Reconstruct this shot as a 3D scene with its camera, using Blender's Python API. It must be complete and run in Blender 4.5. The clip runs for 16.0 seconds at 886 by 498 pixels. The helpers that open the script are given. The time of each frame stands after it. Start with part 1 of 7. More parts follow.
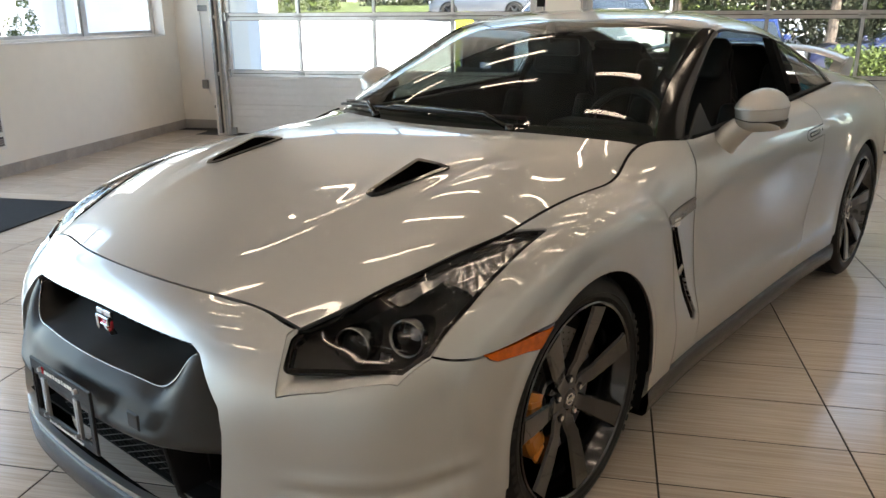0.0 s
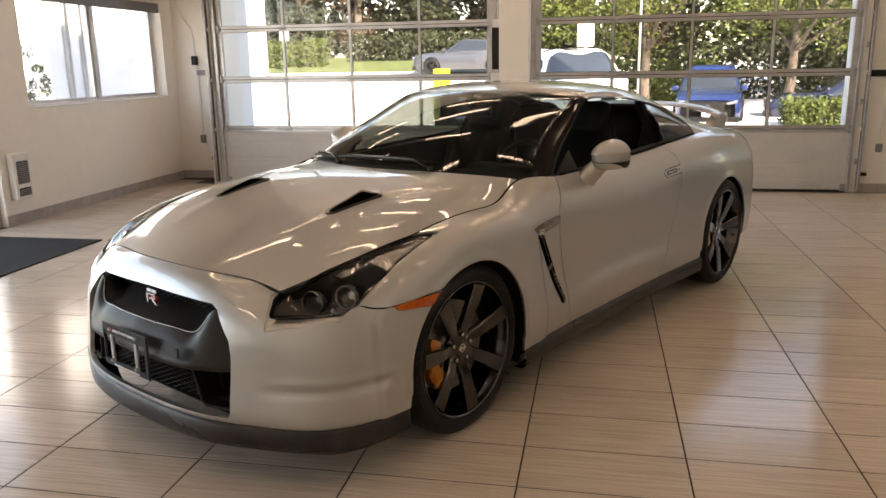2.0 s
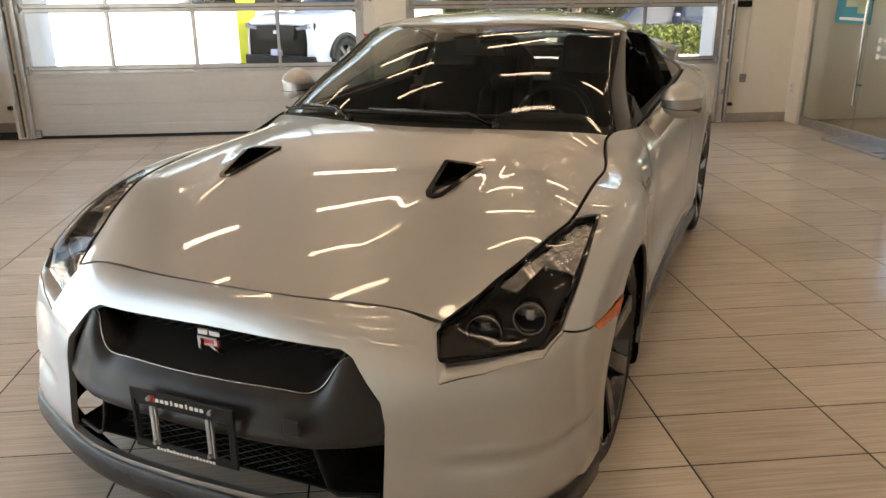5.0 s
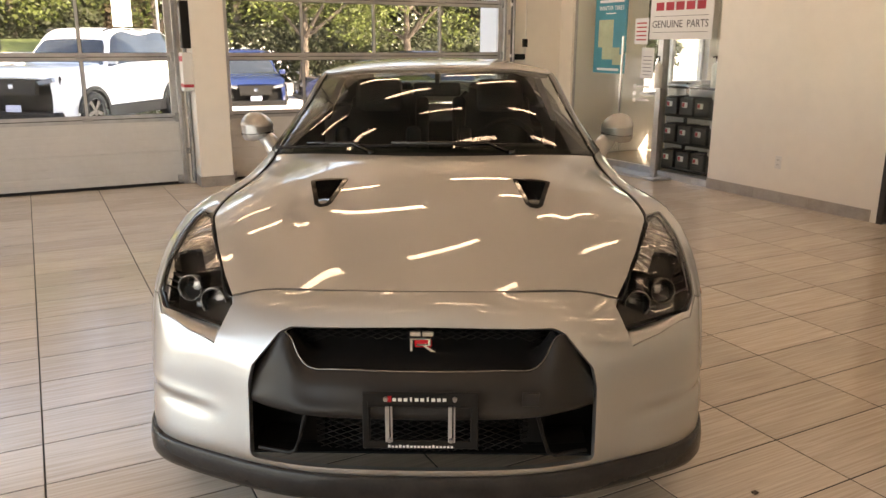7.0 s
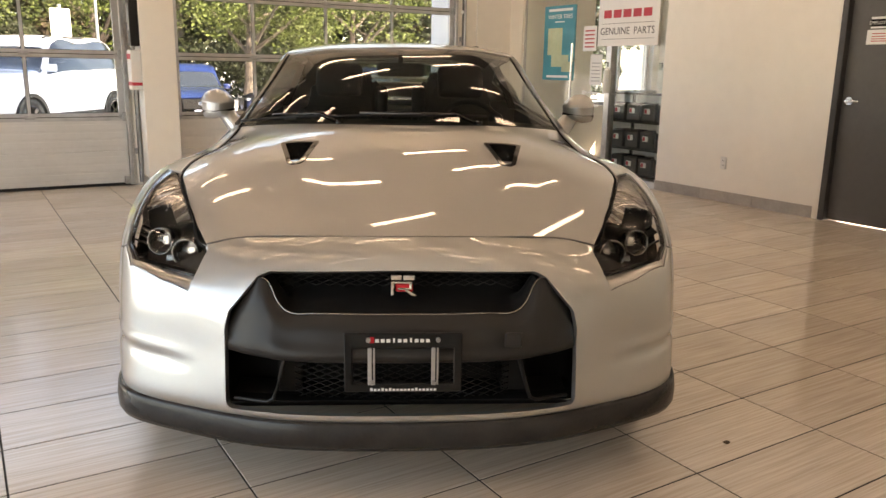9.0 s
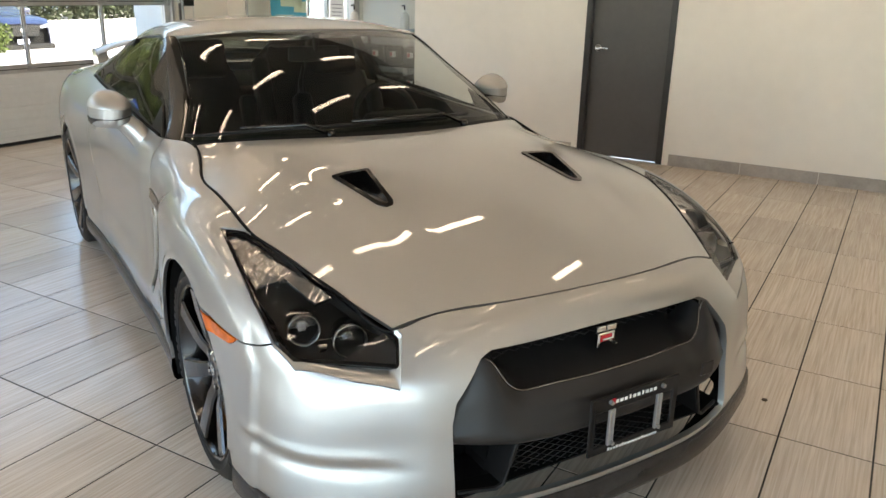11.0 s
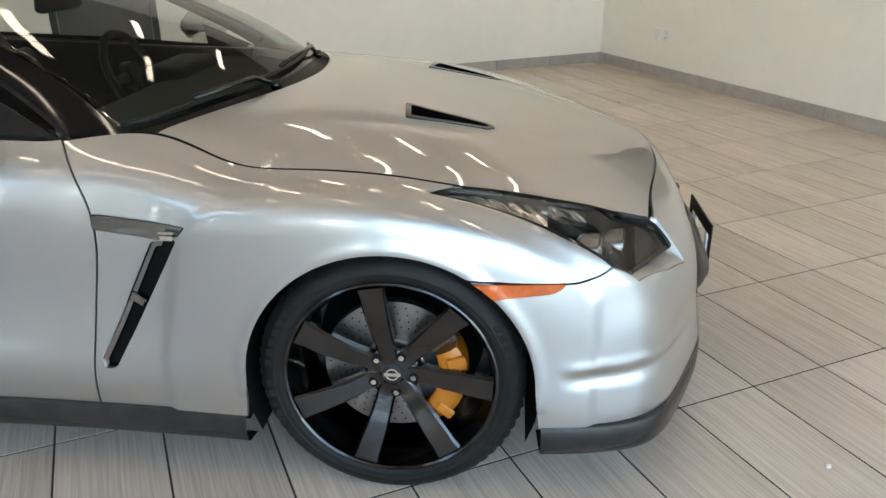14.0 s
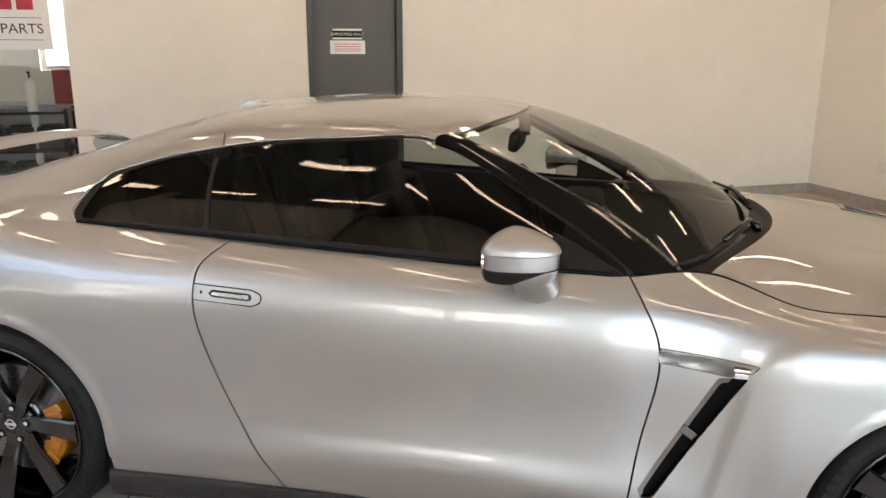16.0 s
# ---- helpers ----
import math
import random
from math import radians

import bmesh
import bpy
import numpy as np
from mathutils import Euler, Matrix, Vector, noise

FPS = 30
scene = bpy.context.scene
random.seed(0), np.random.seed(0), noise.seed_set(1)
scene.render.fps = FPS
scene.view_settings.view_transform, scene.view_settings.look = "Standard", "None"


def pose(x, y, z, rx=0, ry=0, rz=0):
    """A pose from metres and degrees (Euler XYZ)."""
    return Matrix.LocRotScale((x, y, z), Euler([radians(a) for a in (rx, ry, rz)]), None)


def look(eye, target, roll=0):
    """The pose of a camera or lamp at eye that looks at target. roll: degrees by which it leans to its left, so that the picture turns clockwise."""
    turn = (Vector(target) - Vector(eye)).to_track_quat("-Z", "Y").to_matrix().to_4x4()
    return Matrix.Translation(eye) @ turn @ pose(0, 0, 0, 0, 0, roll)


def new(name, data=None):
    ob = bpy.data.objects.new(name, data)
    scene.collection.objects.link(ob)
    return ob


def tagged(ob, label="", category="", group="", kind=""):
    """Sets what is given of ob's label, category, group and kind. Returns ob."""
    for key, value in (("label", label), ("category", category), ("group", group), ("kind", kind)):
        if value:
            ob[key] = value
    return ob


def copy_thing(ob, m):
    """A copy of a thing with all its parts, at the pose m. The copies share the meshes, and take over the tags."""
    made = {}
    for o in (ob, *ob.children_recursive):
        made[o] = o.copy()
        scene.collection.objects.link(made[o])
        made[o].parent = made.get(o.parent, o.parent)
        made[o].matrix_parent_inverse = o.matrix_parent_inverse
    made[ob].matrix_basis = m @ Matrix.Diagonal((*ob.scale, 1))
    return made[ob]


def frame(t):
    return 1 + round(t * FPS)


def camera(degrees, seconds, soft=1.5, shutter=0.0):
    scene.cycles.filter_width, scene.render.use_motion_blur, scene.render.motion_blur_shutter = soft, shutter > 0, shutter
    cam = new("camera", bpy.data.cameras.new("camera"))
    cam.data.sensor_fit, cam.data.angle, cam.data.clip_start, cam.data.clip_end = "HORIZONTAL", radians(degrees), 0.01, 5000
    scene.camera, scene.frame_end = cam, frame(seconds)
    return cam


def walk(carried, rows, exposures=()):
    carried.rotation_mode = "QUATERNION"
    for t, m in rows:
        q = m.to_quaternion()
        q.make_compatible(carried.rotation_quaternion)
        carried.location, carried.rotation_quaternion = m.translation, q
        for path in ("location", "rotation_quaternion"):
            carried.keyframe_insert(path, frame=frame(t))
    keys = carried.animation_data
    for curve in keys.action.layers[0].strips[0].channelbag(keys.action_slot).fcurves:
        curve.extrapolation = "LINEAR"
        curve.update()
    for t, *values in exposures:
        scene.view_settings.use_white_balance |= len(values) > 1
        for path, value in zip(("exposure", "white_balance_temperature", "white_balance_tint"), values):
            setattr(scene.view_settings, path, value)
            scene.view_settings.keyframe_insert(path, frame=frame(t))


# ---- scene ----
# ---- camera and walk ----
cam = camera(59.46, 16.0)
ROWS = (
    (0.0, pose(1.851, -1.671, 1.365, 72.94, 0.30, 40.32)),
    (0.5, pose(2.218, -1.982, 1.425, 73.69, 0.16, 41.06)),
    (1.0, pose(2.513, -2.180, 1.439, 74.78, 0.42, 40.44)),
    (1.5, pose(2.679, -2.298, 1.467, 75.81, 0.85, 40.05)),
    (2.0, pose(2.727, -2.335, 1.480, 76.52, 0.93, 39.51)),
    (2.5, pose(2.729, -2.354, 1.492, 76.69, 0.69, 38.62)),
    (3.0, pose(2.629, -2.324, 1.495, 76.16, 0.25, 37.11)),
    (3.2, pose(2.527, -2.309, 1.478, 75.77, 0.03, 36.38)),
    (5.3, pose(1.016, -2.281, 1.475, 71.06, 0.53, 18.69)),
    (5.5, pose(0.846, -2.264, 1.460, 71.19, 0.54, 15.94)),
    (6.0, pose(0.427, -2.352, 1.464, 72.00, 0.43, 9.26)),
    (6.5, pose(0.157, -2.643, 1.456, 73.43, 0.14, 4.11)),
    (7.0, pose(0.086, -2.926, 1.443, 75.26, -0.19, 0.77)),
    (7.5, pose(0.016, -2.940, 1.312, 77.23, -0.41, -1.08)),
    (8.0, pose(0.033, -2.934, 1.021, 78.44, -0.69, -2.03)),
    (8.5, pose(0.033, -2.930, 0.867, 79.03, -0.88, -2.70)),
    (9.0, pose(-0.019, -2.974, 1.218, 77.01, -0.92, -3.30)),
    (9.2, pose(-0.080, -3.023, 1.402, 75.36, -0.64, -4.06)),
    (11.3, pose(-1.623, -2.072, 1.520, 71.08, -0.39, -36.76)),
    (11.5, pose(-1.728, -1.940, 1.488, 70.91, 0.51, -40.37)),
    (12.0, pose(-1.995, -1.531, 1.478, 69.73, 1.61, -50.05)),
    (12.5, pose(-2.238, -1.122, 1.476, 67.73, 2.29, -61.44)),
    (13.0, pose(-2.351, -0.736, 1.434, 65.76, 2.15, -72.46)),
    (13.5, pose(-2.490, -0.460, 1.435, 65.35, 1.38, -80.84)),
    (14.0, pose(-2.609, -0.299, 1.449, 67.06, 0.53, -84.90)),
    (14.5, pose(-2.661, -0.159, 1.491, 70.22, -0.27, -84.90)),
    (15.0, pose(-2.678, 0.117, 1.563, 73.54, -0.85, -82.18)),
    (15.5, pose(-2.761, 0.475, 1.558, 75.31, -0.83, -79.14)),
    (16.0, pose(-2.854, 0.903, 1.547, 75.32, -0.14, -77.84)),
)
EXPOSURES = (
    (0.0, 2.70, 6600, 13),
    (0.6, 2.43, 8000, 23),
    (1.5, 2.40, 7900, 23),
    (3.0, 2.40, 7900, 23),
    (5.5, 2.59, 7900, 18),
    (6.5, 2.56, 8700, 24),
    (7.0, 2.62, 8700, 24),
    (9.0, 2.68, 8300, 22),
    (11.3, 2.78, 6800, 12),
    (14.5, 2.84, 6300, 10),
    (15.0, 2.77, 6300, 9),
    (15.5, 2.66, 7200, 20),
    (16.0, 2.70, 7300, 21),
)
walk(cam, ROWS, EXPOSURES)

# ---- world, sun and lamps ----
THETA = radians(28.396)                      # the room is turned against the car
ROOM = Matrix.Rotation(THETA, 4, "Z")


def room(u, v, z=0.0):
    """A place in the room's own axes (u east, v north) as a world place."""
    return ROOM @ Vector((u, v, z))


WEST, EAST, SOUTH, NORTH, CEIL = -4.28, 4.88, -4.05, 5.94, 4.6
NOOK, NOOK_U = 6.42, -3.60                   # the wall stands back beside the first garage door

world = bpy.data.worlds.new("sky")
scene.world = world
world.use_nodes = True
wn = world.node_tree
wn.nodes.clear()
sky = wn.nodes.new("ShaderNodeTexSky")
sky.sky_type, sky.sun_disc = "NISHITA", False
sky.sun_elevation, sky.sun_rotation = radians(37), radians(120)
sky_bg = wn.nodes.new("ShaderNodeBackground")
sky_bg.inputs["Strength"].default_value = 0.145
sky_out = wn.nodes.new("ShaderNodeOutputWorld")
wn.links.new(sky.outputs[0], sky_bg.inputs[0])
wn.links.new(sky_bg.outputs[0], sky_out.inputs[0])

sun_data = bpy.data.lights.new("sun", "SUN")
sun_data.energy, sun_data.angle, sun_data.color = 5.0, radians(0.5), (1.0, 0.93, 0.82)
sun = new("sun", sun_data)
SUN_DIR = (ROOM.to_3x3() @ Vector((0.40, -0.66, 0.58))).normalized()   # from behind the building
sun.matrix_world = look(SUN_DIR * 40, (0, 0, 0))


def window_light(name, a, b, z0, z1, inward, watts, colour):
    """Sky light that enters through an opening between two room places."""
    data = bpy.data.lights.new(name, "AREA")
    pa, pb = room(*a), room(*b)
    data.shape, data.size, data.size_y = "RECTANGLE", (pb - pa).length, z1 - z0
    data.energy, data.color = watts, colour
    mid = (pa + pb) / 2 + Vector((0, 0, (z0 + z1) / 2))
    ob = new(name, data)
    ob.matrix_world = look(mid, mid + (ROOM.to_3x3() @ Vector(inward)))
    return ob

LAMP_U, LAMP_V = (-2.65, -.60, 1.45, 3.50), (-3.4, -1.9, -.4, 1.1, 2.6, 4.1, 5.4)
window_light("entrance_daylight", (-4.46, -3.70), (-4.46, 3.0), .15, 2.65, (1, 0, 0), 15, (0.70, 0.87, 1.0))
window_light("garage_daylight", (-3.40, 6.06), (.02, 6.06), 2.42, 3.14, (0, -1, 0), 2.5, (0.70, 0.87, 1.0))
window_light("garage_daylight", (.58, 6.06), (4.0, 6.06), 2.42, 3.14, (0, -1, 0), 1.6, (0.70, 0.87, 1.0))
# ---- materials ----
def material(name, colour, rough=0.5, metal=0.0, vary=0.0, scale=8.0, bump=0.0, bump_scale=60.0, coat=0.0, spec=0.5, each=0.0, detail=3.0):
    """A surface with its colour varied at two scales, a fine relief, and a tint of its own for each piece."""
    m = bpy.data.materials.new(name)
    m.use_nodes = True
    nt = m.node_tree
    b = nt.nodes["Principled BSDF"]
    b.inputs["Base Color"].default_value = (*colour, 1)
    b.inputs["Roughness"].default_value = rough
    b.inputs["Metallic"].default_value = metal
    b.inputs["Specular IOR Level"].default_value = spec
    b.inputs["Coat Weight"].default_value = coat
    b.inputs["Coat Roughness"].default_value = 0.03
    co = nt.nodes.new("ShaderNodeTexCoord")
    if vary or each:
        hsv = nt.nodes.new("ShaderNodeHueSaturation")
        hsv.inputs["Color"].default_value = (*colour, 1)
        total = None
        if vary:
            for sc, amount in ((scale, vary), (scale * 7, vary * 0.5)):
                nz = nt.nodes.new("ShaderNodeTexNoise")
                nz.inputs["Scale"].default_value, nz.inputs["Detail"].default_value = sc, detail
                nt.links.new(co.outputs["Object"], nz.inputs["Vector"])
                mr = nt.nodes.new("ShaderNodeMapRange")
                mr.inputs["From Min"].default_value, mr.inputs["From Max"].default_value = 0.3, 0.7
                mr.inputs["To Min"].default_value, mr.inputs["To Max"].default_value = -amount, amount
                nt.links.new(nz.outputs["Fac"], mr.inputs["Value"])
                if total is None:
                    total = mr.outputs[0]
                else:
                    ad = nt.nodes.new("ShaderNodeMath")
                    nt.links.new(total, ad.inputs[0])
                    nt.links.new(mr.outputs[0], ad.inputs[1])
                    total = ad.outputs[0]
        if each:
            info = nt.nodes.new("ShaderNodeObjectInfo")
            mr = nt.nodes.new("ShaderNodeMapRange")
            mr.inputs["To Min"].default_value, mr.inputs["To Max"].default_value = -each, each
            nt.links.new(info.outputs["Random"], mr.inputs["Value"])
            if total is None:
                total = mr.outputs[0]
            else:
                ad = nt.nodes.new("ShaderNodeMath")
                nt.links.new(total, ad.inputs[0])
                nt.links.new(mr.outputs[0], ad.inputs[1])
                total = ad.outputs[0]
        one = nt.nodes.new("ShaderNodeMath")
        one.inputs[1].default_value = 1.0
        nt.links.new(total, one.inputs[0])
        nt.links.new(one.outputs[0], hsv.inputs["Value"])
        nt.links.new(hsv.outputs[0], b.inputs["Base Color"])
    if bump:
        nz = nt.nodes.new("ShaderNodeTexNoise")
        nz.inputs["Scale"].default_value, nz.inputs["Detail"].default_value = bump_scale, 4
        nt.links.new(co.outputs["Object"], nz.inputs["Vector"])
        bp = nt.nodes.new("ShaderNodeBump")
        bp.inputs["Strength"].default_value, bp.inputs["Distance"].default_value = bump, 0.01
        nt.links.new(nz.outputs["Fac"], bp.inputs["Height"])
        nt.links.new(bp.outputs[0], b.inputs["Normal"])
    return m


def emitter(name, colour, strength):
    m = bpy.data.materials.new(name)
    m.use_nodes = True
    b = m.node_tree.nodes["Principled BSDF"]
    b.inputs["Base Color"].default_value = (0.9, 0.9, 0.9, 1)
    b.inputs["Emission Color"].default_value = (*colour, 1)
    b.inputs["Emission Strength"].default_value = strength
    return m


def glass(name, tint=(1, 1, 1), rough=0.0, ior=1.45):
    """A thin pane: mirrors by its angle, and lets the rest through with its tint."""
    m = bpy.data.materials.new(name)
    m.use_nodes = True
    nt = m.node_tree
    nt.nodes.clear()
    out = nt.nodes.new("ShaderNodeOutputMaterial")
    mix = nt.nodes.new("ShaderNodeMixShader")
    lw = nt.nodes.new("ShaderNodeLayerWeight")
    lw.inputs["Blend"].default_value = 0.5
    pw = nt.nodes.new("ShaderNodeMath")
    pw.operation = "POWER"
    pw.inputs[1].default_value = 5.0
    nt.links.new(lw.outputs["Facing"], pw.inputs[0])
    fr = nt.nodes.new("ShaderNodeMath")
    fr.operation = "MULTIPLY_ADD"
    f0 = ((ior - 1) / (ior + 1)) ** 2
    fr.inputs[1].default_value, fr.inputs[2].default_value = 1 - f0, f0
    nt.links.new(pw.outputs[0], fr.inputs[0])
    tr = nt.nodes.new("ShaderNodeBsdfTransparent")
    tr.inputs["Color"].default_value = (*tint, 1)
    gl = nt.nodes.new("ShaderNodeBsdfGlossy")
    gl.inputs["Roughness"].default_value = rough
    nt.links.new(fr.outputs[0], mix.inputs[0])
    nt.links.new(tr.outputs[0], mix.inputs[1])
    nt.links.new(gl.outputs[0], mix.inputs[2])
    nt.links.new(mix.outputs[0], out.inputs[0])
    return m


def wood_tile(name, islands=False):
    """Porcelain plank tile with a fine wavy wood grain along its length."""
    m = material(name, (0.50, 0.43, 0.36), rough=0.17, spec=0.5)
    nt = m.node_tree
    b = nt.nodes["Principled BSDF"]
    co = nt.nodes.new("ShaderNodeTexCoord")
    info = nt.nodes.new("ShaderNodeObjectInfo")
    rnd = info.outputs["Random"]
    if islands:
        rnd = nt.nodes.new("ShaderNodeNewGeometry").outputs["Random Per Island"]
        turn = nt.nodes.new("ShaderNodeMapping")
        turn.inputs["Rotation"].default_value = (0, 0, -THETA)
    mul = nt.nodes.new("ShaderNodeVectorMath")
    mul.operation = "SCALE"
    mul.inputs[0].default_value = (37.0, 61.0, 17.0)
    nt.links.new(rnd, mul.inputs["Scale"])
    add = nt.nodes.new("ShaderNodeVectorMath")
    if islands:
        nt.links.new(co.outputs["Object"], turn.inputs[0])
        nt.links.new(turn.outputs[0], add.inputs[0])
    else:
        nt.links.new(co.outputs["Object"], add.inputs[0])
    nt.links.new(mul.outputs[0], add.inputs[1])
    stretch = nt.nodes.new("ShaderNodeMapping")
    stretch.inputs["Scale"].default_value = (1.3, 48.0, 1.0)
    nt.links.new(add.outputs[0], stretch.inputs[0])
    fine = nt.nodes.new("ShaderNodeTexNoise")
    fine.inputs["Scale"].default_value, fine.inputs["Detail"].default_value = 2.2, 6
    fine.inputs["Distortion"].default_value = 0.6
    nt.links.new(stretch.outputs[0], fine.inputs["Vector"])
    broad = nt.nodes.new("ShaderNodeTexNoise")
    broad.inputs["Scale"].default_value, broad.inputs["Detail"].default_value = 2.0, 3
    nt.links.new(add.outputs[0], broad.inputs["Vector"])
    ramp = nt.nodes.new("ShaderNodeValToRGB")
    ramp.color_ramp.elements[0].position, ramp.color_ramp.elements[0].color = 0.32, (0.475, 0.40, 0.325, 1)
    ramp.color_ramp.elements[1].position, ramp.color_ramp.elements[1].color = 0.66, (0.625, 0.55, 0.468, 1)
    nt.links.new(fine.outputs["Fac"], ramp.inputs[0])
    hsv = nt.nodes.new("ShaderNodeHueSaturation")
    nt.links.new(ramp.outputs[0], hsv.inputs["Color"])
    mr = nt.nodes.new("ShaderNodeMapRange")
    mr.inputs["To Min"].default_value, mr.inputs["To Max"].default_value = 0.92, 1.08
    nt.links.new(rnd, mr.inputs["Value"])
    m2 = nt.nodes.new("ShaderNodeMapRange")
    m2.inputs["To Min"].default_value, m2.inputs["To Max"].default_value = 0.9, 1.1
    nt.links.new(broad.outputs["Fac"], m2.inputs["Value"])
    mm = nt.nodes.new("ShaderNodeMath")
    mm.operation = "MULTIPLY"
    nt.links.new(mr.outputs[0], mm.inputs[0])
    nt.links.new(m2.outputs[0], mm.inputs[1])
    nt.links.new(mm.outputs[0], hsv.inputs["Value"])
    nt.links.new(hsv.outputs[0], b.inputs["Base Color"])
    rr = nt.nodes.new("ShaderNodeMapRange")
    rr.inputs["To Min"].default_value, rr.inputs["To Max"].default_value = 0.13, 0.20
    nt.links.new(fine.outputs["Fac"], rr.inputs["Value"])
    nt.links.new(rr.outputs[0], b.inputs["Roughness"])
    bp = nt.nodes.new("ShaderNodeBump")
    bp.inputs["Strength"].default_value, bp.inputs["Distance"].default_value = 0.02, 0.002
    nt.links.new(fine.outputs["Fac"], bp.inputs["Height"])
    nt.links.new(bp.outputs[0], b.inputs["Normal"])
    return m


def car_paint():
    """Metallic silver under clear coat, with fine flakes."""
    m = material("silver_paint", (0.46, 0.466, 0.46), rough=0.42, metal=0.95, coat=1.0)
    nt = m.node_tree
    b = nt.nodes["Principled BSDF"]
    co = nt.nodes.new("ShaderNodeTexCoord")
    fl = nt.nodes.new("ShaderNodeTexNoise")
    fl.inputs["Scale"].default_value, fl.inputs["Detail"].default_value = 900, 1
    nt.links.new(co.outputs["Object"], fl.inputs["Vector"])
    bp = nt.nodes.new("ShaderNodeBump")
    bp.inputs["Strength"].default_value, bp.inputs["Distance"].default_value = 0.05, 0.001
    nt.links.new(fl.outputs["Fac"], bp.inputs["Height"])
    nt.links.new(bp.outputs[0], b.inputs["Normal"])
    b.inputs["Coat Roughness"].default_value = 0.015
    b.inputs["Coat IOR"].default_value = 1.62
    return m


PAINT = car_paint()
GLOSS_BLACK = material("gloss_black_trim", (0.004, 0.0035, 0.0035), rough=0.10, coat=0.2, spec=0.4)
DARK_METAL = material("dark_grey_paint", (0.020, 0.018, 0.0172), rough=0.40, spec=0.3)
SATIN_BLACK = material("satin_black_plastic", (0.008, 0.0077, 0.0077), rough=0.45, vary=0.15, scale=30, bump=0.05, bump_scale=400, spec=0.25)
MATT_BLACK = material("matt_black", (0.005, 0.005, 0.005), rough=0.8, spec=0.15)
LIP_MAT = material("dark_lip_plastic", (0.022, 0.0197, 0.0192), rough=0.27, vary=0.2, scale=14, spec=0.35)
RUBBER = material("tyre_rubber", (0.009, 0.0088, 0.0088), rough=0.55, vary=0.25, scale=12, bump=0.06, bump_scale=300, spec=0.25)
WHEEL_MAT = material("dark_chrome_wheel", (0.058, 0.057, 0.059), rough=0.20, metal=1.0, coat=0.5)
DISC_MAT = material("brake_disc_steel", (0.25, 0.245, 0.24), rough=0.32, metal=1.0, vary=0.15, scale=25)
CALIPER_MAT = material("orange_caliper_paint", (0.44, 0.15, 0.008), rough=0.35, metal=0.15, coat=0.3, vary=0.1, scale=20)
CHROME = material("chrome", (0.75, 0.75, 0.74), rough=0.08, metal=1.0)
SATIN_CHROME = material("satin_chrome", (0.52, 0.51, 0.50), rough=0.22, metal=1.0)
DARK_CHROME = material("dark_chrome_trim", (0.27, 0.265, 0.26), rough=0.22, metal=1.0)
STEEL = material("galvanised_steel", (0.40, 0.40, 0.40), rough=0.38, metal=0.9, vary=0.2, scale=15)
AMBER = material("amber_lens", (0.52, 0.095, 0.002), rough=0.2, coat=0.3, vary=0.2, scale=60)
RED = material("red_enamel", (0.55, 0.02, 0.03), rough=0.25, coat=0.5)
WHITE = material("white_print", (0.80, 0.80, 0.78), rough=0.6)
CAR_GLASS = glass("car_glass", (0.62, 0.68, 0.64), ior=1.7)
DOOR_GLASS = glass("door_glass", (0.34, 0.385, 0.36), ior=1.6)
TINT_GLASS = glass("tinted_car_glass", (0.20, 0.21, 0.20), ior=1.6)
LENS = glass("clear_lens", (0.93, 0.93, 0.93), ior=1.45)
PANE = glass("window_pane", (0.93, 0.96, 0.95), ior=1.45)
LEATHER = material("black_leather", (0.005, 0.005, 0.0054), rough=0.62, vary=0.2, scale=10, bump=0.15, bump_scale=180, spec=0.25)
TILE = wood_tile("wood_look_tile")
TILE_FAR = wood_tile("wood_look_tile_joined", True)
GROUT = material("dark_grout", (0.018, 0.016, 0.014), rough=0.9, vary=0.2, scale=6)
WALL = material("cream_wall_paint", (0.82, 0.78, 0.71), rough=0.55, vary=0.03, scale=1.2, bump=0.05, bump_scale=160)
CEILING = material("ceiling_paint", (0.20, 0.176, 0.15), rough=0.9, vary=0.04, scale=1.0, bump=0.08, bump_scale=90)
BASE_TILE = material("grey_base_tile", (0.36, 0.33, 0.30), rough=0.35, vary=0.12, scale=7, each=0.08)
DOOR_PANEL = material("white_insulated_panel", (0.62, 0.61, 0.59), rough=0.4, vary=0.04, scale=2.5, bump=0.1, bump_scale=220)
ALUMINIUM = material("brushed_aluminium", (0.50, 0.50, 0.50), rough=0.35, metal=0.85, vary=0.12, scale=9)
DOOR_GREY = material("dark_grey_door_paint", (0.085, 0.080, 0.077), rough=0.42, vary=0.08, scale=3, bump=0.04, bump_scale=120)
FRAME_DARK = material("dark_bronze_frame", (0.035, 0.033, 0.032), rough=0.38, vary=0.1, scale=4)
MAT_CARPET = material("black_entry_mat", (0.018, 0.018, 0.019), rough=0.95, vary=0.3, scale=40, bump=0.6, bump_scale=350)
PLASTIC_WHITE = material("white_plastic", (0.74, 0.73, 0.70), rough=0.4, vary=0.04, scale=6)


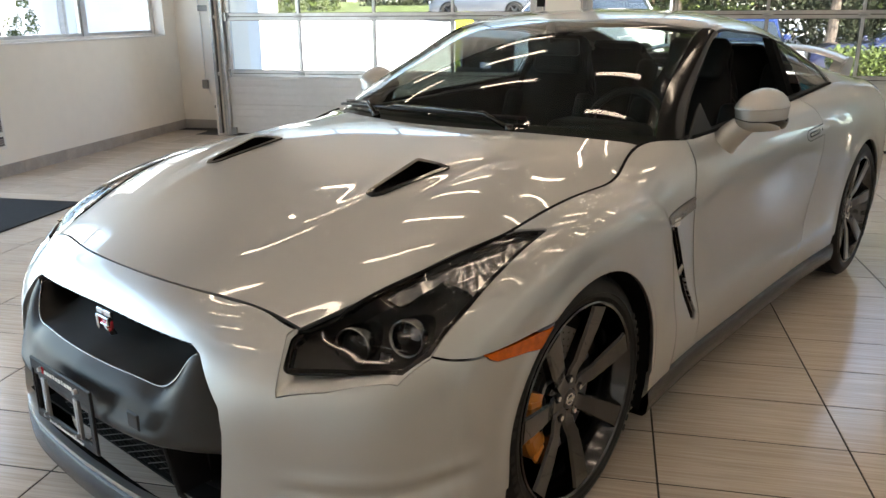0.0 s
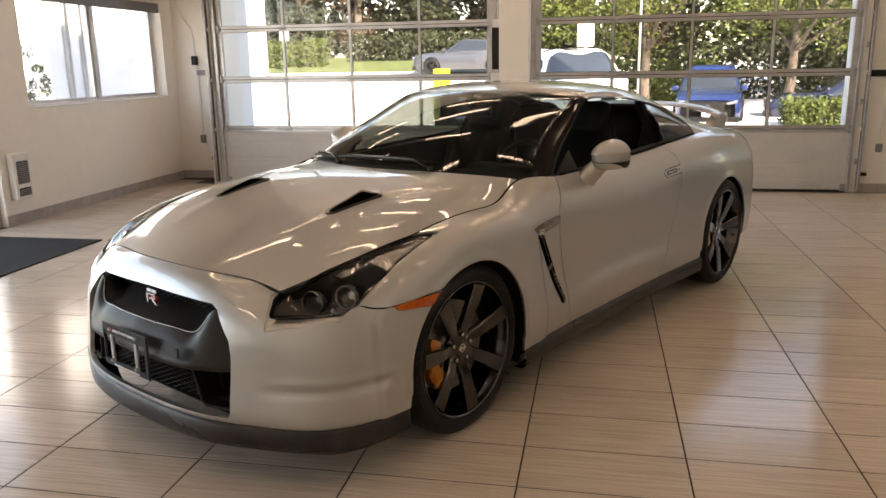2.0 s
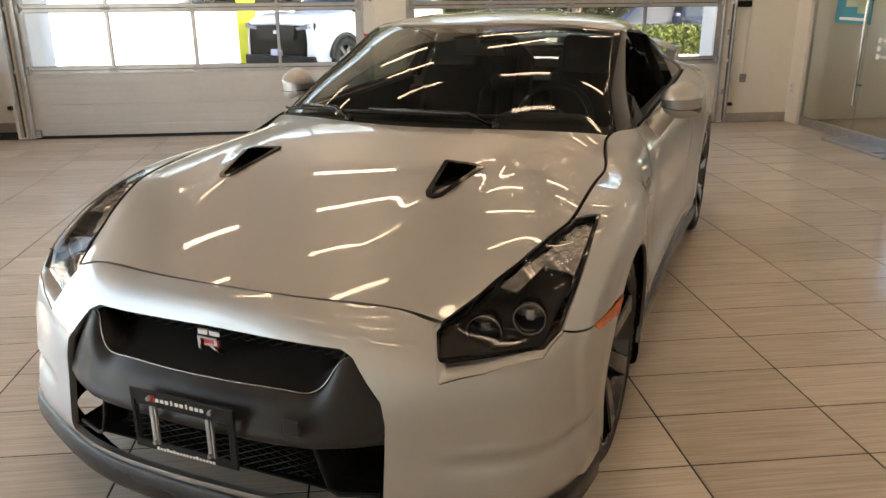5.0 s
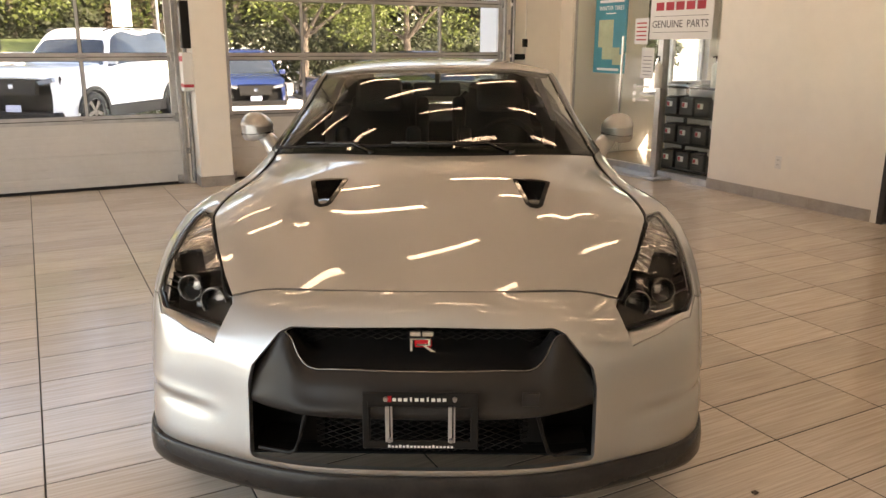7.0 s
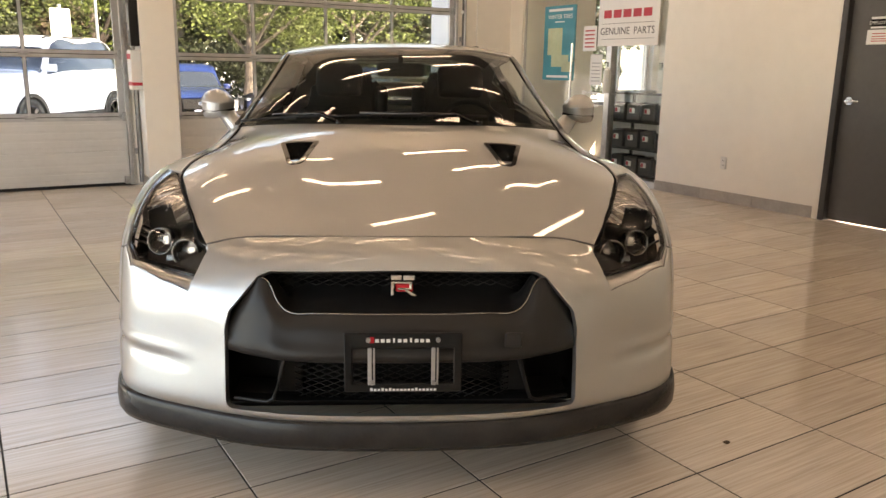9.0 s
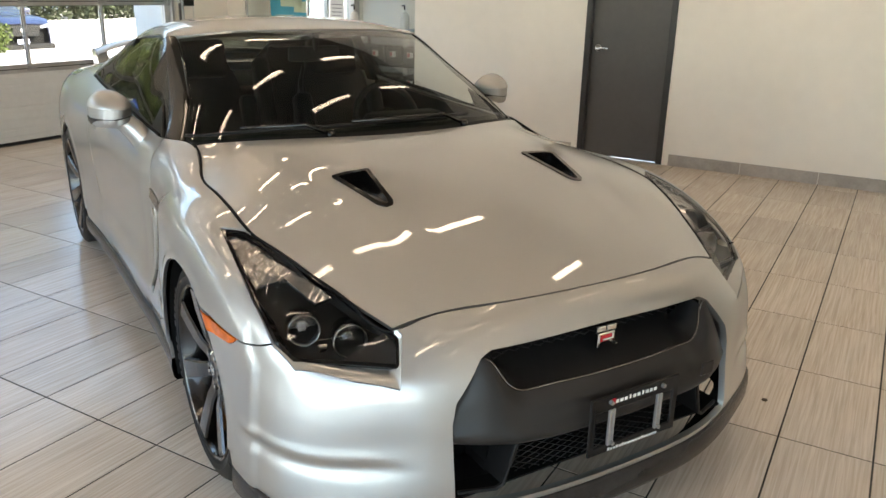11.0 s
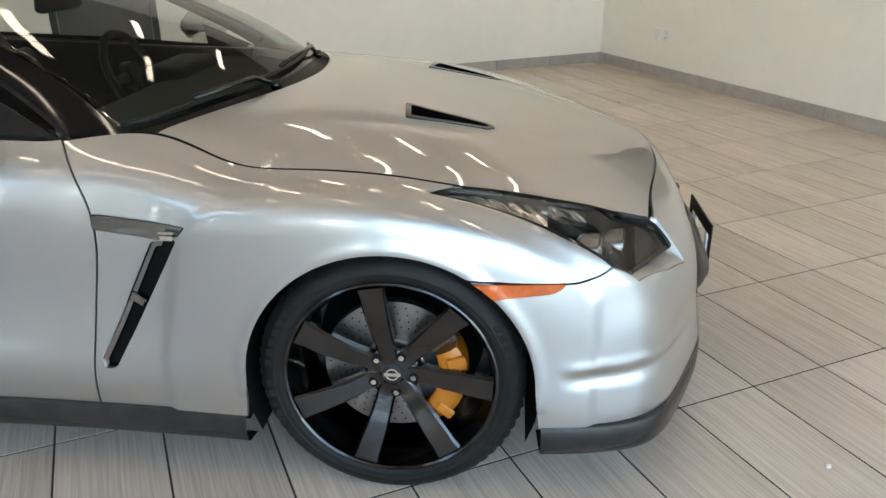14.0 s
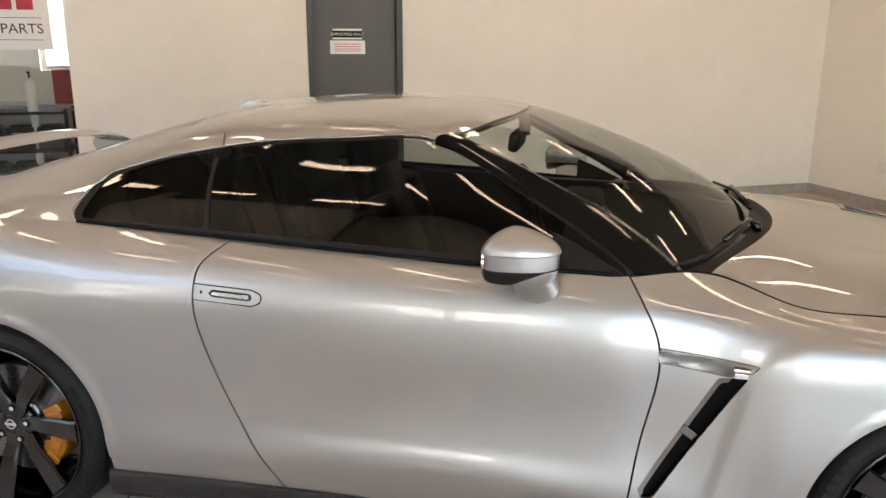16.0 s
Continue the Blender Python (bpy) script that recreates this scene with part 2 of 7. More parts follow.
ASPHALT = material("sunlit_concrete", (0.52, 0.50, 0.48), rough=0.9, vary=0.15, scale=0.5, bump=0.2, bump_scale=30)
ROAD = material("asphalt_road", (0.10, 0.10, 0.10), rough=0.9, vary=0.2, scale=0.6, bump=0.3, bump_scale=60)
GRASS = material("lawn_grass", (0.07, 0.095, 0.024), rough=0.9, vary=0.35, scale=1.5, bump=0.8, bump_scale=40)
LEAF_BRIGHT = material("maple_leaves", (0.062, 0.080, 0.018), rough=0.6, vary=0.45, scale=2.5)
LEAF_DARK = material("dark_leaves", (0.026, 0.032, 0.015), rough=0.7, vary=0.5, scale=1.5)
LEAF_RUST = material("rusty_leaves", (0.050, 0.035, 0.022), rough=0.7, vary=0.5, scale=1.5)
LEAF_HEDGE = material("hedge_leaves", (0.055, 0.074, 0.018), rough=0.7, vary=0.5, scale=5)
BARK = material("bark", (0.09, 0.07, 0.055), rough=0.95, vary=0.4, scale=9, bump=0.7, bump_scale=30)
STUCCO = material("white_stucco", (0.80, 0.80, 0.79), rough=0.9, vary=0.04, scale=0.8, bump=0.1, bump_scale=60)
for leaf in (LEAF_BRIGHT, LEAF_DARK, LEAF_RUST, LEAF_HEDGE):
    leaf.node_tree.nodes["Principled BSDF"].inputs["Specular IOR Level"].default_value = 0.2
# ---- tools ----
def mesh_ob(name, verts, faces, mat, parent=None, label="", smooth=True):
    me = bpy.data.meshes.new(name)
    me.from_pydata([tuple(map(float, v)) for v in verts], [], [tuple(map(int, f)) for f in faces])
    if mat:
        me.materials.append(mat)
    if smooth:
        me.shade_smooth()
    me.update()
    ob = new(name, me)
    if parent:
        ob.parent = parent
    if label:
        tagged(ob, label)
    return ob


def part(name, bm, mat, parent=None, label="", smooth=False, angle=None):
    """Links a bmesh as one mesh object under a thing or a part."""
    me = bpy.data.meshes.new(name)
    bmesh.ops.recalc_face_normals(bm, faces=bm.faces)
    bm.to_mesh(me)
    bm.free()
    me.materials.append(mat)
    if smooth:
        me.shade_smooth()
    if angle is not None:
        me.shade_smooth()
        me.set_sharp_from_angle(angle=radians(angle))
    ob = new(name, me)
    if parent:
        ob.parent = parent
    if label:
        tagged(ob, label)
    return ob


def thing(name, label, category, group="", kind=""):
    return tagged(new(name), label, category, group, kind)


def box(bm, x0, x1, y0, y1, z0, z1, bevel=0.0, m=None, seg=1):
    r = bmesh.ops.create_cube(bm, size=1.0, matrix=Matrix.Translation(((x0 + x1) / 2, (y0 + y1) / 2, (z0 + z1) / 2)) @ Matrix.Diagonal((abs(x1 - x0), abs(y1 - y0), abs(z1 - z0), 1)))
    vs = r["verts"]
    if bevel:
        es = list({e for v in vs for e in v.link_edges})
        g = bmesh.ops.bevel(bm, geom=es, offset=bevel, segments=seg, affect="EDGES", profile=0.5)
        vs = list({v for f in g["faces"] for v in f.verts} | {v for v in vs if v.is_valid})
    if m is not None:
        bmesh.ops.transform(bm, matrix=m, verts=vs)
    return vs


def cyl(bm, r0, r1, depth, m, seg=24, caps=True):
    return bmesh.ops.create_cone(bm, cap_ends=caps, segments=seg, radius1=r0, radius2=r1, depth=depth, matrix=m)["verts"]


def lathe(bm, profile, seg=64, axis_m=None, closed=False):
    """Turns a profile of (radius, along) round the z axis."""
    rings = []
    for r, z in profile:
        rings.append([bm.verts.new((r * math.cos(2 * math.pi * k / seg), r * math.sin(2 * math.pi * k / seg), z)) for k in range(seg)])
    pairs = list(zip(rings, rings[1:])) + ([(rings[-1], rings[0])] if closed else [])
    for a, b in pairs:
        for k in range(seg):
            bm.faces.new((a[k], a[(k + 1) % seg], b[(k + 1) % seg], b[k]))
    if axis_m is not None:
        bmesh.ops.transform(bm, matrix=axis_m, verts=[v for ring in rings for v in ring])
    return rings


def tube(bm, pts, radius, seg=8, close=False):
    """A round bar along a line of places."""
    pts = [Vector(p) for p in pts]
    n, rings = len(pts), []
    for i, p in enumerate(pts):
        d = (pts[(i + 1) % n] - pts[i - 1]) if close else pts[min(i + 1, n - 1)] - pts[max(i - 1, 0)]
        d.normalize()
        up = Vector((0, 0, 1)) if abs(d.z) < 0.9 else Vector((1, 0, 0))
        a = d.cross(up).normalized()
        b = a.cross(d)
        rings.append([bm.verts.new(p + (a * math.cos(2 * math.pi * k / seg) + b * math.sin(2 * math.pi * k / seg)) * radius) for k in range(seg)])
    for i in range(n if close else n - 1):
        r, q = rings[i], rings[(i + 1) % n]
        for k in range(seg):
            bm.faces.new((r[k], r[(k + 1) % seg], q[(k + 1) % seg], q[k]))
    if not close:
        bm.faces.new(list(reversed(rings[0])))
        bm.faces.new(rings[-1])


def prism(bm, poly, axis, a0, a1, m=None):
    """A flat outline pushed along an axis: poly holds the two other coordinates in order."""
    def place(p, a):
        return {"x": (a, p[0], p[1]), "y": (p[0], a, p[1]), "z": (p[0], p[1], a)}[axis]
    lo = [bm.verts.new(place(p, a0)) for p in poly]
    hi = [bm.verts.new(place(p, a1)) for p in poly]
    n = len(poly)
    bm.faces.new(lo)
    bm.faces.new(list(reversed(hi)))
    for i in range(n):
        bm.faces.new((lo[i], hi[i], hi[(i + 1) % n], lo[(i + 1) % n]))
    if m is not None:
        bmesh.ops.transform(bm, matrix=m, verts=lo + hi)
    return lo + hi


def lettering(name, body, size, m, mat, parent, depth=0.001, align="CENTER", label=""):
    """Words as a mesh of their own, from the built-in font."""
    cu = bpy.data.curves.new(name, "FONT")
    cu.body, cu.size, cu.extrude, cu.align_x, cu.align_y = body, size, depth, align, "CENTER"
    cu.resolution_u = 3
    tmp = new(name + "_tmp", cu)
    bpy.context.view_layer.update()
    me = bpy.data.meshes.new_from_object(tmp.evaluated_get(bpy.context.evaluated_depsgraph_get()))
    bpy.data.objects.remove(tmp)
    me.transform(m)
    me.materials.clear()
    me.materials.append(mat)
    ob = new(name, me)
    if parent:
        ob.parent = parent
    if label:
        tagged(ob, label)
    return ob


def cubic(t, pts, tq):
    """Natural cubic spline through pts (n, ...) at t, taken at tq."""
    t, pts, tq = np.asarray(t, float), np.asarray(pts, float), np.asarray(tq, float)
    n = len(t)
    h = np.diff(t)
    a = np.zeros((n, n))
    rhs = np.zeros_like(pts)
    a[0, 0] = a[-1, -1] = 1
    for i in range(1, n - 1):
        a[i, i - 1], a[i, i], a[i, i + 1] = h[i - 1], 2 * (h[i - 1] + h[i]), h[i]
        rhs[i] = 6 * ((pts[i + 1] - pts[i]) / h[i] - (pts[i] - pts[i - 1]) / h[i - 1])
    m = np.linalg.solve(a, rhs.reshape(n, -1)).reshape(pts.shape)
    k = np.clip(np.searchsorted(t, tq, side="right") - 1, 0, n - 2)
    sh = (len(tq),) + (1,) * (pts.ndim - 1)
    d, hk = (tq - t[k]).reshape(sh), h[k].reshape(sh)
    return pts[k] + d * ((pts[k + 1] - pts[k]) / hk - hk * (2 * m[k] + m[k + 1]) / 6) + d * d * m[k] / 2 + d ** 3 * (m[k + 1] - m[k]) / (6 * hk)


def keyed(pairs):
    """A function that runs smoothly through (position, value) pairs."""
    t = [p[0] for p in pairs]
    v = np.array([p[1] for p in pairs], float)
    return lambda q: cubic(t, v, np.clip(np.atleast_1d(np.asarray(q, float)), t[0], t[-1]))


def loft(net, su, sv, mirror_u=False, mirror_v=False):
    """A smooth surface over a net of places (stations x rows x 3): su and sv give the fine positions in station and row numbers.
    mirror_*: the net goes on beyond its first station (last row) on the other side of the car."""
    net = np.array(net, float)
    flip = np.array([-1, 1, 1])
    ou = ov = 0
    if mirror_u:
        net = np.concatenate([net[3:0:-1] * flip, net])
        ou = 3
    if mirror_v:
        net = np.concatenate([net, net[:, -2:-5:-1] * flip], axis=1)
    chord = np.linalg.norm(np.diff(net, axis=0), axis=2).mean(1) + 1e-4
    tu = np.concatenate([[0], np.cumsum(chord)])
    chord = np.linalg.norm(np.diff(net, axis=1), axis=2).mean(0) + 1e-4
    tv = np.concatenate([[0], np.cumsum(chord)])
    qu = np.interp(np.asarray(su) + ou, np.arange(len(tu)), tu)
    qv = np.interp(np.asarray(sv), np.arange(len(tv)), tv)
    a = cubic(tu, net, qu)
    return cubic(tv, a.transpose(1, 0, 2), qv).transpose(1, 0, 2)


class Sheet:
    """A surface as places, faces and their station/row numbers, to be cut into panels."""

    def __init__(self, v, f, p):
        self.v, self.f, self.p = v, f, p

    @classmethod
    def grid(cls, pts, su, sv):
        nu, nv = pts.shape[:2]
        idx = np.arange(nu * nv).reshape(nu, nv)
        f = np.stack([idx[:-1, :-1], idx[1:, :-1], idx[1:, 1:], idx[:-1, 1:]], -1).reshape(-1, 4)
        p = np.stack(np.meshgrid(su, sv, indexing="ij"), -1).reshape(-1, 2)
        return cls(pts.reshape(-1, 3), [tuple(q) for q in f], p)

    def normals(self):
        n = np.zeros_like(self.v)
        for f in self.f:
            a, b, c = self.v[f[0]], self.v[f[1]], self.v[f[2]]
            d = self.v[f[3]] if len(f) > 3 else c
            m = np.cross(c - a, d - b) if len(f) > 3 else np.cross(b - a, c - a)
            for i in f:
                n[i] += m
        return n / (np.linalg.norm(n, axis=1)[:, None] + 1e-12)

    def cut(self, fn):
        """Keeps what lies where fn(places, params) >= 0."""
        val = fn(self.v, self.p)
        nv, np_, made, faces = [], [], {}, []

        def old(i):
            if ("o", i) not in made:
                made["o", i] = len(nv)
                nv.append(self.v[i])
                np_.append(self.p[i])
            return made["o", i]

        def mid(i, j):
            k = (min(i, j), max(i, j))
            if k not in made:
                i, j = k
                t = val[i] / (val[i] - val[j])
                made[k] = len(nv)
                nv.append(self.v[i] + t * (self.v[j] - self.v[i]))
                np_.append(self.p[i] + t * (self.p[j] - self.p[i]))
            return made[k]

        for f in self.f:
            s = [val[i] >= 0 for i in f]
            if all(s):
                faces.append(tuple(old(i) for i in f))
                continue
            if not any(s):
                continue
            out = []
            for k, i in enumerate(f):
                j = f[(k + 1) % len(f)]
                if val[i] >= 0:
                    out.append(old(i))
                if (val[i] >= 0) != (val[j] >= 0):
                    out.append(mid(i, j))
            if len(out) >= 3:
                faces.append(tuple(out))
        return Sheet(np.array(nv).reshape(-1, 3), faces, np.array(np_).reshape(-1, 2))

    def moved(self, fn):
        """Pushed along its normals by fn(places, params)."""
        return Sheet(self.v + self.normals() * np.asarray(fn(self.v, self.p)).reshape(-1, 1), self.f, self.p)

    def flipped(self):
        return Sheet(self.v * np.array([-1, 1, 1]), [tuple(reversed(f)) for f in self.f], self.p)

    def joined(self, other):
        n = len(self.v)
        return Sheet(np.concatenate([self.v, other.v]), self.f + [tuple(i + n for i in f) for f in other.f], np.concatenate([self.p, other.p]))

    def welded(self, tol=0.002):
        key, new_i, keep = {}, [], []
        for i, v in enumerate(self.v):
            k = tuple(np.round(v / tol).astype(int))
            if k not in key:
                key[k] = len(keep)
                keep.append(i)
            new_i.append(key[k])
        faces = []
        for f in self.f:
            g = []
            for i in f:
                if not g or new_i[i] != g[-1]:
                    g.append(new_i[i])
            if len(g) > 2 and g[0] == g[-1]:
                g.pop()
            if len(set(g)) == len(g) >= 3:
                faces.append(tuple(g))
        return Sheet(self.v[keep], faces, self.p[keep])

    def panel(self, name, mat, parent, label="", edge=0.012):
        """Links the sheet as a panel whose rims turn inwards by edge, a number or a rule over the places."""
        v, f = self.v, list(self.f)
        if callable(edge) or (edge and len(f)):
            turn_in = edge(self.v) if callable(edge) else np.full(len(v), edge)
            count = {}
            for q in f:
                for k in range(len(q)):
                    a, b = q[k], q[(k + 1) % len(q)]
                    count[(min(a, b), max(a, b))] = count.get((min(a, b), max(a, b)), []) + [(a, b)]
            rim = [e[0] for e in count.values() if len(e) == 1]
            n = self.normals()
            idx, extra = {}, []
            for a, b in rim:
                for i in (a, b):
                    if i not in idx:
                        idx[i] = len(v) + len(extra)
                        extra += [v[i], v[i] - n[i] * turn_in[i]]
            for a, b in rim:
                i, j = idx[a], idx[b]
                f.append((j, i, i + 1, j + 1))
            v = np.concatenate([v, np.array(extra).reshape(-1, 3)]) if extra else v
        return mesh_ob(name, v, f, mat, parent, label)


def outline(points, rnd=0.0):
    """Signed distance to a closed outline in two coordinates, below zero inside; rnd rounds its corners."""
    pts = np.array(points, float)

    def fn(x, y):
        x, y = np.asarray(x, float), np.asarray(y, float)
        d = np.full(x.shape, 1e9)
        inside = np.zeros(x.shape, bool)
        for a, b in zip(pts, np.roll(pts, -1, axis=0)):
            e = b - a
            t = np.clip(((x - a[0]) * e[0] + (y - a[1]) * e[1]) / (e @ e), 0, 1)
            d = np.minimum(d, np.hypot(x - a[0] - t * e[0], y - a[1] - t * e[1]))
            cross = (a[1] > y) != (b[1] > y)
            with np.errstate(divide="ignore", invalid="ignore"):
                inside ^= cross & (x < (b[0] - a[0]) * (y - a[1]) / (b[1] - a[1]) + a[0])
        return np.where(inside, -d, d) - rnd
    return fn

# ---- the car: body ----
# The car stands along y with its nose towards -y and the front axle over the origin.
car = thing("sports_coupe", "silver two-door sports coupe with dark wheels, parked on the showroom floor", "car")

SIDE = []          # stations round the flank, each with eight places from the lower edge up to the seam under the hood or window


def flank(*places):
    SIDE.append(places)


flank((0, -.930, .235), (0, -.942, .262), (0, -.905, .40), (0, -.890, .50), (0, -.865, .60), (0, -.838, .662), (0, -.808, .715), (0, -.768, .750))
flank((.20, -.924, .235), (.20, -.936, .262), (.20, -.900, .40), (.20, -.885, .50), (.20, -.860, .60), (.20, -.835, .662), (.20, -.802, .713), (.20, -.757, .747))
flank((.40, -.897, .237), (.40, -.908, .264), (.40, -.885, .40), (.40, -.872, .50), (.40, -.848, .60), (.40, -.817, .660), (.40, -.770, .710), (.41, -.712, .735))
flank((.52, -.858, .238), (.52, -.868, .270), (.52, -.858, .40), (.52, -.848, .50), (.52, -.825, .59), (.515, -.790, .650), (.51, -.745, .695), (.515, -.697, .725))
flank((.63, -.812, .240), (.63, -.820, .275), (.63, -.802, .40), (.63, -.795, .50), (.625, -.778, .595), (.618, -.748, .632), (.612, -.715, .670), (.605, -.679, .707))
flank((.76, -.752, .243), (.765, -.755, .280), (.755, -.738, .40), (.75, -.730, .50), (.745, -.705, .60), (.735, -.672, .648), (.70, -.613, .702), (.66, -.550, .747))
flank((.868, -.672, .246), (.870, -.670, .285), (.853, -.672, .40), (.846, -.668, .50), (.837, -.645, .60), (.825, -.600, .660), (.768, -.525, .728), (.702, -.445, .778))
flank((.915, -.550, .248), (.915, -.550, .290), (.905, -.560, .40), (.897, -.562, .50), (.885, -.560, .60), (.862, -.550, .690), (.808, -.455, .768), (.742, -.345, .812))
flank((.935, -.430, .250), (.936, -.430, .290), (.930, -.435, .40), (.927, -.435, .50), (.922, -.432, .62), (.902, -.418, .722), (.852, -.350, .800), (.772, -.250, .836))
flank((.945, -.250, .250), (.946, -.250, .300), (.946, -.250, .40), (.946, -.250, .50), (.944, -.252, .65), (.930, -.240, .757), (.880, -.215, .826), (.790, -.180, .852))
flank((.946, .000, .250), (.947, .000, .300), (.947, .000, .40), (.947, .000, .52), (.947, .000, .68), (.938, .000, .795), (.890, .000, .857), (.792, .000, .873))
flank((.940, .240, .240), (.944, .240, .300), (.946, .240, .40), (.946, .240, .52), (.944, .240, .68), (.932, .240, .806), (.878, .240, .866), (.784, .240, .884))
flank((.920, .420, .235), (.928, .420, .300), (.932, .420, .42), (.934, .420, .54), (.928, .420, .68), (.908, .420, .800), (.852, .420, .868), (.772, .420, .893))
flank((.905, .610, .232), (.914, .610, .300), (.916, .610, .42), (.912, .610, .54), (.903, .605, .68), (.890, .605, .795), (.842, .605, .885), (.738, .625, .962))
flank((.897, .820, .232), (.910, .820, .315), (.902, .810, .42), (.890, .790, .54), (.893, .770, .68), (.892, .780, .790), (.862, .800, .885), (.800, .840, .955))
flank((.898, 1.00, .236), (.914, 1.00, .335), (.899, 1.00, .43), (.889, 1.00, .55), (.894, 1.00, .69), (.893, 1.00, .800), (.862, 1.00, .895), (.802, 1.00, .956))
flank((.900, 1.20, .238), (.916, 1.20, .350), (.900, 1.20, .44), (.891, 1.20, .56), (.896, 1.20, .70), (.894, 1.20, .805), (.862, 1.20, .900), (.803, 1.20, .958))
flank((.901, 1.43, .240), (.917, 1.43, .350), (.901, 1.43, .44), (.893, 1.43, .56), (.898, 1.43, .70), (.896, 1.43, .810), (.863, 1.43, .908), (.803, 1.43, .965))
flank((.903, 1.65, .242), (.918, 1.65, .345), (.903, 1.65, .44), (.897, 1.65, .56), (.902, 1.65, .71), (.899, 1.65, .820), (.864, 1.65, .918), (.803, 1.65, .974))
flank((.908, 1.90, .245), (.921, 1.90, .340), (.910, 1.90, .44), (.906, 1.90, .56), (.910, 1.90, .72), (.905, 1.90, .835), (.866, 1.90, .933), (.803, 1.90, .988))
flank((.914, 2.08, .247), (.926, 2.08, .335), (.920, 2.08, .44), (.917, 2.08, .57), (.920, 2.08, .73), (.912, 2.08, .850), (.868, 2.08, .945), (.803, 2.07, .998))
flank((.928, 2.30, .250), (.936, 2.30, .335), (.935, 2.30, .44), (.934, 2.30, .58), (.935, 2.30, .75), (.920, 2.30, .872), (.868, 2.30, .960), (.801, 2.30, 1.010))
flank((.940, 2.53, .255), (.945, 2.53, .340), (.946, 2.53, .45), (.946, 2.53, .60), (.944, 2.53, .77), (.924, 2.53, .888), (.866, 2.53, .972), (.795, 2.53, 1.021))
flank((.944, 2.80, .260), (.948, 2.80, .350), (.948, 2.80, .46), (.948, 2.80, .62), (.944, 2.80, .78), (.920, 2.80, .894), (.866, 2.80, .976), (.796, 2.80, 1.021))
flank((.935, 3.10, .270), (.940, 3.10, .360), (.942, 3.10, .47), (.942, 3.10, .62), (.935, 3.10, .78), (.906, 3.10, .888), (.855, 3.10, .962), (.790, 3.10, 1.006))
flank((.890, 3.40, .290), (.900, 3.41, .370), (.905, 3.42, .48), (.905, 3.42, .62), (.896, 3.41, .77), (.868, 3.40, .872), (.818, 3.39, .945), (.752, 3.38, .986))
flank((.740, 3.57, .300), (.755, 3.59, .380), (.762, 3.60, .48), (.762, 3.60, .62), (.750, 3.585, .77), (.715, 3.565, .872), (.67, 3.54, .940), (.61, 3.51, .982))
flank((.40, 3.64, .300), (.40, 3.66, .380), (.40, 3.67, .48), (.40, 3.67, .62), (.40, 3.66, .77), (.38, 3.64, .870), (.35, 3.61, .935), (.32, 3.57, .985))
flank((0, 3.65, .300), (0, 3.67, .380), (0, 3.68, .48), (0, 3.68, .62), (0, 3.67, .77), (0, 3.65, .870), (0, 3.62, .935), (0, 3.58, .985))

HOOD = [            # from the seam at the fender to the middle
    ((.605, -.679, .707), (.47, -.698, .730), (.30, -.738, .743), (.15, -.761, .749), (0, -.768, .750)),
    ((.660, -.550, .747), (.52, -.563, .777), (.32, -.590, .792), (.15, -.602, .798), (0, -.606, .799)),
    ((.727, -.385, .800), (.58, -.390, .832), (.40, -.398, .851), (.20, -.404, .857), (0, -.405, .857)),
    ((.790, -.180, .852), (.62, -.190, .883), (.42, -.198, .903), (.20, -.200, .9065), (0, -.200, .9065)),
    ((.792, .000, .873), (.64, .000, .913), (.43, .000, .941), (.21, .000, .9455), (0, .000, .9465)),
    ((.786, .200, .883), (.65, .200, .932), (.44, .200, .967), (.22, .200, .9755), (0, .200, .9775)),
    ((.772, .420, .893), (.67, .410, .946), (.45, .345, .981), (.22, .285, .987), (0, .270, .9885)),
    ((.738, .622, .961), (.650, .575, .967), (.44, .455, .984), (.22, .375, .995), (0, .350, .9975)),
]

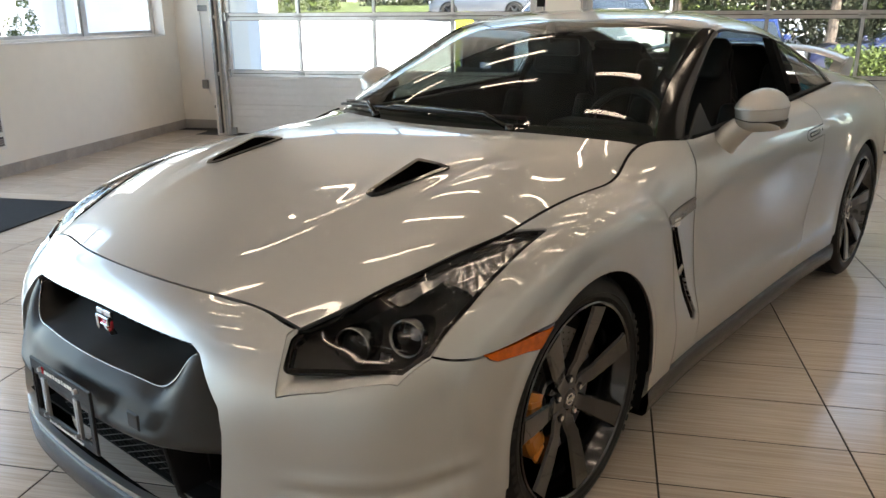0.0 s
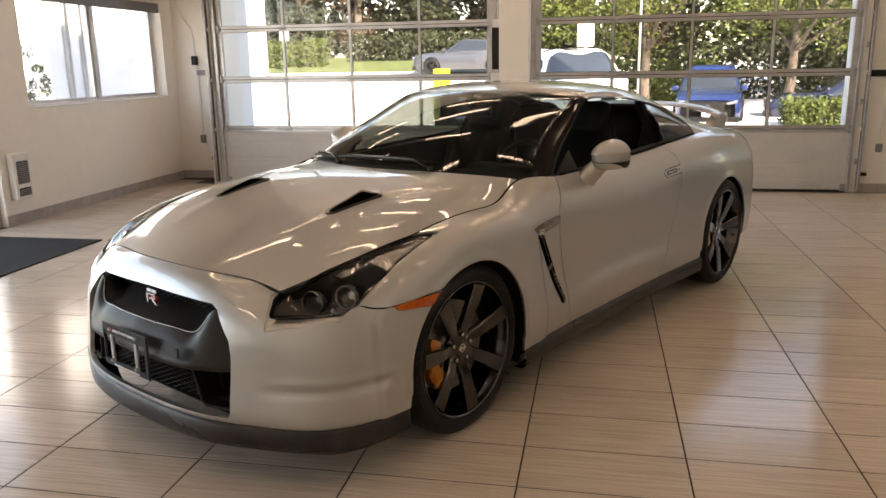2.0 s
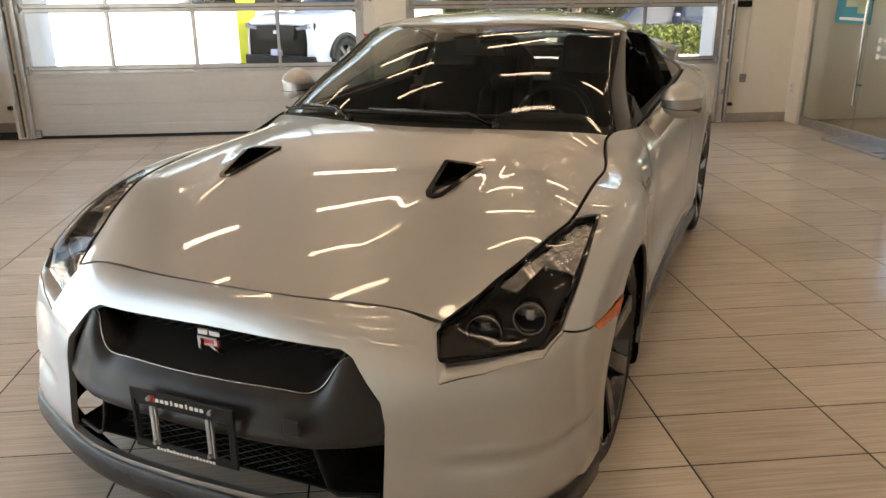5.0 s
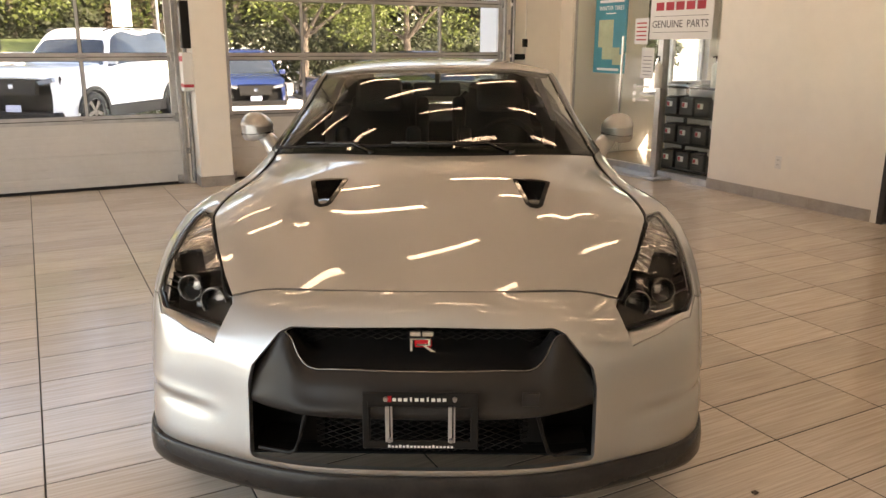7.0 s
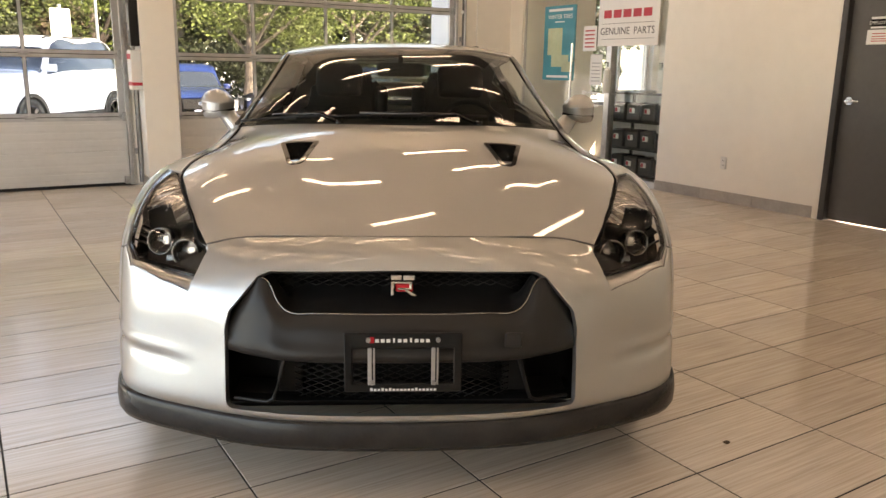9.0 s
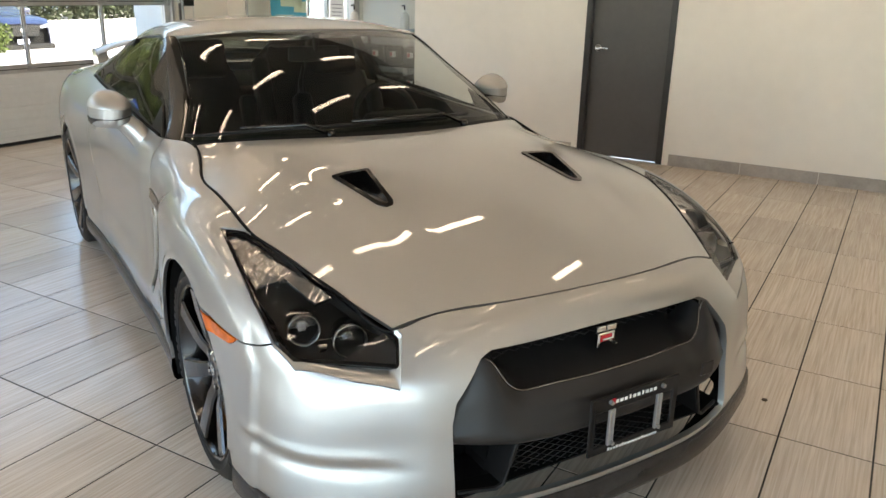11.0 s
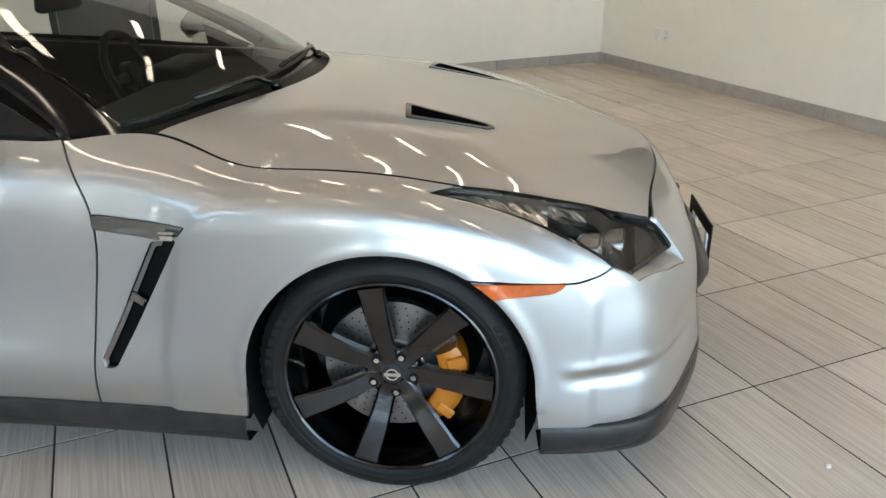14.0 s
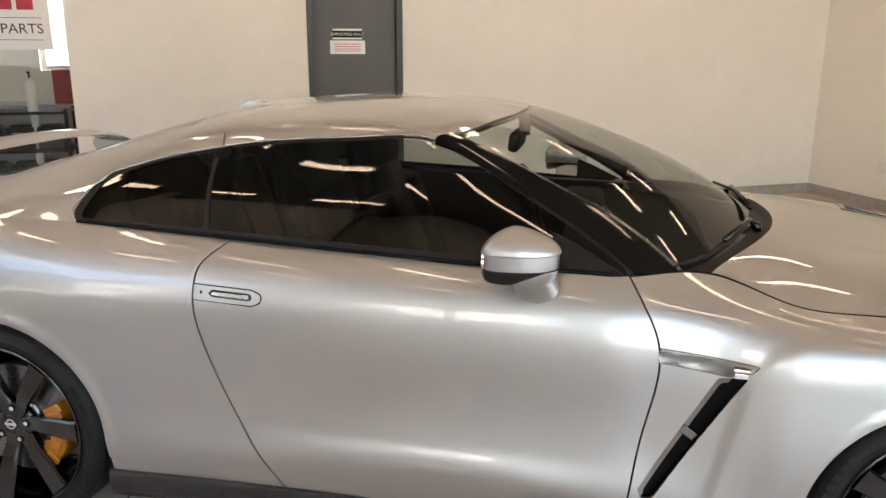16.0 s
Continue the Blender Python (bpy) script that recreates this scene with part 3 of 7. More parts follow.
CABIN = [           # from the waistline over window, rail and roof to the middle
    ((.800, .840, .955), (.795, .830, .958), (.790, .815, .962), (.758, .715, .957), (.58, .555, .976), (.30, .440, .991), (0, .405, .996)),
    ((.802, 1.00, .956), (.772, .985, 1.01), (.733, .960, 1.062), (.700, .865, 1.066), (.54, .725, 1.092), (.28, .625, 1.110), (0, .590, 1.116)),
    ((.803, 1.20, .958), (.748, 1.185, 1.075), (.684, 1.165, 1.172), (.650, 1.085, 1.177), (.50, .960, 1.204), (.26, .865, 1.222), (0, .830, 1.228)),
    ((.803, 1.43, .965), (.735, 1.425, 1.140), (.640, 1.410, 1.290), (.604, 1.370, 1.303), (.46, 1.285, 1.322), (.24, 1.225, 1.334), (0, 1.205, 1.338)),
    ((.803, 1.65, .974), (.733, 1.650, 1.145), (.632, 1.650, 1.290), (.585, 1.640, 1.326), (.44, 1.630, 1.357), (.22, 1.620, 1.374), (0, 1.620, 1.380)),
    ((.803, 1.90, .988), (.732, 1.905, 1.142), (.626, 1.915, 1.273), (.578, 1.920, 1.312), (.43, 1.920, 1.350), (.22, 1.920, 1.369), (0, 1.920, 1.375)),
    ((.803, 2.07, .998), (.730, 2.090, 1.135), (.624, 2.105, 1.247), (.572, 2.120, 1.288), (.42, 2.130, 1.330), (.21, 2.135, 1.349), (0, 2.135, 1.355)),
    ((.801, 2.30, 1.010), (.730, 2.300, 1.115), (.636, 2.310, 1.207), (.566, 2.330, 1.250), (.42, 2.360, 1.288), (.21, 2.370, 1.305), (0, 2.370, 1.310)),
    ((.795, 2.53, 1.021), (.728, 2.520, 1.092), (.648, 2.510, 1.152), (.560, 2.550, 1.194), (.42, 2.600, 1.225), (.21, 2.620, 1.238), (0, 2.620, 1.242)),
    ((.796, 2.80, 1.021), (.715, 2.800, 1.066), (.625, 2.800, 1.102), (.540, 2.840, 1.128), (.40, 2.880, 1.148), (.20, 2.900, 1.158), (0, 2.900, 1.162)),
    ((.790, 3.10, 1.006), (.700, 3.110, 1.030), (.600, 3.120, 1.048), (.500, 3.150, 1.062), (.36, 3.180, 1.072), (.18, 3.200, 1.078), (0, 3.200, 1.080)),
    ((.752, 3.38, .986), (.65, 3.420, .996), (.54, 3.450, 1.003), (.44, 3.480, 1.008), (.30, 3.500, 1.011), (.15, 3.510, 1.013), (0, 3.510, 1.014)),
]

def ramp(x, a, b):
    t = np.clip((x - a) / (b - a), 0, 1)
    return t * t * (3 - 2 * t)


def hood_height(x, y):
    """One smooth even crown over the whole hood, fitted to its net."""
    net = np.array(HOOD).reshape(-1, 3)

    def terms(x, y):
        return np.stack([x ** (2 * i) * y ** j for i in range(3) for j in range(5) if i / 2 + j / 4 <= 1.5], -1)
    c = np.linalg.lstsq(terms(net[:, 0], net[:, 1]), net[:, 2], rcond=None)[0]
    return terms(np.asarray(x, float), np.asarray(y, float)) @ c


for k in range(4, 14):                       # the fender meets the hood along one fair seam
    x, y, z = SIDE[k][7]
    SIDE[k] = SIDE[k][:7] + ((x, y, float(hood_height(x, y))),)


def faired(pts, first, last, length):
    """Irons out waves shorter than length along the stations of a grid, between two stations only."""
    n = pts.shape[0]
    h = np.linalg.norm(np.diff(pts, axis=0), axis=2).mean(1) + 1e-5
    d2 = np.zeros((n - 2, n))
    for i in range(1, n - 1):
        a, b = h[i - 1], h[i]
        d2[i - 1, i - 1:i + 2] = 2 / (a * (a + b)), -2 / (a * b), 2 / (b * (a + b))
    w = np.concatenate([[h[0]], (h[:-1] + h[1:]) / 2, [h[-1]]])
    lam = (length / (2 * math.pi)) ** 4
    ww = (h[:-1] + h[1:]) / 2
    flat_ = np.linalg.solve(np.diag(w) + lam * d2.T @ (ww[:, None] * d2), w[:, None] * pts.reshape(n, -1)).reshape(pts.shape)
    k = first * last
    return pts * (1 - k) + flat_ * k


su = np.concatenate([np.linspace(0, 3.9, 48), np.linspace(4, 15, 11 * 22 + 1), np.linspace(15.1, 18.9, 40), np.linspace(19, 22, 67), np.linspace(22.1, len(SIDE) - 1, 70)])
sv = np.linspace(0, 7, 71)
flank_pts = loft(SIDE, su, sv, mirror_u=True)
blend = (ramp(su, 8.0, 10.0) * (1 - ramp(su, 24.0, 25.5)))[:, None, None]
top_row = np.clip((sv - 5.5) / 1.5, 0, 1)[None, :, None]
flank_pts = faired(flank_pts, 1.0, 1 - top_row, .36)
flank_pts = faired(flank_pts, blend, 1 - top_row, .62)
flank_sheet = Sheet.grid(flank_pts, su, sv)
hu = np.concatenate([np.linspace(0, 2.1, 27), np.linspace(2.13, 4.4, 80), np.linspace(4.45, 7, 32)])
hv = np.concatenate([np.linspace(0, 1.2, 13), np.linspace(1.22, 2.8, 66), np.linspace(2.85, 4, 13)])
hood_pts = loft(HOOD, hu, hv, mirror_v=True)
hood_pts[:, :, 2] = hood_height(hood_pts[:, :, 0], hood_pts[:, :, 1])
hood_sheet = Sheet.grid(hood_pts, hu, hv)
cu_, cv_ = np.linspace(0, 11, 11 * 12 + 1), np.linspace(0, 6, 61)
cabin_sheet = Sheet.grid(loft(CABIN, cu_, cv_, mirror_v=True), cu_, cv_)


def flank_relief(v, p):
    """Corner blades of the bumper, the hollow behind the front wheel and the crisp lower door line."""
    x, y, z = v.T
    line = .398 + .05 * (x - .75)
    fade = ramp(x, .58, .74) * ramp(-y, .42, .50)
    d = fade * (.004 * np.exp(-((z - line - .012) / .014) ** 2) - .008 * np.exp(-((z - line + .020) / .018) ** 2))
    lip = np.hypot(y, z - .352)
    d += .006 * np.exp(-((lip - .385) / .016) ** 2) * (np.abs(x) > .8) * (z > .3)
    lip = np.hypot(y - 2.78, z - .352)
    d += .006 * np.exp(-((lip - .385) / .016) ** 2) * (np.abs(x) > .8) * (z > .3)
    # the fender sinks towards the vent behind the wheel
    d -= .009 * ramp(y, .42, .62) * (1 - ramp(y, .72, .90)) * ramp(z, .34, .5) * (1 - ramp(z, .80, .90))
    # the blister round the front wheel stands out from the upper fender with a soft crease
    d += .008 * (1 - ramp(FLARE(y, z), -.020, .022)) * (x > .7)
    return d


FLARE = outline([(-.52, .60), (-.45, .69), (-.30, .768), (-.12, .818), (.08, .842), (.28, .850), (.40, .838), (.47, .795), (.53, .72), (.60, .40), (.60, .1), (-.52, .1)])
flank_sheet = flank_sheet.moved(flank_relief)

GAP = 0.0028
HEADLAMP = outline([(.590, -.705), (.612, -.752), (.70, -.695), (.838, -.612), (.866, -.555), (.874, -.43), (.872, -.30), (.858, -.100), (.800, -.155), (.762, -.262), (.700, -.440), (.650, -.565)])
HEADLAMP_LEDGE = outline([(.579, -.705), (.623, -.783), (.722, -.719), (.838, -.627), (.869, -.558), (.876, -.43), (.874, -.30), (.860, -.094), (.798, -.150), (.758, -.262), (.696, -.442), (.644, -.567)])
MOUTH = outline([(-.01, .275), (-.01, .664), (.385, .658), (.418, .642), (.500, .545), (.512, .490), (.512, .275), (.500, .262), (0, .262)])
MARKER = outline([(-.440, .653), (-.430, .640), (-.408, .629), (-.30, .621), (-.20, .613), (-.20, .660)])
BUMPER_SEAM = keyed([(-.62, .695), (-.571, .681), (-.52, .660), (-.475, .652), (-.433, .652), (-.33, .657), (-.20, .668)])
DOOR_FRONT = keyed([(.15, .822), (.23, .820), (.376, .805), (.55, .779), (.69, .752), (.80, .755), (.88, .789), (.955, .838), (1.0, .87)])
DOOR_REAR = keyed([(.15, 1.77), (.233, 1.817), (.41, 1.930), (.62, 2.027), (.76, 2.070), (.815, 2.079), (.885, 2.080), (.94, 2.065), (1.0, 1.995), (1.03, 1.96)])
VENT_TRIM = outline([(.754, .788), (.500, .766), (.520, .742), (.572, .726), (.754, .746)])
VENT_SLOT = outline([(.600, .722), (.560, .727), (.523, .738), (.744, .358), (.776, .352), (.784, .380)])
LAMP_SIDE = outline([(-.62, .60), (-.62, 1.0), (-.08, 1.0), (-.08, .60)])


def arch(v, centre):
    y, z = v[:, 1] - centre, v[:, 2] - .352
    return np.where(z > 0, np.hypot(y, z) - .376, np.abs(y) - .376 - .12 * -z)


def in_front(v, p):
    return p[:, 0] < 9.5


def headlamp_d(v, shape):
    return np.where((v[:, 2] > .58) & (v[:, 1] < -.05), shape(np.abs(v[:, 0]), v[:, 1]), 1.0)


def mouth_d(v):
    return np.where(v[:, 1] < -.6, MOUTH(np.abs(v[:, 0]), v[:, 2]), 1.0)


def seam_z(v):
    return v[:, 2] - BUMPER_SEAM(v[:, 1])


# cutting rules: positive where the panel stays
def bumper_rule(v, p):
    nose = np.minimum(-.555 - v[:, 1], 1)
    below = -seam_z(v) - GAP
    keep = np.where(v[:, 1] < -.58, 1.0, below)
    keep = np.minimum(keep, np.where(p[:, 0] < 10, 1, -1))
    return keep


side_front = flank_sheet.cut(lambda v, p: arch(v, 0.0)).cut(lambda v, p: arch(v, 2.78))
bumper = side_front.cut(lambda v, p: -.20 - v[:, 1]).cut(bumper_rule).cut(lambda v, p: mouth_d(v)).cut(lambda v, p: headlamp_d(v, HEADLAMP_LEDGE))
bumper = bumper.cut(lambda v, p: np.where(v[:, 1] > -.5, MARKER(v[:, 1], v[:, 2]) - .001, 1.0)).cut(lambda v, p: 7 - .036 - p[:, 1])
fender = side_front.cut(lambda v, p: DOOR_FRONT(v[:, 2]) - GAP - v[:, 1]).cut(lambda v, p: v[:, 1] + .585).cut(lambda v, p: seam_z(v) - GAP).joined(
    side_front.cut(lambda v, p: DOOR_FRONT(v[:, 2]) - GAP - v[:, 1]).cut(lambda v, p: v[:, 1] - .2).cut(lambda v, p: BUMPER_SEAM(v[:, 1]) + GAP - v[:, 2])).welded(.0004)
fender = fender.cut(lambda v, p: headlamp_d(v, HEADLAMP_LEDGE)).cut(lambda v, p: np.where(v[:, 1] < -.2, MARKER(v[:, 1], v[:, 2]) - .001, 1.0)).cut(lambda v, p: 7 - .036 - p[:, 1])
fender = fender.cut(lambda v, p: VENT_TRIM(v[:, 1], v[:, 2])).cut(lambda v, p: VENT_SLOT(v[:, 1], v[:, 2]))
door = side_front.cut(lambda v, p: v[:, 1] - DOOR_FRONT(v[:, 2]) - GAP).cut(lambda v, p: DOOR_REAR(v[:, 2]) - GAP - v[:, 1])
quarter_low = side_front.cut(lambda v, p: v[:, 1] - DOOR_REAR(v[:, 2]) - GAP)

# window outlines in station and row numbers of the cabin
A_PILLAR = outline([(-.1, 1.93), (-.1, 3.06), (3.02, 3.06), (3.02, 1.9), (2.7, 1.93)])
SIDE_GLASS = outline([(.10, .16), (.10, 1.70), (2.9, 1.93), (4, 1.93), (6.02, 1.93), (6.02, .16)])
REAR_SIDE_GLASS = outline([(6.10, .16), (6.10, 1.93), (7.86, 1.90), (7.98, 1.6), (8.0, .35), (7.95, .16)])
DLO = outline([(-.1, -.1), (-.1, 2.0), (6.0, 2.0), (7.93, 2.02), (8.10, 1.5), (8.10, .35), (8.04, .06), (6.0, .05), (0, .05)])
SCREEN = outline([(.06, 3.10), (.06, 6.2), (3.005, 6.2), (3.005, 3.10)])
BACK_GLASS = outline([(6.7, 3.75), (6.7, 6.2), (9.3, 6.2), (9.3, 3.75)])

screen = cabin_sheet.cut(lambda v, p: -SCREEN(p[:, 0], p[:, 1]))
pillar = cabin_sheet.cut(lambda v, p: -A_PILLAR(p[:, 0], p[:, 1]))
door_glass = cabin_sheet.cut(lambda v, p: -SIDE_GLASS(p[:, 0], p[:, 1]))
quarter_glass = cabin_sheet.cut(lambda v, p: -REAR_SIDE_GLASS(p[:, 0], p[:, 1]))
back_glass = cabin_sheet.cut(lambda v, p: -BACK_GLASS(p[:, 0], p[:, 1]))
shell_top = cabin_sheet.cut(lambda v, p: DLO(p[:, 0], p[:, 1])).cut(lambda v, p: BACK_GLASS(p[:, 0], p[:, 1]) - .01).cut(lambda v, p: np.maximum(p[:, 0] - 3.02, -1 - p[:, 1]))
roof_sheet = shell_top.cut(lambda v, p: p[:, 1] - 3.0).cut(lambda v, p: np.minimum(1, 9.8 - p[:, 0]))
rail = shell_top.cut(lambda v, p: 3.0 - p[:, 1]).cut(lambda v, p: 5.98 - p[:, 0])
rear_flank = shell_top.cut(lambda v, p: 3.0 - p[:, 1]).cut(lambda v, p: p[:, 0] - 6.01)
trim_band = cabin_sheet.cut(lambda v, p: -DLO(p[:, 0], p[:, 1]) - .004).cut(lambda v, p: np.minimum(SIDE_GLASS(p[:, 0], p[:, 1]), REAR_SIDE_GLASS(p[:, 0], p[:, 1])) + .004).cut(lambda v, p: A_PILLAR(p[:, 0], p[:, 1]))
quarter_sheet = quarter_low.joined(rear_flank).welded(.0012)
deck = shell_top.cut(lambda v, p: p[:, 1] - 3.0).cut(lambda v, p: p[:, 0] - 9.82)


def both(sheet, name, mat, label="", edge=0.012):
    a = sheet.panel(name, mat, car, label, edge)
    b = sheet.flipped().panel(name, mat, car, label, edge)
    return a, b


def whole(sheet, name, mat, label="", edge=0.012):
    return sheet.joined(sheet.flipped()).welded(.0004).panel(name, mat, car, label, edge)


front_bumper = whole(bumper, "front_bumper", PAINT, "silver front bumper with a wide mouth", .02)
both(fender, "front_fender", PAINT)
doors = both(door, "door", PAINT)
both(quarter_sheet, "rear_quarter_panel", PAINT)
both(rail, "roof_rail", PAINT)
roof = whole(roof_sheet, "roof", PAINT)
boot = whole(deck, "boot_lid", PAINT)
pillars = both(pillar, "a_pillar", GLOSS_BLACK, "gloss black windscreen pillar")
both(trim_band.moved(lambda v, p: np.full(len(v), -.003)), "window_trim", SATIN_BLACK, "black window surround", .0)
windscreen = whole(screen.moved(lambda v, p: np.full(len(v), -.004)), "windscreen", CAR_GLASS, "greenish laminated windscreen", 0)
door_glass.moved(lambda v, p: np.full(len(v), -.006)).flipped().panel("door_window", DOOR_GLASS, car, "greenish side window, the one opposite is wound down", 0)
both(quarter_glass.moved(lambda v, p: np.full(len(v), -.006)), "quarter_window", TINT_GLASS, "dark tinted rear side window", 0)
rear_window = whole(back_glass.moved(lambda v, p: np.full(len(v), -.004)), "rear_window", CAR_GLASS, "", 0)

for sx in (1, -1):
    bm = bmesh.new()
    tube(bm, [Vector((sx * (p[0] + .001), p[1], p[2] + .002)) for p in loft(CABIN, np.linspace(.25, 8.0, 60), [.03], mirror_v=True)[:, 0]], .0065, 8)
    part("waist_strip", bm, MATT_BLACK, car, "black rubber strip under the side windows", smooth=True)
    bm = bmesh.new()
    edge_line = [p for p in loft(CABIN, np.linspace(3.1, 7.85, 50), [2.03], mirror_v=True)[:, 0]] + [loft(CABIN, [a], [b], mirror_v=True)[0, 0] for a, b in ((7.98, 1.9), (8.09, 1.5), (8.13, .9), (8.13, .4), (8.06, .10))]
    tube(bm, [Vector((sx * p[0], p[1], p[2])) for p in edge_line], .0028, 6)
    part("window_line", bm, SATIN_CHROME, car, "thin bright line round the side windows", smooth=True)

# hood with two air ducts
DUCT = outline([(.325, .014), (.450, -.002), (.445, -.028), (.401, -.222), (.385, -.240), (.366, -.235), (.355, -.212)], .002)


def hood_relief(v, p):
    """Soft spines that run from the nose past the ducts."""
    x, y, z = v.T
    spine = .40 + .10 * np.clip((y + .35) / .7, -.8, 1)
    ridge = .395 + .16 * (y + .10)
    bulge = .0032 * np.exp(-((x - ridge) / .052) ** 2) * ramp(y, -.72, -.30) * (1 - ramp(y, .05, .35))
    return bulge - .0022 * np.exp(-((x - spine - .060) / .035) ** 2) * ramp(y, -.62, -.2) * (1 - ramp(y, .15, .45)) - .0035 * ramp(p[:, 1], .6, .0)


hood_full = hood_sheet.moved(hood_relief)
hood_cut = hood_full.cut(lambda v, p: DUCT(np.abs(v[:, 0]), v[:, 1])).cut(lambda v, p: p[:, 1] - .022).cut(lambda v, p: np.minimum(p[:, 0] - .018, 1)).cut(lambda v, p: headlamp_d(v, HEADLAMP_LEDGE))
hood = whole(hood_cut, "hood", PAINT, "silver hood with two black air ducts", .015)
for sx in (1, -1):
    # a black strip laid almost flush gives the open hood seam its shade
    bm = bmesh.new()
    tube(bm, [Vector((sx * p[0] * .994, p[1] + (.006 if p[1] < -.6 else 0), p[2] - (.009 if p[1] < -.6 else .0035))) for p in loft(SIDE, np.linspace(0, 13.2, 90), [7.0], mirror_u=True)[:, 0]], .0048, 6)
    part("hood_seal", bm, MATT_BLACK, hood, "black strip standing in for the shade in the hood seam", smooth=True)
# ---- the car: skirts, lamps and fittings ----
def skirt(s0, s1, profile, n):
    """A strip that follows the lower edge of the flank: profile holds (outwards, up)."""
    q = np.linspace(s0, s1, n)
    line = loft(SIDE, q, [0.0], mirror_u=True)[:, 0]
    tang = np.gradient(line, axis=0)
    out = np.stack([tang[:, 1], -tang[:, 0], np.zeros(n)], 1)
    out /= np.linalg.norm(out, axis=1)[:, None]
    pts = np.stack([line + out * a + np.array([0, 0, b]) for a, b in profile], 1)
    return Sheet.grid(pts[:, ::-1], q, np.arange(len(profile), dtype=float))


lip = skirt(0, 8.22, [(-.030, .004), (.004, .003), (.010, -.006), (.014, -.035), (.013, -.070), (.004, -.087), (-.03, -.090), (-.10, -.084)], 110)
whole(lip, "front_lip", LIP_MAT, "dark grey front splitter lip, scuffed below", 0)
sill = skirt(11.86, 21.46, [(-.030, .004), (.003, .003), (.010, -.006), (.014, -.040), (.008, -.080), (-.004, -.092), (-.05, -.092)], 90)
both(sill, "side_sill", LIP_MAT, "dark grey side sill", 0)

for sx in (1, -1):
    for wy in (0.0, 2.78):
        bm = bmesh.new()
        prof = []
        for k in range(25):
            a = radians(-25 + 230 * k / 24)
            prof.append((wy + .392 * math.cos(a), .352 + .392 * math.sin(a)))
        prev = None
        for yy, zz in prof:
            row = [bm.verts.new((sx * xx, yy, zz)) for xx in (.58, .75, .925)]
            if prev:
                for i in range(2):
                    bm.faces.new((prev[i], prev[i + 1], row[i + 1], row[i]))
            prev = row
        bm.faces.new([bm.verts.new((sx * .585, yy, zz)) for yy, zz in prof])
        part("wheel_arch_liner", bm, MATT_BLACK, car, "black wheel arch liner", smooth=True)
bm = bmesh.new()
box(bm, -.84, .84, .42, 2.36, .16, .40)
box(bm, -.56, .56, -.66, 3.4, .17, .42)
box(bm, -.80, .80, 3.2, 3.58, .30, .55)
part("underbody", bm, MATT_BLACK, car, "black underbody")

# side lamps and fender vents
for flip in (False, True):
    def put(sheet, *args):
        return (sheet.flipped() if flip else sheet).panel(*args)
    put(flank_sheet.cut(lambda v, p: np.where(v[:, 1] < -.2, -MARKER(v[:, 1], v[:, 2]) - .001, -1)).cut(lambda v, p: arch(v, 0.0)).moved(lambda v, p: np.full(len(v), .0025)), "side_marker", AMBER, car, "amber side marker lamp", .012)
    trim = put(flank_sheet.cut(lambda v, p: -VENT_TRIM(v[:, 1], v[:, 2]) - .0015).moved(lambda v, p: .004 - .0035 * np.exp(-((v[:, 2] - .7665 - .09 * (v[:, 1] - .75)) / .004) ** 2) * (v[:, 1] > .585)), "vent_trim", DARK_CHROME, car, "ribbed satin chrome fender vent trim", .014)
    slot = put(flank_sheet.cut(lambda v, p: -VENT_SLOT(v[:, 1], v[:, 2])).moved(lambda v, p: np.full(len(v), -.030)), "vent_slot", MATT_BLACK, car, "black fender vent slot", -.030)
    rim_d = lambda v, p: np.minimum(-VENT_SLOT(v[:, 1], v[:, 2]), .014 + VENT_SLOT(v[:, 1] , v[:, 2]))
    put(flank_sheet.cut(rim_d).cut(lambda v, p: v[:, 1] - (.566 + (.727 - v[:, 2]) * .565)).moved(lambda v, p: np.full(len(v), -.006)), "vent_frame", DARK_CHROME, slot, "", .015)
    sx = -1 if flip else 1
    bm = bmesh.new()
    box(bm, -.012, .012, -.022, .022, -.012, .012, .003, pose(sx * .882, .662, .556, 35, 0, 0))
    part("vent_bridge", bm, DARK_CHROME, slot)
    bm = bmesh.new()
    box(bm, -.002, .002, -.020, .020, -.004, .004, .001, pose(sx * .917, .547, .755, 0, 0, 0))
    box(bm, -.002, .002, -.016, .016, -.007, .007, .001, pose(sx * .917, .547, .741, 0, 0, 0))
    part("vent_badge", bm, CHROME, trim)

# hood ducts
for flip in (False, True):
    base = hood_full.cut(lambda v, p: -DUCT(np.abs(v[:, 0]), v[:, 1]) - .002)
    sink = lambda v: .004 + .032 * ramp(v[:, 1], -.25, .03)
    well = base.moved(lambda v, p: -sink(v))
    rim = hood_full.cut(lambda v, p: np.minimum(.006 - DUCT(v[:, 0], v[:, 1]), DUCT(v[:, 0], v[:, 1]) + .010)).moved(lambda v, p: .0030 + .003 * ramp(v[:, 1], -.1, .02))
    if flip:
        well, rim = well.flipped(), rim.flipped()
    duct = rim.panel("hood_duct", GLOSS_BLACK, car, "gloss black hood air duct", .03)
    well.panel("duct_well", GLOSS_BLACK, duct, "", lambda v: -sink(v) - .002)

# headlamps
REFLECTOR = material("lamp_reflector", (.46, .45, .44), .16, metal=.92, vary=.2, scale=60)


BOWL = material("smoked_chrome_bowl", (.20, .196, .19), .16, metal=1.0, vary=.1, scale=40)
BULB = material("orange_bulb_glass", (.60, .17, .02), .15, coat=.6)


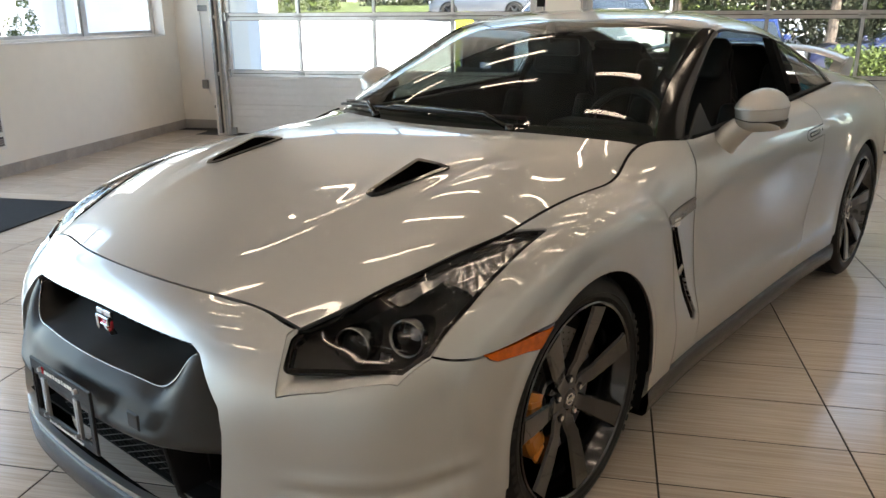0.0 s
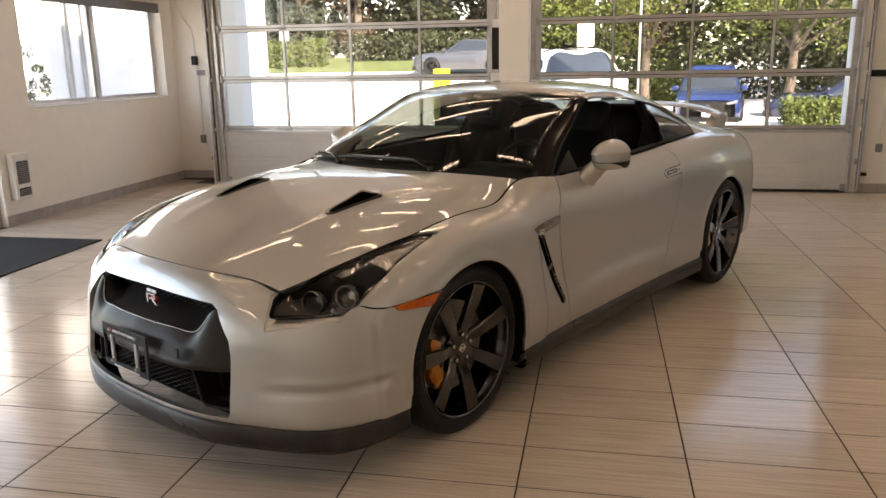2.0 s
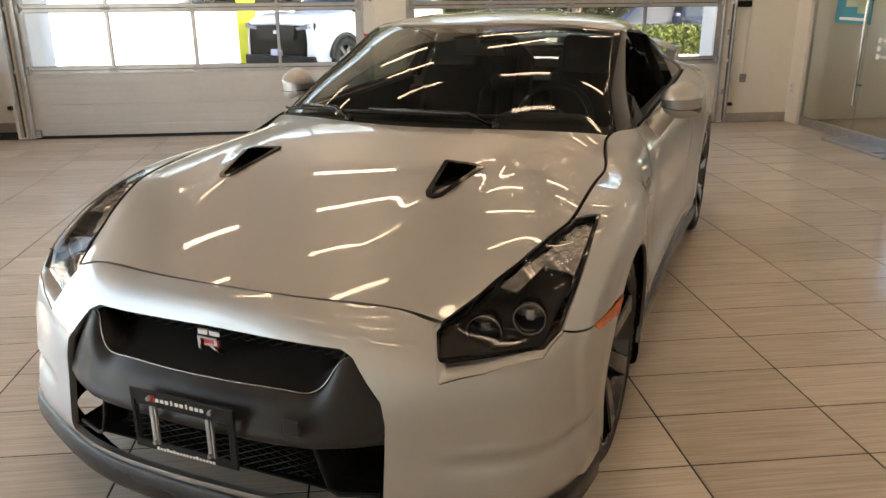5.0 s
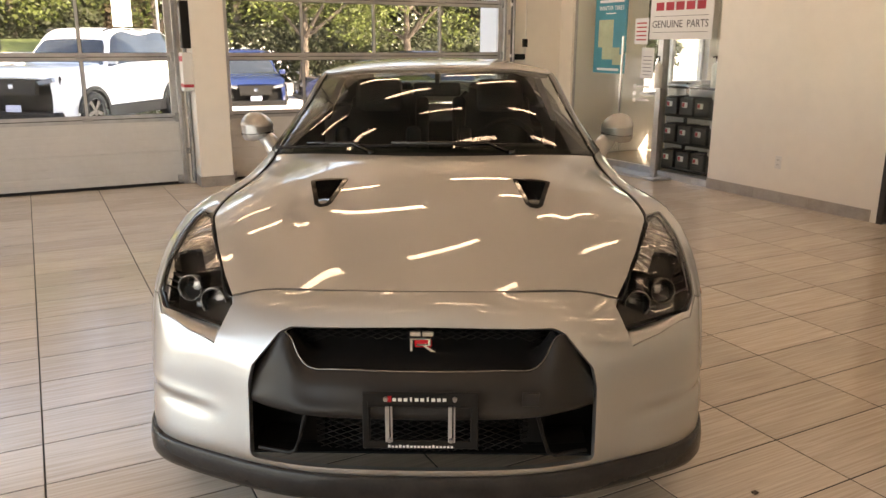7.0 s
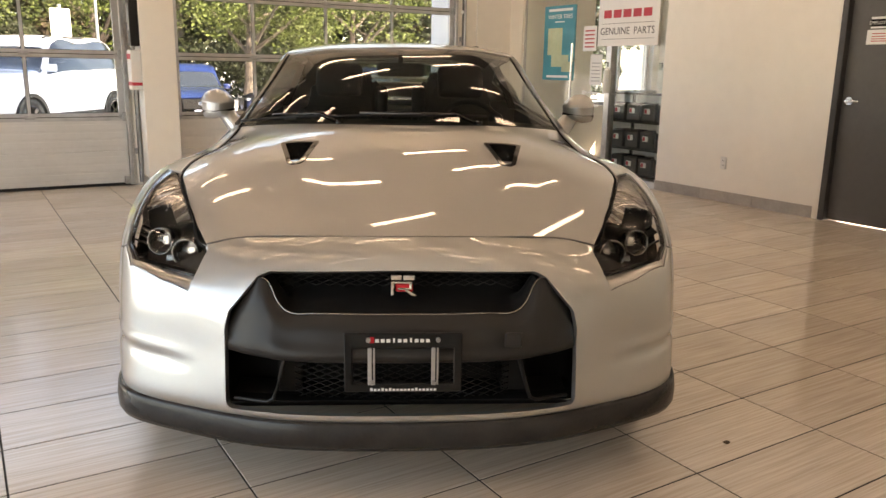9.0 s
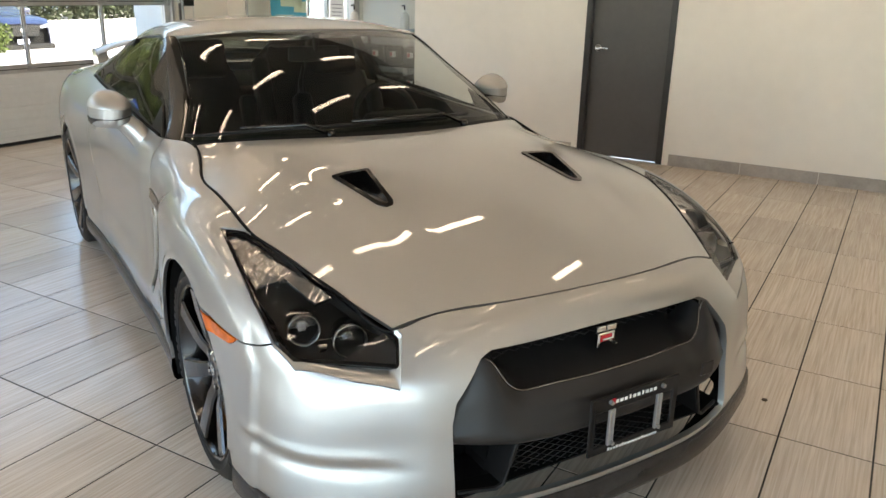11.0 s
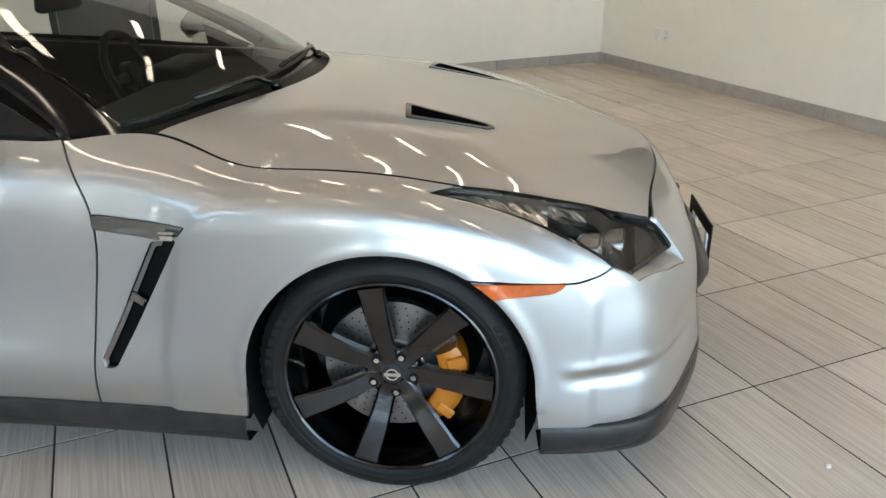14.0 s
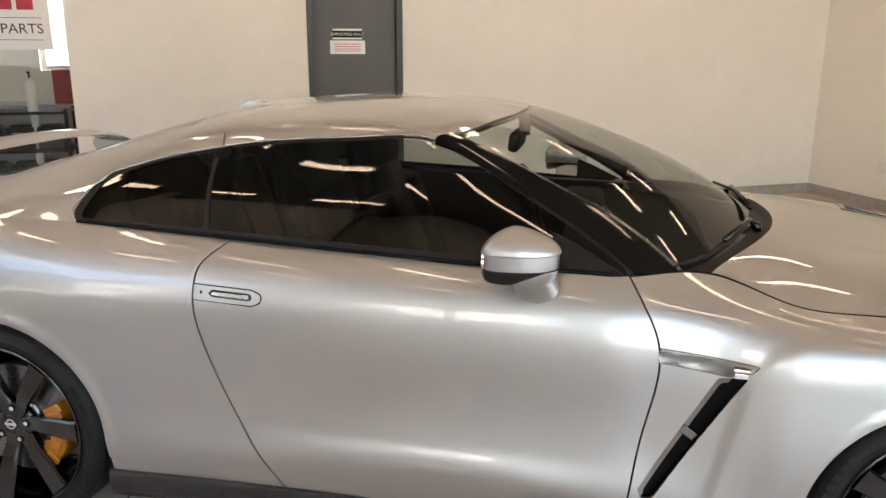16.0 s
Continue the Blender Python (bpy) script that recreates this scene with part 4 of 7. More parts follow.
def lamp_unit(flip):
    sx = -1 if flip else 1
    inner = flank_sheet.cut(lambda v, p: -headlamp_d(v, HEADLAMP))
    ring = flank_sheet.cut(lambda v, p: -headlamp_d(v, HEADLAMP_LEDGE) - .001).cut(lambda v, p: headlamp_d(v, HEADLAMP) - .001)
    lower = lambda v: 1 - ramp(v[:, 1], -.60, -.52)
    lens = inner.moved(lambda v, p: -.004 - .012 * lower(v))
    ledge = ring.moved(lambda v, p: -np.clip(-headlamp_d(v, HEADLAMP_LEDGE), 0, .03) * .85 * lower(v) - .002)
    case = inner.moved(lambda v, p: -.030 - .045 * (1 - ramp(v[:, 1], -.48, -.36)))
    if flip:
        lens, ledge, case = lens.flipped(), ledge.flipped(), case.flipped()
    unit = lens.panel("headlamp", LENS, car, "clear swept-back headlamp with two projectors", 0)
    ledge.panel("headlamp_ledge", PAINT, car, "", .02)
    case.panel("housing", SATIN_BLACK, unit, "black lamp housing", lambda v: -.026 - .030 * (1 - ramp(v[:, 1], -.48, -.36)))
    rim_sheet = inner.cut(lambda v, p: headlamp_d(v, HEADLAMP) + .007).moved(lambda v, p: -.003 - .012 * lower(v))
    (rim_sheet.flipped() if flip else rim_sheet).panel("lens_rim", GLOSS_BLACK, unit, "black lens edge", .012)
    tail = inner.cut(lambda v, p: v[:, 1] + .40).cut(lambda v, p: -headlamp_d(v, HEADLAMP) - .012).moved(lambda v, p: -.019 + .0022 * np.sin(v[:, 1] * 95) * np.sin(v[:, 0] * 95 + v[:, 1] * 30))
    (tail.flipped() if flip else tail).panel("turn_reflector", REFLECTOR, unit, "faceted chrome reflector", .01)
    for x, y, z, r in ((.672, -.588, .655, .047), (.770, -.515, .678, .044)):
        aim = Vector((sx * .22, -1, .10)).normalized()
        m = Matrix.Translation((sx * x, y, z)) @ aim.to_track_quat("Z", "Y").to_matrix().to_4x4()
        bm = bmesh.new()
        lathe(bm, [(r * .55, -.085), (r * .80, -.080), (r * .86, -.04), (r * .97, -.036), (r, -.01), (r, .012), (r * .93, .018), (r * .86, .012), (r * .80, -.005)], 40, m)
        barrel = part("projector", bm, BOWL, unit, "smoked chrome projector bowl", smooth=True)
        bm = bmesh.new()
        lathe(bm, [(r * .985, .0135), (r * .985, .0165), (r * .945, .0185), (r * .93, .0165)], 40, m)
        part("bowl_edge", bm, DARK_CHROME, barrel, "thin bright rim", smooth=True)
        bm = bmesh.new()
        bmesh.ops.create_uvsphere(bm, u_segments=28, v_segments=16, radius=r * .78, matrix=m @ Matrix.Translation((0, 0, -.018)) @ Matrix.Diagonal((1, 1, .75, 1)))
        part("lamp_lens", bm, LENS, barrel, "clear bulging lens", smooth=True)
        bm = bmesh.new()
        cyl(bm, r * .8, r * .8, .004, m @ Matrix.Translation((0, 0, -.035)), 28)
        part("lamp_shade", bm, BOWL, barrel)
        bm = bmesh.new()
        box(bm, -r * .30, r * .30, -r * .38, r * .38, -.034, -.024, .003, m)
        part("lamp_core", bm, SATIN_CHROME, barrel)
    bm = bmesh.new()
    m = Matrix.Translation((sx * .735, -.560, .632)) @ Vector((sx * .2, -1, .25)).normalized().to_track_quat("Z", "Y").to_matrix().to_4x4()
    box(bm, -.014, .014, -.012, .012, -.012, .004, .004, m)
    lamp_ = part("parking_lamp", bm, BOWL, unit)
    bm = bmesh.new()
    tube(bm, [m @ Vector(c) for c in ((-.052, -.020, .004), (.050, -.022, .000), (.056, .026, -.004), (-.030, .024, .002))], .0011, 6, close=True)
    part("lamp_tray", bm, DARK_CHROME, lamp_, "thin bright tray edge")
    blade = inner.cut(lambda v, p: np.minimum(v[:, 1] + .505, -.385 - v[:, 1])).cut(lambda v, p: np.minimum(-headlamp_d(v, HEADLAMP) - .012, .052 + headlamp_d(v, HEADLAMP))).cut(lambda v, p: .79 - v[:, 0]).moved(lambda v, p: -.017 + .0015 * np.sin((v[:, 0] + v[:, 1]) * 90))
    (blade.flipped() if flip else blade).panel("side_blade", REFLECTOR, unit, "bright inner side blade", .012)
    plinth = inner.cut(lambda v, p: -.660 - v[:, 1]).cut(lambda v, p: -headlamp_d(v, HEADLAMP) - .010).moved(lambda v, p: np.full(len(v), -.040))
    (plinth.flipped() if flip else plinth).panel("lamp_plinth", DARK_METAL, unit, "dark grey lower plinth", .006)
    bm = bmesh.new()
    bmesh.ops.create_uvsphere(bm, u_segments=12, v_segments=8, radius=.015, matrix=Matrix.Translation((sx * .812, -.285, .790)) @ Matrix.Diagonal((1, 1.3, 1, 1)))
    for k in range(5):
        bm2 = bmesh.new()
        x = .790 + .011 * k
        tube(bm2, [(sx * x, -.385 + .012 * k, .752 + .003 * k), (sx * (x + .004), -.335, .776), (sx * (x + .006), -.285, .792)], .0022, 6)
        part("lens_rib", bm2, CHROME, unit, "bright vertical rib", smooth=True)
    part("turn_bulb", bm, BULB, unit, "orange turn signal bulb", smooth=True)


lamp_unit(False)
lamp_unit(True)

# ---- the car: mouth ----
GX = np.array([0, .15, .27, .325, .365, .392, .415, .46, .505])
g_top = np.stack([GX, [-.898, -.890, -.877, -.866, -.846, -.822, -.811, -.806, -.808], [.552, .550, .548, .550, .590, .632, .638, .590, .520]], 1)
g_bot = np.stack([GX, [-.952, -.947, -.938, -.931, -.922, -.908, -.897, -.872, -.843], [.436, .436, .436, .437, .437, .438, .438, .439, .441]], 1)
mid1 = g_top * .66 + g_bot * .34 + np.array([0, -.012, 0])
mid2 = g_top * .33 + g_bot * .67 + np.array([0, -.008, 0])
ret1 = g_bot + np.array([0, .006, -.010])
ret2 = g_bot + np.array([0, .050, -.016])
gs = np.linspace(0, 8, 81)
bar_pts = loft(np.stack([ret2, ret1, g_bot, mid2, mid1, g_top], 1), gs, np.linspace(0, 5, 36), mirror_u=True)
bar_pts[:, :, 1] = faired(bar_pts, 1.0, 1.0, .34)[:, :, 1]
bar = Sheet.grid(bar_pts, gs, np.linspace(0, 5, 36))
grille_bar = whole(bar, "grille_bar", DARK_METAL, "dark grey painted bumper bar across the mouth", 0)
edge = loft(np.stack([g_top, g_top], 1) + np.array([[[0, 0, 0]], ]), gs, [0.0], mirror_u=True)[:, 0]
k_end = int(np.searchsorted(gs, 5.6))
line = [tuple(p * np.array([-1, 1, 1])) for p in edge[k_end:0:-1]] + [tuple(p) for p in edge[:k_end + 1]]
bm = bmesh.new()
tube(bm, line, .0028, 6)
part("chrome_line", bm, DARK_CHROME, grille_bar, "thin chrome line", smooth=True)
GX2 = GX[:6]
sc = [g_top[:6] + np.array([0, .003, -.001]), g_top[:6] * np.array([.97, 1, 1]) + np.array([0, .035, .006]), g_top[:6] * np.array([.92, 1, 0]) + np.array([0, .085, .575]), g_top[:6] * np.array([.90, 0, 0]) + np.array([0, -.735, .612])]
s2 = np.linspace(0, 5, 51)
scoop = Sheet.grid(loft(np.stack(sc, 1), s2, np.linspace(0, 3, 19), mirror_u=True), s2, np.linspace(0, 3, 19))
whole(scoop, "upper_scoop", SATIN_BLACK, "satin black intake scoop", 0)
bm = bmesh.new()
box(bm, -.52, .52, -.700, -.69, .25, .70)
box(bm, -.52, .52, -.86, -.69, .270, .276)
part("mouth_backing", bm, MATT_BLACK, car)


def lattice(name, x0, x1, z0, z1, y, step, r):
    """Crossed wires of a mesh grille."""
    bm = bmesh.new()
    slope = .42
    for sgn in (1, -1):
        x = x0 - (z1 - z0) / slope
        while x < x1 + (z1 - z0) / slope:
            a, b = (x, z0), (x + (z1 - z0) / slope, z1)
            if sgn < 0:
                a, b = (x, z1), (x + (z1 - z0) / slope, z0)
            t0 = max(0, (x0 - a[0]) / (b[0] - a[0]))
            t1 = min(1, (x1 - a[0]) / (b[0] - a[0]))
            if t1 - t0 > .02:
                pa = (a[0] + t0 * (b[0] - a[0]), y(a[0] + t0 * (b[0] - a[0])), a[1] + t0 * (b[1] - a[1]))
                pb = (a[0] + t1 * (b[0] - a[0]), y(a[0] + t1 * (b[0] - a[0])), a[1] + t1 * (b[1] - a[1]))
                tube(bm, [pa, ((pa[0] + pb[0]) / 2, y((pa[0] + pb[0]) / 2), (pa[2] + pb[2]) / 2), pb], r, 5)
            x += step
    return tagged(part(name, bm, SATIN_BLACK, car, "black crossed-wire grille mesh", smooth=True), kind="stuff")


lattice("upper_grille", -.385, .385, .585, .662, lambda x: -.765 + .15 * x * x, .040, .0016)
lattice("lower_grille", -.315, .315, .285, .428, lambda x: -.868 + .25 * x * x, .044, .0017)
for sx in (1, -1):
    bm = bmesh.new()
    y0 = -.895
    pts = [(sx * .335, y0, .424), (sx * .352, y0 + .004, .36), (sx * .372, y0 + .008, .296), (sx * .392, y0 + .012, .284), (sx * .49, y0 + .045, .284)]
    tube(bm, pts, .006, 8)
    box(bm, min(sx * .30, sx * .37), max(sx * .30, sx * .37), -.80, -.70, .28, .43)
    prism(bm, [(sx * .333, .43), (sx * .351, .36), (sx * .371, .292), (sx * .375, .292), (sx * .356, .36), (sx * .338, .43)], "y", -.893, -.73)
    part("brake_duct", bm, SATIN_BLACK, car, "black side air duct frame", smooth=False)
bm = bmesh.new()
ys = np.linspace(-.50, .50, 41)
lo = [(x, -.862 + .16 * x * x, .272) for x in ys]
for a, b in zip(lo, lo[1:]):
    v = [bm.verts.new(c) for c in (a, b, (b[0], b[1] + .12, .287), (a[0], a[1] + .12, .287))]
    bm.faces.new(v)
bmesh.ops.remove_doubles(bm, verts=bm.verts, dist=1e-4)
part("mouth_floor", bm, SATIN_BLACK, car, smooth=True)
bm = bmesh.new()
box(bm, .285, .335, -.9475, -.941, .468, .512, .004)
part("tow_cover", bm, DARK_METAL, grille_bar, "square tow hook cover")

# badge: a red slab under a chrome bar
bm = bmesh.new()
box(bm, -.036, -.004, -.838, -.828, .634, .650, .002)
box(bm, .000, .034, -.838, -.828, .634, .650, .002)
badge = part("badge", bm, CHROME, car, "chrome and red nose badge")
bm = bmesh.new()
box(bm, -.022, .028, -.836, -.826, .600, .624, .003)
part("badge_field", bm, RED, badge, "red enamel field")
bm = bmesh.new()
box(bm, -.036, -.026, -.842, -.826, .590, .632, .002)
box(bm, -.030, .026, -.842, -.826, .625, .632, .002)
box(bm, .018, .026, -.842, -.826, .608, .630, .002)
box(bm, -.016, .022, -.842, -.826, .607, .613, .002)
prism(bm, [(.002, .608), (.012, .608), (.040, .590), (.026, .590)], "y", -.842, -.826)
part("badge_edge", bm, CHROME, badge)

# number plate holder, empty
bm = bmesh.new()
PZ0, PZ1, PY = .348, .522, -.972
box(bm, -.163, .163, PY, PY + .008, PZ1 - .046, PZ1, .003)
box(bm, -.163, .163, PY, PY + .008, PZ0, PZ0 + .026, .003)
box(bm, -.163, -.140, PY, PY + .008, PZ0 + .02, PZ1 - .04, .003)
box(bm, .140, .163, PY, PY + .008, PZ0 + .02, PZ1 - .04, .003)
box(bm, -.150, -.146, PY - .003, PY, PZ0 + .03, PZ1 - .03)
plate = part("plate_frame", bm, SATIN_BLACK, car, "black dealer plate frame without a number plate")
for sx in (-1, 1):
    bm = bmesh.new()
    box(bm, sx * .088 - .010, sx * .088 + .001, PY - .005, PY + .004, .372, .480, .001)
    box(bm, sx * .088 + .005, sx * .088 + .010, PY - .005, PY + .004, .372, .480, .001)
    strap = part("mounting_strap", bm, ALUMINIUM, plate, "slotted aluminium strap")
    bm = bmesh.new()
    cyl(bm, .007, .006, .01, pose(sx * .096, PY - .004, .503, 90, 0, 0), 12)
    part("bolt", bm, STEEL, plate)
    bm = bmesh.new()
    cyl(bm, .007, .006, .012, pose(sx * .086, PY - .008, .380, 90, 0, 0), 6)
    part("bolt", bm, STEEL, strap)
bm = bmesh.new()
for k in range(10):
    w_, h_ = (.0052, .0052) if k not in (3, 6) else (.0026, .0068)
    box(bm, -.072 + .0155 * k - w_, -.072 + .0155 * k + w_, PY - .0015, PY + .001, .4955, .4960 + 2 * h_ * .85)
part("frame_print", bm, WHITE, plate, "white print bar")
bm = bmesh.new()
box(bm, -.092, -.080, PY - .002, PY + .001, .494, .511)
part("frame_arrow", bm, RED, plate)
bm = bmesh.new()
for k in range(18):
    box(bm, -.088 + .0104 * k - .0036, -.088 + .0104 * k + .0036, PY - .0015, PY + .001, .3530, .3590 + .0025 * (k in (0, 3, 5, 12)))
part("frame_print", bm, WHITE, plate)

# ---- the car: mirrors, handles, wipers, wing ----
MIRROR_LEVELS = [(-1.0, .74), (-.97, .84), (-.88, .90), (-.62, .945), (-.36, .96), (-.08, .972), (-.03, .976), (0.0, 1.0), (.05, 1.0), (.20, .955), (.38, .86), (.56, .73), (.74, .54), (.88, .33), (.965, .15), (1.0, .02)]


def mirror_ring(bm, sx, z, s, grow, lift=lambda y: 0.0):
    """One level of the mirror shell: flat towards the rear, rounded towards the nose."""
    ring = []
    for j in range(44):
        a = 2 * math.pi * j / 44
        c, n = math.cos(a), math.sin(a)
        x = math.copysign(abs(c) ** .72, c) * s ** (.62 if z > 0 else 1)
        y = math.copysign(abs(n) ** .80, n) * s
        zz = z + lift(y)
        inner = 1 - (.42 if zz < 0 else .16) * max(0, -x)
        y *= .68 if y > 0 else 1 - .25 * abs(x) ** 2
        ring.append(bm.verts.new((sx * (.940 + (.084 + grow) * x), 1.135 + (.120 + grow) * y + .012 * x, 1.046 + (.067 if zz > 0 else .077) * zz * inner + .004 * x)))
    return ring


def skin(bm, rings, cap=True):
    for a, b in zip(rings, rings[1:]):
        for j in range(len(a)):
            k = (j + 1) % len(a)
            bm.faces.new((a[j], a[k], b[k], b[j]))
    if cap:
        bm.faces.new(rings[0][::-1])
        bm.faces.new(rings[-1])
    bmesh.ops.recalc_face_normals(bm, faces=bm.faces)


def door_mirror(sx):
    bm = bmesh.new()
    skin(bm, [mirror_ring(bm, sx, z, s, 0) for z, s in MIRROR_LEVELS])
    shell = part("door_mirror", bm, PAINT, car, "silver door mirror with a black lower lip", angle=32)
    bm = bmesh.new()
    rise = lambda y: .42 * max(0, -y - .1)
    skin(bm, [mirror_ring(bm, sx, -1.0, .72, .001, rise), mirror_ring(bm, sx, -.97, .86, .0025, rise), mirror_ring(bm, sx, -.88, .915, .003, rise), mirror_ring(bm, sx, -.72, .955, .003, lambda y: .6 * rise(y)), mirror_ring(bm, sx, -.54, .960, .003), mirror_ring(bm, sx, -.52, .945, .000)])
    part("mirror_lip", bm, GLOSS_BLACK, shell, "gloss black lip", angle=40)
    bm = bmesh.new()
    rings = []
    for k in range(7):
        t = k / 6
        c = Vector((sx * (.840 + .075 * t), 1.085 + .035 * t, .920 + .085 * t ** .8))
        rx, ry = .036 + .014 * (1 - t), .048 + .016 * (1 - t)
        rings.append([bm.verts.new(c + Vector((sx * rx * math.cos(a) * .6, ry * math.sin(a), -rx * math.cos(a) * .8))) for a in [2 * math.pi * j / 20 for j in range(20)]])
    for a, b in zip(rings, rings[1:]):
        for j in range(20):
            bm.faces.new((a[j], a[(j + 1) % 20], b[(j + 1) % 20], b[j]))
    part("mirror_foot", bm, PAINT, shell, smooth=True)
    bm = bmesh.new()
    cyl(bm, 1, 1, .006, pose(sx * .944, 1.2085, 1.026, 90, 0, 0) @ Matrix.Diagonal((.064, .036, 1, 1)), 32)
    part("mirror_glass", bm, CHROME, shell)
    # triangular base of the mirror in the window corner
    bm = bmesh.new()
    prism(bm, [(.850, .958), (1.055, .964), (1.050, 1.055), (.99, 1.030)], "x", 0, sx * .006, Matrix.Translation((sx * .797, 0, 0)))
    for v in bm.verts:
        v.co.x -= sx * .55 * max(0, v.co.z - .958)
    part("mirror_triangle", bm, SATIN_BLACK, car, "black window corner panel")


door_mirror(1)
door_mirror(-1)

for sx, panel_ in ((1, doors[0]), (-1, doors[1])):
    def on_door(poly, lift, nm, mat, par, label="", edge_=.008):
        sh = door.cut(lambda v, p: -poly(v[:, 1], v[:, 2])).moved(lambda v, p: np.full(len(v), lift))
        return (sh if sx > 0 else sh.flipped()).panel(nm, mat, par, label, edge_)
    outer = outline([(2.080, .842), (1.885, .829), (1.872, .850), (1.885, .866), (2.080, .878)], .006)
    on_door(outer, .0012, "handle_recess", GLOSS_BLACK, panel_, "dark gap round the flush handle", .0)
    on_door(outline([(2.082, .842), (1.885, .830), (1.873, .850), (1.885, .865), (2.082, .877)], .0038), .0024, "door_handle", PAINT, panel_, "flush silver door handle", .01)
    on_door(outline([(2.020, .849), (1.905, .842), (1.896, .850), (1.905, .859), (2.020, .866), (2.030, .858)], .002), .0034, "handle_edge", SATIN_BLACK, panel_, "", .004)
    on_door(outline([(2.018, .852), (1.906, .845), (1.900, .851), (1.906, .857), (2.018, .864), (2.026, .858)]), .0050, "handle_grip", SATIN_CHROME, panel_, "satin chrome grip", .004)
    on_door(outline([(2.058, .852), (2.048, .852), (2.048, .868), (2.058, .868)]), .0036, "handle_lock", MATT_BLACK, panel_, "", .004)

bm = bmesh.new()
hood_rear = loft(HOOD, [7.0], np.linspace(0, 4, 41), mirror_v=True)[0]
glass_base = loft(CABIN, [.06], np.linspace(3.02, 6, 41), mirror_v=True)[0]
nets = np.stack([hood_rear + (0, -.02, -.012), hood_rear * .6 + glass_base * .4 + (0, 0, -.030), glass_base + (0, -.004, -.014), glass_base + (0, .03, .010)], 0)
cowl = Sheet.grid(nets, np.arange(4.0), np.linspace(0, 4, 41))
bm.free()
whole(cowl, "cowl", SATIN_BLACK, "black cowl under the windscreen", 0)


def wiper(points, arm):
    bm = bmesh.new()
    tube(bm, points, .006, 6)
    w = part("wiper", bm, SATIN_BLACK, car, "black wiper resting on the windscreen", smooth=True)
    bm = bmesh.new()
    tube(bm, arm, .008, 6)
    cyl(bm, .018, .014, .03, Matrix.Translation(arm[0]), 16)
    part("wiper_arm", bm, GLOSS_BLACK, w, smooth=True)


def on_screen(s, r, lift):
    sgn = 1
    if r > 6:
        r, sgn = 12 - r, -1
    p = loft(CABIN, [s], [r], mirror_v=True)[0, 0]
    return Vector((sgn * p[0], p[1], p[2] + lift))


# blades lie along the foot of the glass, pivots in the cowl
wiper([on_screen(.06 + .10 * k / 8, 8.6 - 3.9 * k / 8, .020) for k in range(9)], [on_screen(.0, 4.85, .004), on_screen(.10, 5.2, .034), on_screen(.12, 6.6, .030)])
wiper([on_screen(.05 + .06 * k / 8, 8.82 - 1.9 * k / 8 + 0.1, .020) for k in range(9)], [on_screen(.0, 6.9, .004), on_screen(.08, 7.2, .034), on_screen(.10, 8.0, .030)])

# rear wing
bm = bmesh.new()
sec = [(3.26, 1.090), (3.30, 1.106), (3.38, 1.114), (3.46, 1.108), (3.49, 1.098), (3.46, 1.090), (3.38, 1.086), (3.30, 1.082)]
rows = []
for k in range(25):
    x = -.66 + 1.32 * k / 24
    dip = .068 - .080 * (abs(x) / .66) ** 4
    rows.append([bm.verts.new((x, y + .03 * (1 - (x / .66) ** 2) - .02, z + dip)) for y, z in sec])
for a, b in zip(rows, rows[1:]):
    for j in range(8):
        bm.faces.new((a[j], a[(j + 1) % 8], b[(j + 1) % 8], b[j]))
bm.faces.new(rows[0])
bm.faces.new(list(reversed(rows[-1])))
wing = part("rear_wing", bm, PAINT, car, "silver rear wing on two end posts", angle=40)
for sx in (1, -1):
    bm = bmesh.new()
    prism(bm, [(3.18, 1.0), (3.42, .975), (3.48, 1.082), (3.46, 1.108), (3.32, 1.100), (3.25, 1.072)], "x", sx * .60, sx * .668)
    bmesh.ops.bevel(bm, geom=list(bm.edges), offset=.008, segments=2, affect="EDGES")
    part("wing_post", bm, PAINT, wing, angle=40)
bm = bmesh.new()
prism(bm, [(2.20, 1.330), (2.36, 1.296), (2.355, 1.322), (2.31, 1.345), (2.27, 1.349)], "x", -.024, .024)
bmesh.ops.bevel(bm, geom=list(bm.edges), offset=.006, segments=2, affect="EDGES")
part("roof_antenna", bm, PAINT, roof, "silver roof antenna pod", angle=50)
